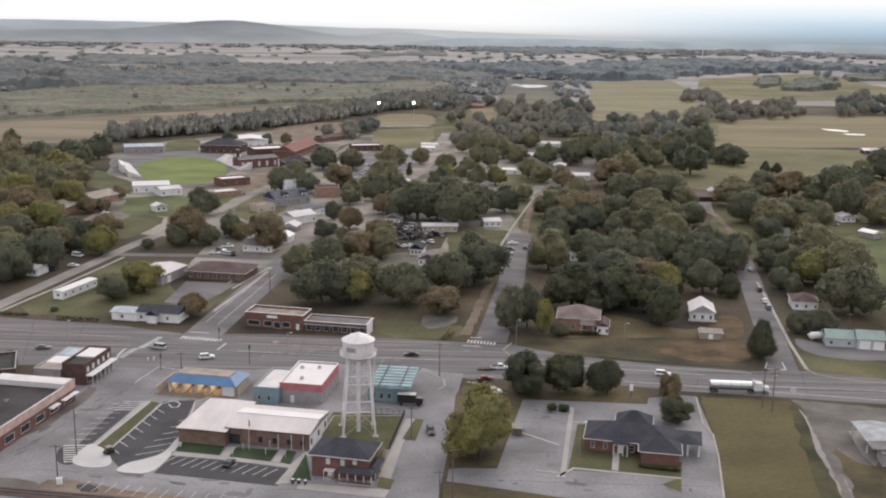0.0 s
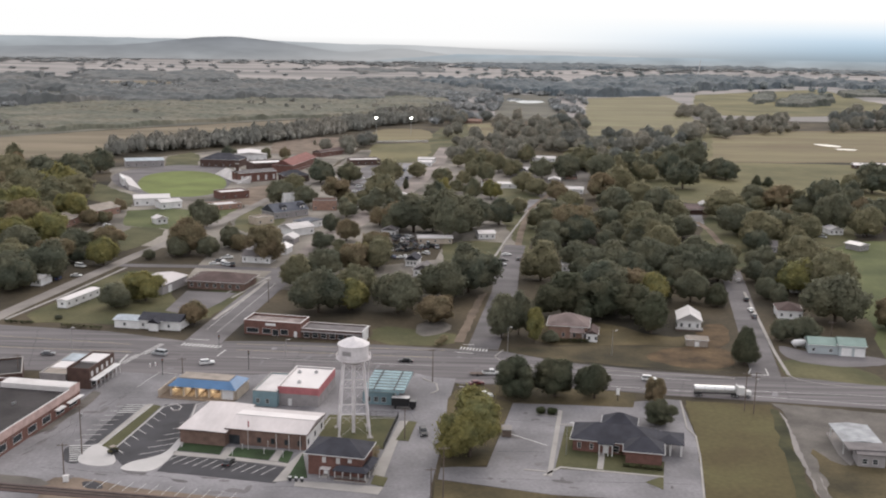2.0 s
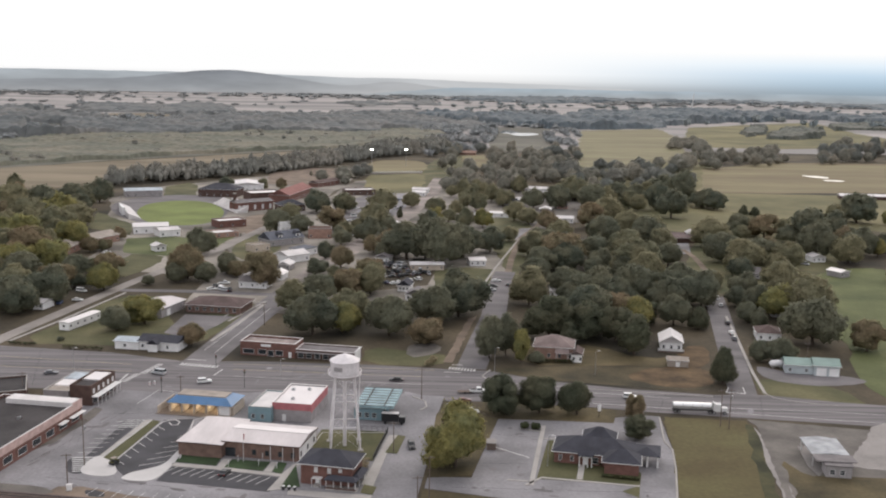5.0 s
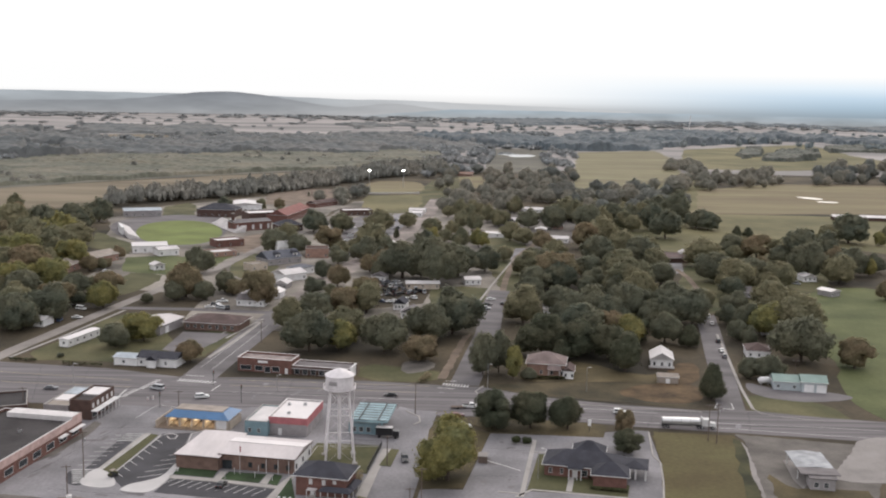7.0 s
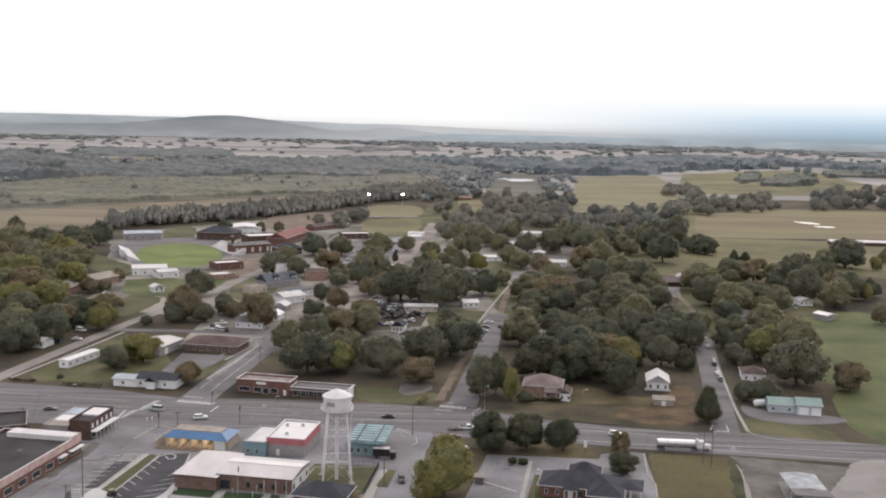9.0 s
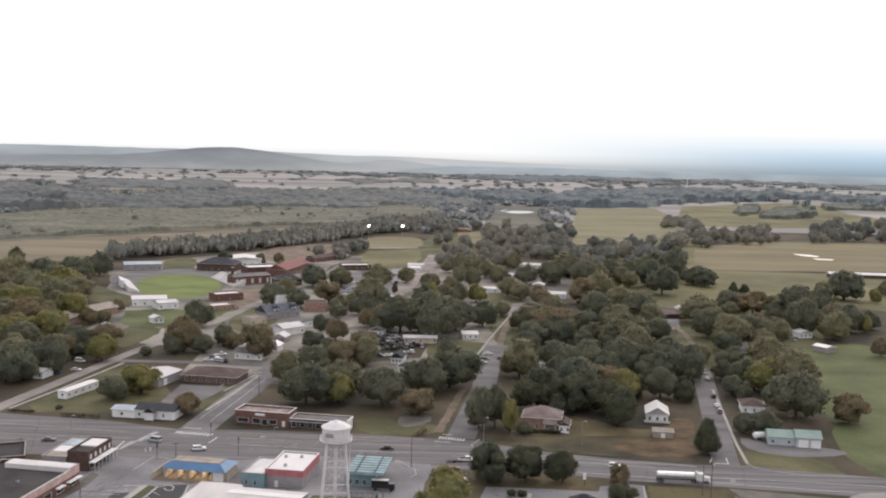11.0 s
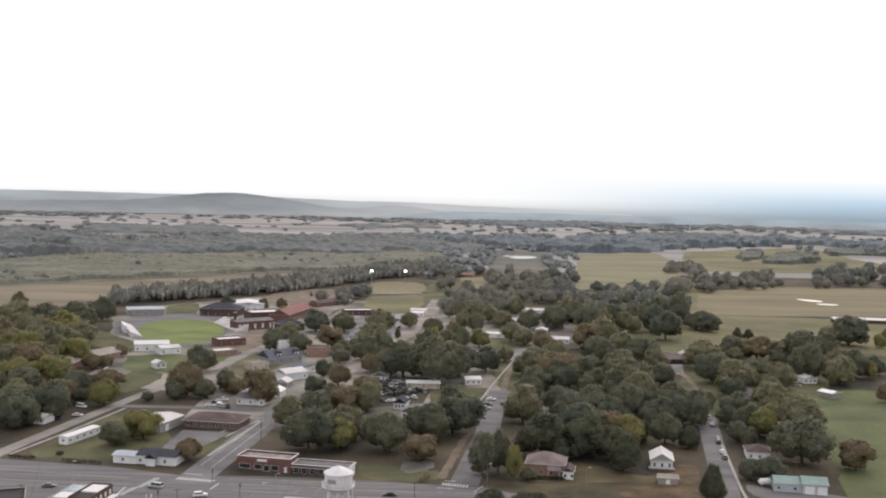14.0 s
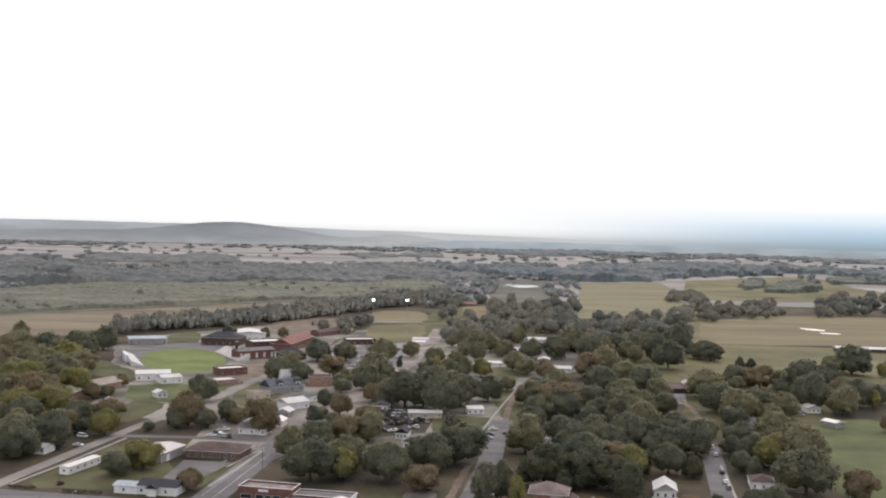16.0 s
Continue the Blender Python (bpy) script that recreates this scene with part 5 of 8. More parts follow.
building("teal_shop", (-53.1, 277.4, -9.5, 7.3), 17.0, 4.4, "teal", "flat", "roof_offwhite", front=row(2, 6, 1.1, 1.0, 1.4), left=row(2, 15, 1.2, 1.0, 1.4), label="teal painted shop with flat off-white roof", category="shop", parapet=0.3)
store = building("store", (-45.8, 278.3, -8.5, 12.2), 19.5, 5.4, "grey", "flat", "roof_white", front=[(3.0, 1.2, 0.05, 2.2, "d")], label="grey block store with red fascia and white roof", category="store", parapet=0.4, cap="roof_white")
SL = 12.2
bm = bmesh.new()
box(-0.1, SL + 0.1, -0.1, -0.01, 3.7, 5.85, bm), box(SL + 0.01, SL + 0.1, 0, 19.4, 3.3, 5.85, bm)
part("fascia", bm, "red_band", store, "faded red fascia band")
roof_units(store, [(2.5, 14), (7.5, 15), (5.0, 5)], 5.4)
fuel = thing("fuel_canopy", -20.6, 278.5, 0, -6.5, "teal fuel station canopy with ribbed flat roof", "canopy")
FL, FD = 12.0, 18.5
part("roof", box(0, FL, 0, FD, 4.6, 5.3), "roof_teal", fuel)
for k in range(8):
    yy = 0.3 + (FD - 0.6) * k / 7
    part("rib", box(0.1, FL - 0.1, yy - 0.12, yy + 0.12, 5.3, 5.42), "dark_metal", fuel, "dark roof rib")
for px in (FL * 0.25, FL * 0.75):
    part("joint", box(px - 0.12, px + 0.12, 0.1, FD - 0.1, 5.3, 5.62), "dark_metal", fuel)
    for py in (3.0, FD - 3.0):
        part("column", box(px - 0.2, px + 0.2, py - 0.2, py + 0.2, 0, 4.6), "trim", fuel)
building("fuel_shop", (-21.0, 280.5, -6.5, 9.5), 9.0, 3.6, "teal", "flat", "roof_teal", front=row(3, 8, 1.4, 0.8, 1.6), label="small teal fuel station shop under the canopy", category="shop", parapet=0.2)

# brick storefronts down the far end of the street
p1 = (-113.4, 220.0, 80.2, 57.5)
pink = building("brick_storefront", p1, 26.0, 5.2, "brick", "flat", "roof_tar", front=row(8, p1[3], 4.2, 0.9, 2.0, 2.0), label="old pinkish brick storefront with black flat roof", category="store", parapet=0.9, cap="roof_offwhite")
part("raised_roof", box(p1[3] - 5.2, p1[3] - 0.4, 0.3, 22.0, 5.2, 6.7), "roof_offwhite", pink, "white parapet end of the roof")
part("awning", box(p1[3] - 14, p1[3] - 10, -1.4, -0.01, 2.8, 3.1), "white", pink)
part("fascia", box(-0.02, p1[3] + 0.02, -0.12, -0.01, 3.9, 6.1), "brick_pink", pink, "pale pink upper band")
part("far_awning", box(p1[3] - 8, p1[3] - 0.5, -1.6, -0.13, 2.9, 3.1), "white", pink, "white awning")
part("end_fascia", box(p1[3] - 5.5, p1[3] + 0.02, -0.14, -0.01, 6.1, 6.75), "brick_pink", pink, "pale pink upper band")
roof_units(pink, [(8, 8), (26, 14), (40, 10)], 5.2)
p2 = (-104.9, 288.9, 82.2, 17.0)
dark = building("dark_brick_storefront", p2, 7.2, 5.8, "brick_dark", "flat", "roof_tar", front=row(5, p2[3], 1.3, 3.7, 1.6, 1.2, "b") + row(3, p2[3], 3.6, 0.5, 1.9, 0.9), left=[], label="dark two storey brick storefront with white awning", category="store", parapet=0.7, cap="brick_dark")
part("awning", box(0.2, p2[3] - 0.2, -2.2, -0.01, 2.9, 3.15), "white", dark, "long white awning")
posts(dark, [(0.5 + (p2[3] - 1) * k / 6, -2.0) for k in range(7)], 2.9, 0.08)
part("raised_roof", box(p2[3] * 0.48, p2[3] - 0.4, 0.4, 6.8, 5.8, 6.2), "roof_white", dark, "white roof membrane")
p3 = (-112.6, 290.2, 82.2, 21.0)
low = building("low_store", p3, 8.6, 4.0, "grey", "flat", "roof_offwhite", label="low grey store with patched pale roof", category="store", parapet=0.3)
for k, (x0, x1, m) in enumerate(((0.5, 6.0, "tan_roof"), (6.4, 12.6, "roof_white"), (13.0, 20.5, "roof_bluegrey"))):
    part("roof_sheet", box(x0, x1, 0.4, 8.2, 4.0, 4.06 + 0.14 * k), m, low)
building("low_store", (-139.7, 283.8, 20.8, 15.2), 17.0, 4.4, "brick_dark", "flat", "roof_tar", label="low brick store with black flat roof", category="store", parapet=0.5)

# across the highway
p4 = (-69.8, 351.8, -11.5, 21.6)
redb = building("red_brick_store", p4, 9.5, 4.6, "brick", "flat", "roof_bleached", front=[(1.0, 4.5, 0.7, 1.8, "w"), (7.0, 3.2, 0.6, 2.0, "w"), (p4[3] * 0.5, 2.4, 0.05, 2.4, "g"), (p4[3] * 0.64, 3.0, 0.6, 2.0, "w"), (p4[3] * 0.88, 1.2, 0.05, 2.2, "d")], label="red brick store with white parapet and shop windows", category="store", cap="roof_white")
part("sign", box(p4[3] * 0.38, p4[3] * 0.56, -0.15, -0.01, 3.7, 4.6), "white", redb, "blank white sign board")
p5 = (-48.3, 347.2, -10.5, 23.0)
strip_b = building("shop_row", p5, 9.0, 3.2, "brick_dark", "flat", "roof_grey", front=row(7, p5[3], 2.2, 0.4, 2.2, 0.8), label="low row of dark shops with flat roof", category="shops", parapet=0.4, cap="roof_white")
part("awning", box(0.2, p5[3] - 0.2, -1.6, -0.01, 2.7, 2.9), "roof_grey", strip_b)
part("end_wall", box(p5[3] + 0.02, p5[3] + 0.3, -1.4, 6, 0, 4.6), "white", strip_b, "tall white end wall")
cot = building("white_cottage", (-109.4, 356.2, -9.5, 15.7), 9.0, 3.2, "white", "gable", "roof_dark", 1.9, front=row(3, 13, 1.0, 0.9, 1.3), label="white sided cottage with dark gable roof", category="house")
sub_roof(cot, 4.5, -2.2, 4.0, 4.2, 3.0, 1.6, "roof_dark", "gable")
part("porch_front", box(4.6, 8.4, -2.1, -1.95, 0, 3.0), "white", cot)
building("metal_annex", (-118.8, 357.1, -9.5, 9.5), 7.0, 3.0, "white", "gable", "roof_bluegrey", 0.9, front=row(1, 8, 1.2, 0.9, 1.2), label="white annex with pale metal roof", category="house")
tr = (-145.2, 381.7, 73.8, 21.8)
trailer = building("mobile_home", tr, 4.4, 3.0, "white", "gable", "roof_white", 0.35, front=row(5, tr[3], 1.2, 1.1, 1.0), left=row(1, 3.8, 1.2, 1.1, 1.0), over=0.15, label="long white mobile home with flat white roof", category="mobile home", base=0.3)
part("skirt", box(0.05, tr[3] - 0.05, 0.05, 4.3, -0.3, -0.002), "grey", trailer)
building("long_brick_hall", (-106.7, 418.8, -9.5, 24.9), 16.0, 3.4, "brick_brown", "hip", "roof_brown", 2.6, front=row(7, 24, 1.4, 0.9, 1.6), over=0.9, label="long low brick hall with brown shingle roof", category="church hall")
building("white_metal_building", (-114.1, 406.1, 74.8, 20.1), 14.0, 4.0, "grey", "gable", "roof_pinkish", 1.0, front=row(1, 12, 3.0, 0.05, 3.0, 1.0, "d"), label="grey metal building with pale roof", category="shed")
h1 = building("brick_bungalow", (41.1, 352.5, -9.5, 14.3), 12.5, 4.8, "brick_tan", "hip", "roof_taupe", 3.4, front=row(4, 15, 1.1, 0.9, 1.5), right=row(2, 11, 1.0, 0.9, 1.4), over=0.6, label="brick bungalow with brownish hipped roof and porch", category="house")
sub_roof(h1, 8.2, -2.4, 4.6, 4.4, 3.2, 1.5, "roof_taupe", "gable")
posts(h1, [(8.4, -2.2), (12.6, -2.2)], 3.2, 0.12)
part("pediment", prism([(8.3, -2.3), (12.7, -2.3), (12.7, -2.15), (8.3, -2.15)], 3.0, 3.5), "trim", h1)
a1 = building("house_annex", (54.5, 348.4, -9.5, 3.9), 9.0, 3.0, "white", "gable", "roof_brown", 1.2, front=row(2, 4.5, 1.0, 0.8, 1.3, 0.5), label="white porch annex with brown roof", category="house")
h2 = building("white_house", (91.9, 367.3, -9.5, 8.4), 13.0, 3.5, "white", "gable", "roof_offwhite", 2.6, front=row(3, 8.5, 1.0, 0.9, 1.5, 0.8), right=row(3, 12, 1.0, 0.9, 1.5), label="white wooden house with pale gable roof", category="house")
part("deck", box(-1.0, 9.0, -2.6, -0.02, 0, 0.7), "wood", h2)
part("railing", box(-1.0, 9.0, -2.6, -2.5, 0.7, 1.6), "trim", h2)
building("garden_shed", (89.9, 345.0, -9.5, 7.6), 4.6, 2.4, "tan_roof", "gable", "tan_roof", 1.0, front=[(3.0, 1.6, 0.05, 1.9, "d")], over=0.2, label="tan metal garden shed", category="shed")
building("tan_house", (135.4, 385.1, -9.5, 9.4), 11.0, 3.2, "white", "hip", "roof_brown", 2.2, front=row(3, 10, 1.0, 0.9, 1.3), label="small white house with brown hipped roof", category="house")
building("garage", (131.8, 338.8, -9.5, 10.1), 8.0, 3.2, "pale_blue", "gable", "roof_green", 1.8, front=row(2, 9, 1.2, 0.9, 1.2), label="pale blue workshop with green metal roof", category="garage")
building("garage", (141.3, 336.1, -9.5, 8.8), 8.0, 3.8, "pale_blue", "gable", "roof_green", 1.9, front=[(0.8, 3.6, 0.05, 3.0, "d"), (5.2, 3.6, 0.05, 3.0, "d")], label="pale blue two-door garage with green metal roof", category="garage")
tank = thing("gas_tank", *(130.6, 345.8), 0, 10, "white cylinder gas tank on legs", "tank")
part("shell", lathe([(0.3, -2.6), (1.0, -2.2), (1.25, -1.6), (1.25, 1.6), (1.0, 2.2), (0.3, 2.6)], 16), "white", tank, smooth=True).matrix_basis = pose(0, 0, 1.7, 0, 90, 0)
for px in (-1.4, 1.4):
    part("leg", box(px - 0.15, px + 0.15, -0.7, 0.7, 0, 0.6), "concrete", tank)

# the old filling station by the gravel pad
st = building("old_station", (110.3, 239.8, -9.5, 6.7), 6.0, 3.3, "grey", "slab", "roof_grey", front=row(2, 6, 1.4, 0.8, 1.5), label="small grey old filling station", category="store")
cx, cy, cyaw, CL = 108.7, 242.0, -5.0, 10.0
can = thing("station_canopy", cx, cy, 0, cyaw, "pale tilted metal canopy of the old filling station", "canopy")
bm = bmesh.new()
for x0, x1, z0, z1 in ((-0.2, CL * 0.5, 3.5, 4.0), (CL * 0.5, CL + 0.2, 4.0, 3.5)):
    v = [bm.verts.new(p) for p in ((x0, 5.1, z0), (x1, 5.1, z1), (x1, 19.0, z1), (x0, 19.0, z0), (x0, 5.1, z0 + 0.2), (x1, 5.1, z1 + 0.2), (x1, 19.0, z1 + 0.2), (x0, 19.0, z0 + 0.2))]
    for f in ((3, 2, 1, 0), (4, 5, 6, 7), (0, 1, 5, 4), (1, 2, 6, 5), (2, 3, 7, 6), (3, 0, 4, 7)):
        bm.faces.new([v[i] for i in f])
part("roof", bm, "roof_station", can)
part("front_roof", box(-0.4, CL + 0.4, -0.4, 5.0, 3.7, 3.95), "roof_grey", can, "grey front strip of the roof")
for px in (0.4, CL - 0.4):
    for py in (6.0, 18.4):
        part("column", box(px - 0.15, px + 0.15, py - 0.15, py + 0.15, 0, 3.5), "trim", can)

# dumpster enclosure
dump = thing("bin_store", *(19.0, 255.9), 0, -4, "small dark timber bin store with pale top", "bin store")
part("box", box(0, 2.6, 0, 3.6, 0, 2.0), "wood", dump)
part("lid", box(-0.15, 2.75, -0.15, 3.75, 2.0, 2.2), "gravel", dump)

# ---- the water tower ----
wt = thing("water_tower", *(-21.7, 257.3), 0, 8, "tall white steel water tower on four braced legs", "water tower")
TH = 27.6
part("tank", lathe([(1.2, TH - 7.7), (2.6, TH - 7.3), (3.6, TH - 6.6), (4.05, TH - 5.9), (4.05, TH - 2.1)], 28), "steel", wt, smooth=False)
part("roof", lathe([(4.35, TH - 2.15), (4.35, TH - 1.95), (2.4, TH - 0.9), (0.5, TH - 0.15), (0.15, TH)], 28), "steel", wt, "shallow conical tank roof")
part("walkway", lathe([(4.06, TH - 6.0), (4.75, TH - 6.0), (4.75, TH - 5.88), (4.06, TH - 5.88)], 28), "steel", wt)
for zz in (TH - 5.4, TH - 4.95):
    bm = bmesh.new()
    ring = [[bm.verts.new((rr * math.cos(k * math.tau / 28), rr * math.sin(k * math.tau / 28), zz + dz)) for k in range(28)] for rr, dz in ((4.65, -0.05), (4.75, -0.05), (4.75, 0.05), (4.65, 0.05))]
    for i in range(4):
        for k in range(28):
            bm.faces.new((ring[i][k], ring[i][(k + 1) % 28], ring[(i + 1) % 4][(k + 1) % 28], ring[(i + 1) % 4][k]))
    part("rail", bm, "steel", wt)
for k in range(14):
    a = k * math.tau / 14
    part("rail_post", rod((4.7 * math.cos(a), 4.7 * math.sin(a), TH - 5.9), (4.7 * math.cos(a), 4.7 * math.sin(a), TH - 4.95), 0.04, sides=5), "steel", wt)
part("riser", rod((0, 0, 0), (0, 0, TH - 7.5), 0.5, sides=16), "steel", wt)
legs = [(k * math.pi / 2 + math.pi / 4) for k in range(4)]
def leg_at(a, z):
    r = 6.0 - (6.0 - 3.7) * z / (TH - 6.2)
    return (r * math.cos(a), r * math.sin(a), z)
for a in legs:
    part("leg", rod(leg_at(a, 0.2), leg_at(a, TH - 6.2), 0.3, 0.27, 10), "steel", wt)
    part("footing", box(leg_at(a, 0)[0] - 0.8, leg_at(a, 0)[0] + 0.8, leg_at(a, 0)[1] - 0.8, leg_at(a, 0)[1] + 0.8, 0, 0.4), "concrete", wt)
for z0, z1 in ((0.4, 6.8), (6.8, 14.2), (14.2, TH - 6.8)):
    for a, b in zip(legs, legs[1:] + legs[:1]):
        if z0 > 1:
            part("strut", rod(leg_at(a, z0), leg_at(b, z0), 0.16, sides=6), "steel", wt)
        part("brace", rod(leg_at(a, z0), leg_at(b, z1), 0.032, sides=5), "steel", wt)
        part("brace", rod(leg_at(b, z0), leg_at(a, z1), 0.032, sides=5), "steel", wt)
part("panel_mark", box(-1.3, 1.3, -4.12, -4.06, TH - 4.4, TH - 3.2), "grey", wt, "faded grey panel on the tank").matrix_basis = pose(0, 0, 0, 0, 0, -30)
part("ladder", rod((3.6, -0.3, 0.5), (4.2, -0.3, TH - 6), 0.12, sides=4), "steel", wt)

# fence round the tower lawn
fence = thing("mesh_fence", 0, 0, 0, 0, "low dark mesh fence round the tower lawn", "fence")
fa, fb, fc = (-9.9, 269.4), (-12.8, 245.8), (-19.5, 269.9)
for p, q, n in ((fa, fb, 9), (fc, fa, 7)):
    for k in range(n):
        x, y = between(p, q, k / (n - 1))
        part("post", rod((x, y, 0.1), (x, y, 1.9), 0.05, sides=6), "dark_metal", fence)
    for z in (0.5, 1.0, 1.5, 1.85):
        part("rail", rod((*p, z), (*q, z), 0.035, sides=5), "dark_metal", fence)
    bm = bmesh.new()
    for k in range(int(math.dist(p, q) / 0.22)):
        x, y = between(p, q, 0.22 * k / math.dist(p, q))
        rod((x, y, 0.15), (x, y, 1.85), 0.022, sides=3, bm=bm)
    part("mesh_infill", bm, "dark_metal", fence, "close dark wires of the fence")

# ---- school and stadium ----
for nm, pl, d, h, wm, rf, rm, ri, lab in (
        ("school_gym", (-178.2, 867.8, 12.0, 29.0), 30, 6.0, "white", "gable", "roof_metal", 1.6, "white school gym with pale metal roof"),
        ("school_block", (-197.1, 830.8, -5.7, 32.7), 22, 6.0, "brick_dark", "hip", "roof_dark", 4.5, "dark brick school block with dark hipped roof"),
        ("school_block", (-147.2, 740.8, 36.8, 29.9), 13, 6.6, "brick", "gable", "roof_grey", 1.6, "brick school block with tall white windows"),
        ("school_block", (-115.7, 746.5, 24.7, 19.4), 15, 4.6, "brick_dark", "hip", "roof_dark", 3.4, "dark hipped school wing"),
        ("school_block", (-148.2, 803.4, 28.4, 27.0), 20, 6.0, "brick_dark", "flat", "roof_white", 0, "dark brick school block with white flat roof"),
        ("school_block", (-116.6, 797.8, 80.0, 61.7), 17, 6.0, "brick", "gable", "roof_rust", 4.0, "long school block with reddish roof"),
        ("school_block", (-107.3, 910.2, 59.3, 33.8), 10, 4.0, "brick", "gable", "roof_brown", 2.0, "long low reddish school block"),
        ("school_block", (-76.3, 854.2, 16.2, 26.0), 16, 4.0, "brick_dark", "flat", "roof_white", 0, "low school block with white flat roof"),
        ("field_house", (-143.5, 659.4, 34.7, 19.8), 13, 4.2, "brick", "flat", "roof_white", 0, "brick field house with white roof"),
        ("field_house", (-141.1, 615.5, 35.7, 20.9), 14, 2.6, "brick_tan", "flat", "roof_offwhite", 0, "low block building with broad pale roof"),
        ("field_house", (-191.8, 629.6, 17.0, 21.6), 16, 4.5, "white", "gable", "roof_metal", 1.5, "white metal building with pale roof"),
        ("field_house", (-171.8, 618.8, 34.2, 13.1), 12, 4.0, "white", "gable", "roof_offwhite", 1.2, "white house with pale roof"),
        ("bus_shed", (-253.5, 816.4, 21.2, 29.6), 18, 5.0, "grey", "gable", "roof_bluegrey", 1.5, "pale metal bus shed"),
        ("church", (-97.3, 590.0, 42.0, 24.0), 14, 3.8, "grey", "gable", "roof_slate", 4.2, "grey church with dark slate roof and dormers"),
        ("church_hall", (-103.6, 569.3, 44.6, 11.2), 9, 3.6, "cream", "flat", "tan_roof", 0, "low tan church hall with flat roof"),
        ("church_annex", (-74.2, 559.7, 57.0, 13.2), 10, 3.8, "white", "slab", "roof_slate", 0, "white annex with dark flat roof and pale edge"),
        ("church_annex", (-79.3, 537.4, 44.1, 14.9), 12, 4.0, "white", "gable", "roof_offwhite", 2.0, "white annex with pale roof"),
        ("church_annex", (-79.0, 623.5, 5.4, 14.8), 12, 5.5, "brick_tan", "flat", "roof_brown", 0, "tan brick building with flat brown roof"),
        ("church_annex", (-99.0, 636.4, 22.5, 7.2), 7, 8.0, "white", "flat", "roof_white", 0, "square white tower of the church"),
        ("ranch_house", (-202.6, 581.0, 65.4, 24.0), 14, 4.0, "brick_tan", "gable", "tan_roof", 2.5, "ranch house with tan roof among trees"),
        ("ranch_house", (-207.0, 545.9, 84.5, 24.1), 14, 4.0, "brick_tan", "gable", "tan_roof", 2.5, "ranch house with tan roof among trees"),
        ("pavilion", (-160.7, 566.8, 36.5, 6.6), 7, 3.0, "white", "gable", "roof_offwhite", 1.5, "small white pavilion on the grass")):
    n = max(2, int(pl[3] / 5))
    building(nm, pl, d, h, wm, rf, rm, ri, front=row(n, pl[3], 1.8 if h > 6 else 1.2, 0.8 if h < 3 else 1.0, 3.6 if h > 6 else 1.4, 1.2, "b" if h > 6 else "w"), label=lab, category="school" if "school" in nm else "building")


for pl, dx in (((-97.3, 590.0, 42.0, 24.0), 0.32), ((-97.3, 590.0, 42.0, 24.0), 0.85)):
    dm = thing("dormer", pl[0], pl[1], 0, pl[2], "white gabled dormer on the dark church roof", "dormer", "church dormers")
    part("front", box(pl[3] * dx - 1.5, pl[3] * dx + 1.5, 1.2, 1.5, 4.0, 6.4), "white", dm)
    part("window", box(pl[3] * dx - 0.6, pl[3] * dx + 0.6, 1.14, 1.19, 4.7, 5.8), "glass", dm)
    part("roof", hip(3.6, 5.0, 6.4, 1.3, 0.2, cut=0.0, x0=pl[3] * dx - 1.8, y0=1.0), "roof_dark", dm)


def stand(place, depth, steps, label):
    x, y, yaw, L = place
    s = thing("grandstand", x, y, 0, yaw, label, "grandstand")
    for k in range(steps):
        part("bench", box(0, L, depth * k / steps, depth * (k + 1) / steps - 0.05, 0, 0.6 + 0.45 * k), "roof_offwhite", s)
    part("press_box", box(L * 0.35, L * 0.65, depth, depth + 2, 0, 0.45 * steps + 2.0), "white", s)
    return s


stand((-174.8, 785.0, -61.3, 59.0), 9, 10, "pale aluminium grandstand beside the football field")
stand((-206.7, 696.7, 113.0, 64.6), 8, 8, "white grandstand on the far side of the football field")
for a in ((-72.8, 1134.7), (-34.6, 1141.1)):
    p = thing("floodlight", *a, 0, 0, "tall floodlight mast with lit white lamps", "light mast", "lit floodlights")
    part("mast", rod((0, 0, 0), (0, 0, 19), 0.25, 0.15, 8), "metal", p)
    part("lamp_bar", box(-1.3, 1.3, -0.9, -0.3, 17.8, 19.0), "lamp_white", p, "lit white lamps")
ch = thing("chimney", -150.0, 746.4, 0, 36, "tall dark brick boiler chimney beside the school", "chimney")
part("shaft", lathe([(1.5, 0), (1.2, 13.0)], 12), "brick_dark", ch)
part("cap", lathe([(1.45, 13.0), (1.45, 13.6), (1.0, 13.6)], 12), "concrete", ch)
mastp = thing("radio_mast", *(841.0, 3453.1), 0, 0, "far slender white radio mast", "radio mast")
part("mast", rod((0, 0, 0), (5, 0, 48), 2.2, 1.0, 6), "trim", mastp)

# ---- houses half hidden among the trees ----
for pl, wm, rm, ri in (
        ((-10.7, 523.6, 4.0, 18.0), "cream", "roof_offwhite", 0.8), ((21.8, 538.7, 10.0, 9.0), "white", "roof_white", 1.2), ((-11.0, 448.7, -9.5, 8.7), "white", "roof_grey", 2.4),
        ((-15.5, 469.0, -9.5, 5.9), "white", "roof_dark", 2.4), ((58.3, 462.4, -9.5, 10.8), "white", "roof_offwhite", 1.5), ((41.4, 736.8, -9.5, 18.7), "white", "roof_metal", 0.8),
        ((88.4, 714.7, -9.5, 12.7), "white", "roof_offwhite", 1.5), ((143.8, 631.8, 1.2, 27.6), "brick_dark", "roof_taupe", 3.0), ((192.3, 556.4, -9.5, 16.2), "grey", "roof_grey", 2.0),
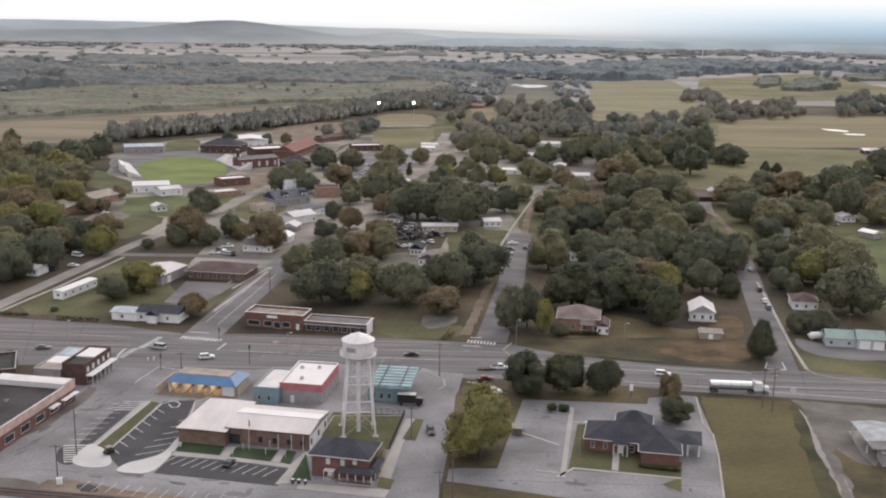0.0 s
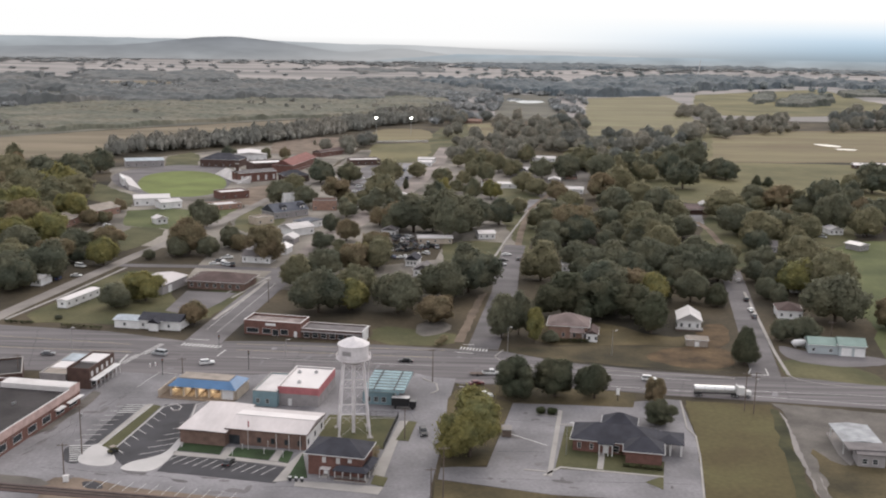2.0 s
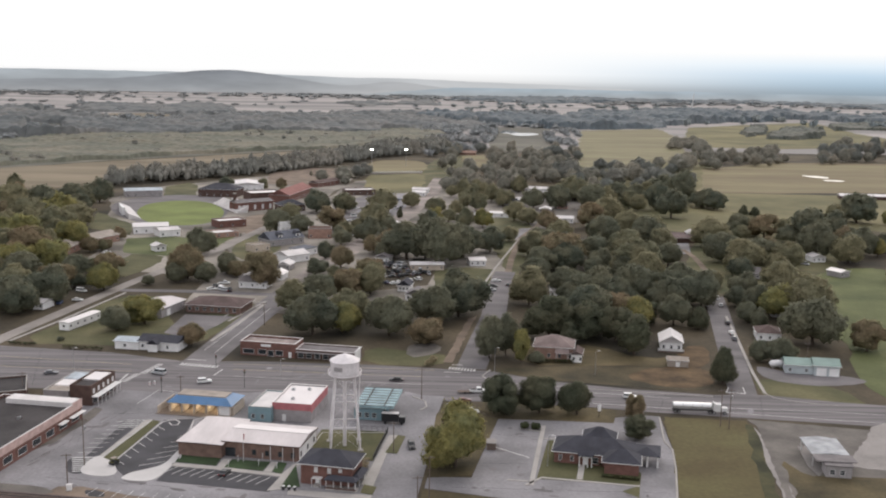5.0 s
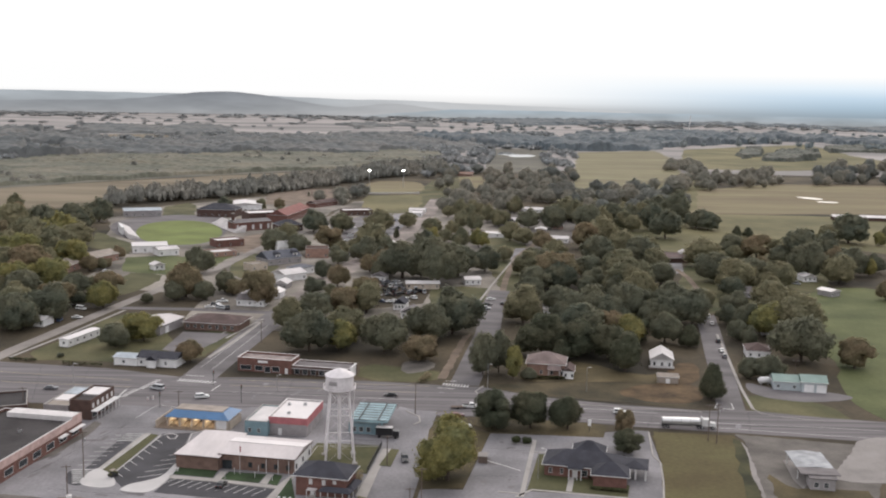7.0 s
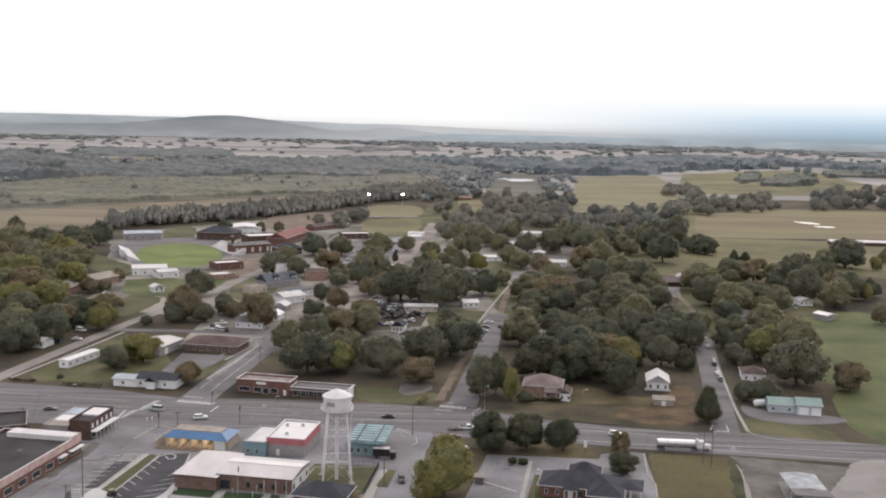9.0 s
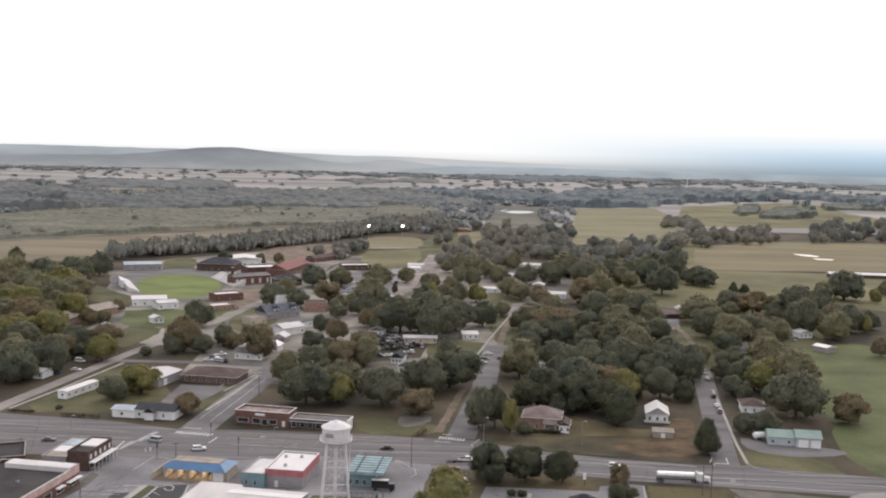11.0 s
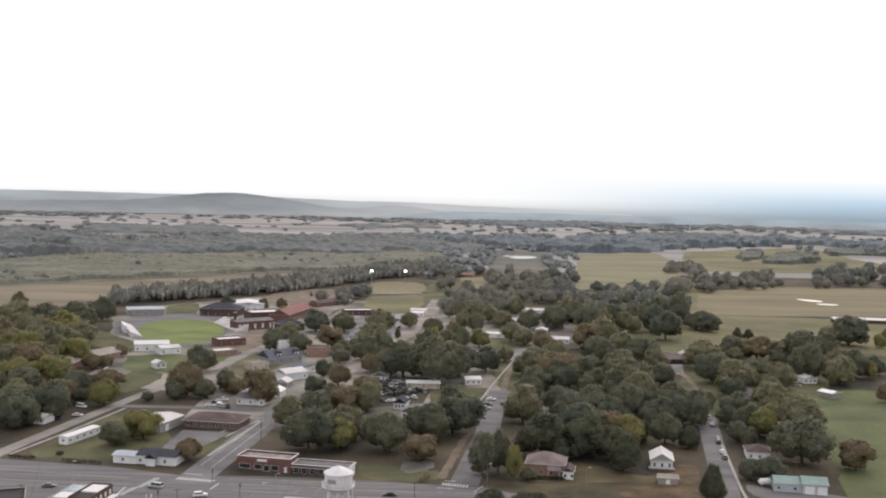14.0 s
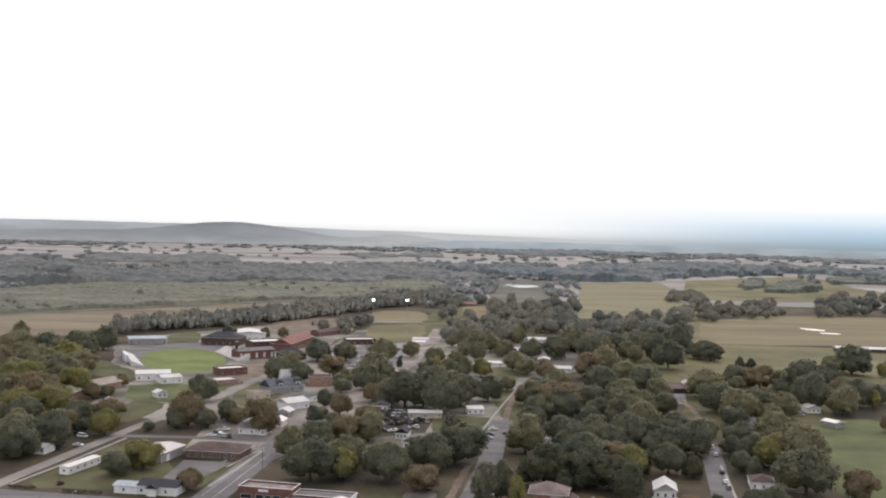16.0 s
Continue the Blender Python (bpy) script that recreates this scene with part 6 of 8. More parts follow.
        ((223.1, 568.9, 5.1, 8.0), "white", "roof_offwhite", 1.5), ((154.9, 428.7, -9.5, 2.6), "white", "roof_grey", 2.0), ((166.3, 517.0, -9.5, 10.1), "grey", "roof_grey", 2.5),
        ((106.5, 430.6, -9.5, 7.0), "grey", "roof_grey", 2.2), ((-180.9, 419.9, -9.5, 11.8), "white", "roof_offwhite", 1.0), 
        ((-93.7, 471.7, -9.5, 13.9), "white", "roof_grey", 2.2), ((81.1, 905.7, -9.5, 19.9), "white", "roof_offwhite", 1.6), ((52.7, 808.7, -9.5, 14.0), "grey", "roof_dark", 2.2),
        ((184.0, 886.6, -9.5, 8.2), "white", "roof_white", 1.6), ((128.7, 1196.5, -9.5, 15.9), "white", "roof_offwhite", 1.8), ((8.6, 1316.9, -9.5, 41.3), "brick_tan", "brick_tan", 2.0),
        ((23.9, 906.5, -9.5, 11.1), "grey", "roof_brown", 2.0), ((-94.1, 488.1, -9.5, 8.1), "white", "roof_offwhite", 1.8), ((-82.1, 491.5, -9.5, 7.1), "white", "roof_metal", 1.6), ((-82.3, 517.7, -9.5, 7.1), "grey", "roof_offwhite", 1.8), ((-31.2, 544.5, -9.5, 7.7), "white", "roof_grey", 2.0), ((-30.1, 581.7, -9.5, 7.3), "grey", "roof_metal", 1.6), ((-31.9, 672.4, -9.5, 7.9), "white", "roof_offwhite", 1.6), ((-19.8, 860.7, -9.5, 11.4), "white", "roof_white", 1.2), ((30.2, 744.2, -9.5, 8.4), "white", "roof_brown", 1.6), ((64.7, 820.3, -9.5, 9.0), "white", "roof_offwhite", 1.8), ((78.8, 836.0, -9.5, 12.2), "white", "roof_brown", 1.8), ((81.6, 764.4, -9.5, 8.5), "grey", "roof_metal", 1.4), ((97.4, 791.0, -9.5, 8.7), "brick_tan", "roof_grey", 1.8), ((221.9, 522.1, 32.0, 7.5), "grey", "roof_metal", 1.0), ((203.5, 579.4, 12.0, 12.0), "grey", "roof_grey", 2.0), ((362.0, 890.5, -5.0, 52.0), "brick_dark", "roof_white", 1.6),
        ((-20.2, 884.2, -9.5, 14.0), "white", "roof_offwhite", 1.2)):
    building("house", pl, 9.0, 3.0, wm, "gable", rm, ri, front=row(3, max(6, pl[3]), 1.0, 0.9, 1.3, 0.8), label="small %s house with %s roof among the trees" % ({"white": "white", "grey": "grey", "brick_dark": "brick", "brick_tan": "tan brick", "cream": "cream"}[wm], {"roof_metal": "pale metal", "roof_white": "white", "roof_grey": "grey", "roof_dark": "dark", "roof_offwhite": "pale", "brick_tan": "tan", "roof_brown": "brown", "roof_taupe": "taupe"}[rm]), category="house", group="houses among the trees")
cu = thing("roof_cupola", *(166.1, 633.1), 0, -9.5, "small white peaked cupola above a long brick house", "cupola")
part("base", box(-2.2, 2.2, 2.0, 6.4, 0.05, 6.4), "white", cu)
part("peak", lathe([(3.4, 6.4), (3.2, 6.6), (0.3, 8.4)], 4, cx=0, cy=4.2), "roof_offwhite", cu)

# ---- vehicles ----
def car(name, place, colour, kind, label, group="", base=0.08):
    """A road vehicle at (x, y, heading), its nose along +x. kind: sedan, suv, pickup or van."""
    x, y, yaw = place
    c = thing(name, x, y, base, yaw, label, "car" if kind != "pickup" else "pickup", group)
    L, W = {"sedan": (4.8, 1.85), "suv": (4.9, 1.95), "pickup": (5.7, 2.0), "van": (5.3, 2.0)}[kind]
    hood, cab = {"sedan": (0.95, 1.45), "suv": (1.1, 1.8), "pickup": (1.15, 1.9), "van": (1.2, 2.1)}[kind]
    paint = paints[colour]
    side = [(-L / 2, 0.35), (-L / 2, hood - 0.08), (-L / 2 + 0.2, hood), (L * 0.2, hood), (L / 2 - 0.25, hood - 0.15), (L / 2, 0.65), (L / 2, 0.35)]
    bm = bmesh.new()
    a, b = [bm.verts.new((p, -W / 2, q)) for p, q in side], [bm.verts.new((p, W / 2, q)) for p, q in side]
    bm.faces.new(a), bm.faces.new(b[::-1])
    for i in range(len(side)):
        j = (i + 1) % len(side)
        bm.faces.new((a[j], a[i], b[i], b[j]))
    bmesh.ops.bevel(bm, geom=[e for e in bm.edges], offset=0.07, segments=1, affect="EDGES")
    part("body", bm, paint, c)
    r0, r1 = {"sedan": (-L * 0.36, L * 0.2), "suv": (-L * 0.47, L * 0.2), "pickup": (-L * 0.1, L * 0.24), "van": (-L * 0.48, L * 0.3)}[kind]
    s0, s1 = {"sedan": (0.55, 0.75), "suv": (0.25, 0.7), "pickup": (0.15, 0.65), "van": (0.12, 0.75)}[kind]
    def cabin(z0, z1, ins, wd):
        bm = bmesh.new()
        f = lambda z: (z - hood) / (cab - hood)
        lo = [(r0 + s0 * f(z0) - ins, z0), (r1 - s1 * f(z0) + ins, z0)]
        hi = [(r0 + s0 * f(z1) - ins, z1), (r1 - s1 * f(z1) + ins, z1)]
        v = []
        for (xa, z), w in ((lo[0], wd), (lo[1], wd), (hi[1], wd - 0.14), (hi[0], wd - 0.14)):
            v.append((bm.verts.new((xa, -w, z)), bm.verts.new((xa, w, z))))
        bm.faces.new([p[0] for p in v]), bm.faces.new([p[1] for p in v][::-1])
        for i in range(4):
            j = (i + 1) % 4
            bm.faces.new((v[j][0], v[i][0], v[i][1], v[j][1]))
        bmesh.ops.recalc_face_normals(bm, faces=bm.faces)
        return bm
    part("cabin_glass", cabin(hood - 0.02, cab - 0.1, 0.0, W / 2 - 0.1), "glass", c)
    part("roof", cabin(cab - 0.1, cab, 0.05, W / 2 - 0.16), paint, c)
    for px in (r0 + 0.3, (r0 + r1) / 2, r1 - 0.45):
        part("pillar", box(px - 0.05, px + 0.05, -W / 2 + 0.09, W / 2 - 0.09, hood - 0.01, cab - 0.2), paint, c)
    if kind == "pickup":
        part("bed", box(-L / 2 + 0.15, r0 - 0.1, -W / 2 + 0.15, W / 2 - 0.15, hood - 0.02, hood + 0.015), "rubber", c)
    for wx in (-L * 0.31, L * 0.32):
        for wy in (-W / 2 + 0.02, W / 2 - 0.2):
            w = part("wheel", rod((wx, wy - 0.02, 0.33), (wx, wy + 0.2, 0.33), 0.34, sides=14), "rubber", c)
            part("rim", rod((wx, wy - 0.03, 0.33), (wx, wy + 0.21, 0.33), 0.2, sides=10), "metal", w)
    for s in (-1, 1):
        part("headlight", box(L / 2 - 0.16, L / 2 + 0.01, s * W * 0.36 - 0.18, s * W * 0.36 + 0.18, 0.6, 0.74), "head_light", c)
        part("tail_light", box(-L / 2 - 0.01, -L / 2 + 0.1, s * W * 0.4 - 0.12, s * W * 0.4 + 0.12, 0.65, 0.85), "red_light", c)
    part("bumper", box(L / 2 - 0.1, L / 2 + 0.05, -W / 2 + 0.1, W / 2 - 0.1, 0.33, 0.5), "dark_metal", c)
    return c


paints = {k: plain("car_paint_" + k, v, 0.3, 0.0, 0.6) for k, v in dict(black=(0.012, 0.012, 0.014), white=(0.72, 0.72, 0.71), silver=(0.4, 0.41, 0.42), red=(0.12, 0.015, 0.02), grey=(0.12, 0.12, 0.13), blue=(0.03, 0.06, 0.14), beige=(0.35, 0.31, 0.25)).items()}
for nm, pl, col, kind, lab in (
        ("sedan", (-51.5, 234.8, 80), "black", "sedan", "black sedan parked in a bay by the hall"),
        ("sedan", (-130.3, 322.4, 4), "grey", "sedan", "dark grey sedan driving on the highway"),
        ("minivan", (-93.2, 324.3, 161), "silver", "van", "silver minivan waiting at the crossing"),
        ("police_car", (-9.7, 321.1, 176), "black", "sedan", "black and white saloon on the highway"),
        ("suv", (-2.5, 257.0, -83), "black", "suv", "black off-road car driving down the street"),
        ("suv", (69.1, 305.8, -9), "white", "suv", "white estate car driving on the highway"),
        ("sedan", (13.4, 299.1, 18), "red", "sedan", "dark red sedan waiting at the junction"),
        ("pickup", (15.2, 287.5, 13), "white", "pickup", "white pickup parked beside the tree"),
        ("pickup", (18.4, 309.3, 2), "white", "pickup", "white pickup towing a small trailer"),
        ("sedan", (34.4, 496.9, 15), "white", "sedan", "white sedan parked across the side street"),
        ("sedan", (32.0, 483.3, 4), "black", "sedan", "dark sedan parked across the side street"),
        ("suv", (30.6, 473.4, 4), "silver", "suv", "silver car parked across the side street"),
        ("sedan", (39.5, 486.4, 88), "black", "sedan", "dark sedan parked by the kerb"),
        ("sedan", (127.7, 395.4, 82), "white", "sedan", "white car parked by the kerb"),
        ("sedan", (126.2, 385.4, 80), "grey", "suv", "dark car parked by the kerb"),
        ("suv", (139.4, 463.6, 84), "white", "suv", "white car at the end of the street"),
        ("box_van", (-165.4, 455.5, -22), "white", "van", "white van in the yard"),
        ("sedan", (-160.7, 436.5, 4), "white", "sedan", "white car parked in the yard"),
        ("suv", (-100.6, 466.5, -19), "white", "suv", "white car parked by the house"),
        ("sedan", (-104.4, 472.8, 12), "white", "sedan", "white car parked in the yard by the house"),
        ("pickup", (-102.4, 479.6, 8), "white", "pickup", "white pickup parked in the yard by the house"),
        ("suv", (-98.2, 462.9, -15), "silver", "suv", "silver car parked in the yard by the house"),
        ("sedan", (-105.6, 465.2, 10), "white", "sedan", "white car parked in the yard by the house"),
        ("sedan", (-52.4, 636.8, 20), "white", "sedan", "white car parked at a house among trees"),
        ("suv", (-49.0, 645.7, 75), "white", "suv", "white car parked at a house among trees"),
        ("sedan", (-59.3, 703.4, 15), "white", "sedan", "white car parked at a house among trees"),
        ("van", (-58.4, 726.2, 20), "white", "van", "white van parked at a house among trees"),
        ("sedan", (-60.4, 772.4, 10), "white", "sedan", "white car parked at a house among trees"),
        ("sedan", (201.5, 586.5, -10), "white", "sedan", "white car parked at a house among trees"),
        ("sedan", (-186.9, 560.2, 52), "white", "sedan", "white car parked by the ranch house"),
        ("suv", (-75.1, 315.2, 18), "white", "suv", "white car waiting near the crossing"),
        ("sedan", (26.9, 473.8, 84), "white", "sedan", "white sedan parked along the side street"),
        ("sedan", (137.3, 448.0, 80), "silver", "sedan", "silver sedan parked on the residential street"),
        ("suv", (130.8, 412.6, 80), "black", "suv", "black car parked on the residential street"),
        ("pickup", (131.8, 348.4, -48), "white", "pickup", "white pickup by the garage house"),
        ("sedan", (176.4, 562.3, -15), "white", "sedan", "white car parked at a house among trees"),
        ("sedan", (210.2, 569.2, -37), "white", "sedan", "white car parked at a house among trees"),
        ("van", (215.5, 559.8, -37), "silver", "van", "silver van parked at a house among trees")):
    car(nm, pl, col, kind, lab, base=0.02 if "yard" in lab or "house" in lab else 0.085)
r = random.Random(5)
for a, b, n, mess in (((-22.8, 485.1), (-6.3, 494.8), 6, 50), ((-24.6, 504.4), (-1.0, 512.8), 9, 70), ((-24.0, 512.0), (-2.0, 518.5), 8, 60), ((-30.0, 531.0), (-14.0, 529.0), 7, 50), ((-29.0, 538.0), (-15.0, 536.0), 6, 60), ((-38.8, 814.8), (-26.7, 826.7), 5, 5), ((-41.2, 775.0), (-26.2, 776.7), 5, 5), ((-56.3, 699.5), (-48.6, 710.8), 4, 5), ((-103.4, 469.9), (-94.6, 463.3), 4, 40), ((-178.2, 425.0), (-168.0, 429.8), 4, 40), ((-69.3, 747.6), (-62.3, 772.6), 4, 8), ((-50.9, 732.4), (-39.2, 739.3), 4, 8)):
    for k in range(n):
        p = between(a, b, (k + r.uniform(-0.35, 0.35)) / (n - 1))
        car("parked_car", (p[0] + r.uniform(-1, 1), p[1] + r.uniform(-3, 3) * mess / 50, 80 + r.uniform(-mess, mess)), r.choice(("white", "white", "black", "grey", "black", "blue", "silver")), r.choice(("sedan", "suv", "pickup", "van")), "car parked in a crowded yard among trees", "cars in the yards")

# the tanker lorry
x, y, yaw = (89.0, 292.2, -4)
tk = thing("tanker_lorry", x, y, 0.08, yaw, "white tanker lorry with long silver tank trailer", "lorry")
tankm = plain("polished_tank", (0.75, 0.74, 0.74), 0.3, 0.6)
part("tank", rod((-8.6, 0, 2.3), (3.6, 0, 2.3), 1.0, sides=20), tankm, tk, "polished silver tank")
for px in (-8.6, -5.5, -2.5, 0.5, 3.55):
    part("tank_band", rod((px - 0.06, 0, 2.3), (px + 0.06, 0, 2.3), 1.05, sides=20), "metal", tk)
part("chassis", box(-8.6, 8.0, -0.5, 0.5, 0.75, 1.15), "dark_metal", tk)
part("cab", box(4.6, 6.6, -1.2, 1.2, 1.0, 3.2), "trim", tk)
part("windscreen", box(6.6, 6.63, -1.05, 1.05, 2.1, 2.95), "glass", tk)
part("sleeper", box(4.1, 4.6, -1.2, 1.2, 1.0, 3.5), "trim", tk)
part("bonnet", box(6.63, 8.6, -0.95, 0.95, 0.8, 2.0), "trim", tk)
part("bumper", box(8.6, 8.8, -1.2, 1.2, 0.45, 0.95), "metal", tk)
for px in (-8.0, -6.8, 3.1, 4.3, 7.6):
    for s in (-1, 1):
        w = part("wheel", rod((px, s * 1.2 - 0.2, 0.5), (px, s * 1.2 + 0.2, 0.5), 0.52, sides=14), "rubber", tk)
        part("rim", rod((px, s * 1.2 - 0.22, 0.5), (px, s * 1.2 + 0.22, 0.5), 0.28, sides=10), "metal", w)
for s in (-1, 1):
    part("exhaust", rod((4.2, s * 1.1, 3.3), (4.2, s * 1.1, 3.9), 0.09, sides=8), "metal", tk)

# a dark food trailer on the forecourt and a small flat trailer
x, y, yaw = (-8.6, 277.3, -5)
ft = thing("box_truck", x, y, 0.08, yaw, "black box truck parked on the forecourt", "lorry")
part("box", box(-3.6, 1.6, -1.2, 1.2, 0.9, 3.3), paints["black"], ft)
part("roof", box(-3.6, 1.6, -1.15, 1.15, 3.3, 3.36), "roof_offwhite", ft)
part("cab", box(1.7, 3.6, -1.1, 1.1, 0.6, 2.4), paints["black"], ft)
part("windscreen", box(3.6, 3.63, -0.95, 0.95, 1.4, 2.25), "glass", ft)
for px in (-2.5, 2.6):
    for s in (-1, 1):
        part("wheel", rod((px, s * 1.05 - 0.15, 0.42), (px, s * 1.05 + 0.15, 0.42), 0.42, sides=12), "rubber", ft)
x, y, yaw = (13.9, 308.5, 3)
fl = thing("flat_trailer", x, y, 0.08, yaw, "small dark flat trailer behind a pickup", "trailer")
part("deck", box(-2.4, 2.4, -1.0, 1.0, 0.55, 0.7), "wood", fl)
part("drawbar", box(2.4, 3.6, -0.08, 0.08, 0.5, 0.6), "dark_metal", fl)
for s in (-1, 1):
    part("wheel", rod((0, s * 1.05 - 0.1, 0.35), (0, s * 1.05 + 0.1, 0.35), 0.35, sides=12), "rubber", fl)

# ---- poles, lamps and wires ----
def utility_pole(place, h, arms=1, label="weathered wooden utility pole with crossarm", transformer=False):
    p = thing("utility_pole", *place, 0, 8, label, "utility pole")
    part("pole", rod((0, 0, 0), (0, 0, h), 0.17, 0.11, 8), "wood", p)
    for k in range(arms):
        z = h - 0.5 - 1.1 * k
        arm = part("crossarm", box(-1.3, 1.3, -0.17, -0.07, z - 0.08, z + 0.08), "wood", p)
        for px in (-1.15, -0.45, 0.45, 1.15):
            part("insulator", lathe([(0.05, z + 0.08), (0.07, z + 0.2), (0.03, z + 0.26)], 8, cx=px, cy=-0.12), "grey", arm)
    if transformer:
        part("transformer", lathe([(0.24, h - 3.2), (0.26, h - 3.1), (0.26, h - 2.3), (0.2, h - 2.2)], 12, cx=0.42, cy=0), "metal", p)
    return p


UP = [((-90.3, 239.3), 13.5), ((-89.8, 225.2), 9.0), ((3.0, 217.2), 13.0), ((0.1, 216.5), 8.0), ((-7.5, 253.3), 9.0), ((94.2, 276.9), 13.0), ((92.2, 279.4), 12.0), ((-78.7, 297.4), 8.0), ((-129.1, 295.1), 9.0), ((-0.5, 301.1), 11.0), ((22.2, 291.1), 9.0), ((25.2, 334.0), 9.0), ((61.2, 332.1), 9.0), ((35.3, 244.1), 9.0), ((-50.6, 325.2), 6.0), ((-125.0, 329.9), 7.5), ((-68.4, 396.4), 10.0), ((143.1, 349.0), 9.0)]
def street_lamp(place, h):
    p = thing("street_lamp", *place, 0, 0, "slim steel street lamp with pale head", "street lamp")
    part("pole", rod((0, 0, 0), (0, 0, h), 0.09, 0.06, 8), "metal", p)
    part("arm", rod((0, 0, h - 0.1), (0.9, -0.3, h + 0.15), 0.045, sides=6), "metal", p)
    part("head", box(0.7, 1.5, -0.5, -0.15, h + 0.1, h + 0.25), "trim", p)


for n, (a, h) in enumerate(UP):
    if n in (11, 12, 13, 14, 15):
        street_lamp(a, h)
    else:
        utility_pole(a, h, 1 if n not in (5,) else 2, transformer=n in (0, 5, 10))
cart = thing("utility_cart", -82.6, 240.4, 0.165, 60, "small dark utility cart with a pale roof on posts", "cart")
part("chassis", box(-1.3, 1.3, -0.65, 0.65, 0.3, 0.75), "dark_metal", cart)
part("bonnet", box(0.7, 1.35, -0.6, 0.6, 0.75, 1.05), "ditch", cart)
part("seat", box(-0.5, 0.1, -0.6, 0.6, 0.75, 1.2), "rubber", cart)
part("load_bed", box(-1.35, -0.6, -0.65, 0.65, 0.75, 1.0), "ditch", cart)
part("roof", box(-0.75, 0.75, -0.65, 0.65, 1.85, 1.93), "tan_roof", cart)
for px in (-0.68, 0.68):
    for py in (-0.58, 0.58):
        part("post", rod((px, py, 0.75), (px, py, 1.85), 0.03, sides=6), "dark_metal", cart)
for px in (-0.9, 0.9):
    for py in (-0.6, 0.6):
        part("wheel", rod((px, py - 0.1, 0.25), (px, py + 0.1, 0.25), 0.26, sides=12), "rubber", cart)
for a, h in (((-60.5, 310.4), 6.5), ((-86.7, 303.7), 5.5), ((-74.6, 331.3), 5.5)):
    p = thing("traffic_signal", *a, 0, 20, "dark traffic signal on a steel pole", "traffic signal")
    part("pole", rod((0, 0, 0), (0, 0, h), 0.09, sides=8), "dark_metal", p)
    head = part("signal_head", box(-0.25, 0.25, -0.3, -0.08, h - 1.3, h), "dark_metal", p)
    for k in range(3):
        part("lens", rod((0, -0.32, h - 0.25 - 0.4 * k), (0, -0.3, h - 0.25 - 0.4 * k), 0.13, sides=10), ("red_light", "paint_yellow", "lawn")[k], head)
fp = thing("flagpole", *(-48.2, 243.7), 0, 0, "white flagpole with a furled flag", "flagpole")
part("pole", rod((0, 0, 0), (0, 0, 8.5), 0.07, 0.04, 8), "trim", fp)
part("finial", lathe([(0.02, 8.5), (0.09, 8.6), (0.02, 8.7)], 8), "metal", fp)
part("flag", box(0.05, 0.35, -0.05, 0.05, 6.6, 8.2), "red_band", fp, "furled faded flag")
for a in ((-51.6, 240.1), (-49.8, 244.0), (-38.4, 239.3), (-43.6, 241.2), (-43.4, 246.1)):
    p = thing("path_lamp", *a, 0.15, 0, "short white path lamp on the lawn", "lamp")
    part("post", rod((0, 0, 0), (0, 0, 1.4), 0.07, sides=8), "trim", p)
    part("head", lathe([(0.12, 1.4), (0.16, 1.6), (0.05, 1.72)], 8), "trim", p)
for a in ((-34.5, 225.3), (-33.0, 225.1), (-31.5, 224.8)):
    p = thing("litter_bin", *a, 0.08, 0, "dark bin with pale lid at the kerb", "bin", "kerbside bins")
    part("bin", lathe([(0.35, 0), (0.42, 1.0)], 12), "dark_metal", p)
    part("lid", lathe([(0.44, 1.0), (0.4, 1.12), (0.1, 1.18)], 12), "trim", p)
for a in ((-92.9, 311.6), (-91.5, 312.8)):
    p = thing("traffic_barrel", *a, 0.08, 0, "white road barrel standing at the crossing", "barrel")
    part("barrel", lathe([(0.3, 0), (0.28, 0.5), (0.24, 1.1)], 12), "white", p)
    part("band", lathe([(0.29, 0.45), (0.29, 0.6)], 12), "red_band", p)
st = thing("signboard", *(55.7, 286.0), 0.1, 0, "tall white roadside sign on a post", "sign")
part("post", rod((0, 0, 0), (0, 0, 2.0), 0.1, sides=8), "dark_metal", st)
part("board", box(-0.5, 0.5, -0.1, 0.1, 2.0, 4.0), "white", st)
st = thing("signboard", *(21.0, 291.1), 0.1, 0, "white roadside sign on two posts", "sign")
for px in (-0.8, 0.8):
    part("post", rod((px, 0, 0), (px, 0, 3.0), 0.08, sides=8), "dark_metal", st)
part("board", box(-1.2, 1.2, -0.1, 0.1, 3.0, 4.2), "white", st)
# overhead wires along the highway and the street
bmw = bmesh.new()
def wire(a, b, za, zb, sag):
    pts = [(a[0] + (b[0] - a[0]) * k / 8, a[1] + (b[1] - a[1]) * k / 8, za + (zb - za) * k / 8 - sag * 4 * (k / 8) * (1 - k / 8)) for k in range(9)]
    for p, q in zip(pts, pts[1:]):
        rod(p, q, 0.02, sides=3, bm=bmw)
for i, j in ((5, 9), (9, 7), (0, 1), (2, 4)):
    for d in (-0.9, 0.9):
        wire((UP[i][0][0] + d, UP[i][0][1]), (UP[j][0][0] + d, UP[j][0][1]), UP[i][1] - 0.4, UP[j][1] - 0.4, 1.2)
tagged(part("overhead_wires", bmw, "dark_metal"), "thin dark overhead wires between utility poles", "wires", kind="stuff")

# ---- trees ----
def unit(a):
    return a / (np.linalg.norm(a, axis=1)[:, None] + 1e-9)


def crown_points(rng, n, lobes):
    """Up to n tuft places on the outer skin of a crown made of lobes, and the way that each faces."""
    area = lobes[:, 3] * lobes[:, 5]
    which = rng.choice(len(lobes), 3 * n, p=area / area.sum())
    d = unit(rng.normal(size=(3 * n, 3)))
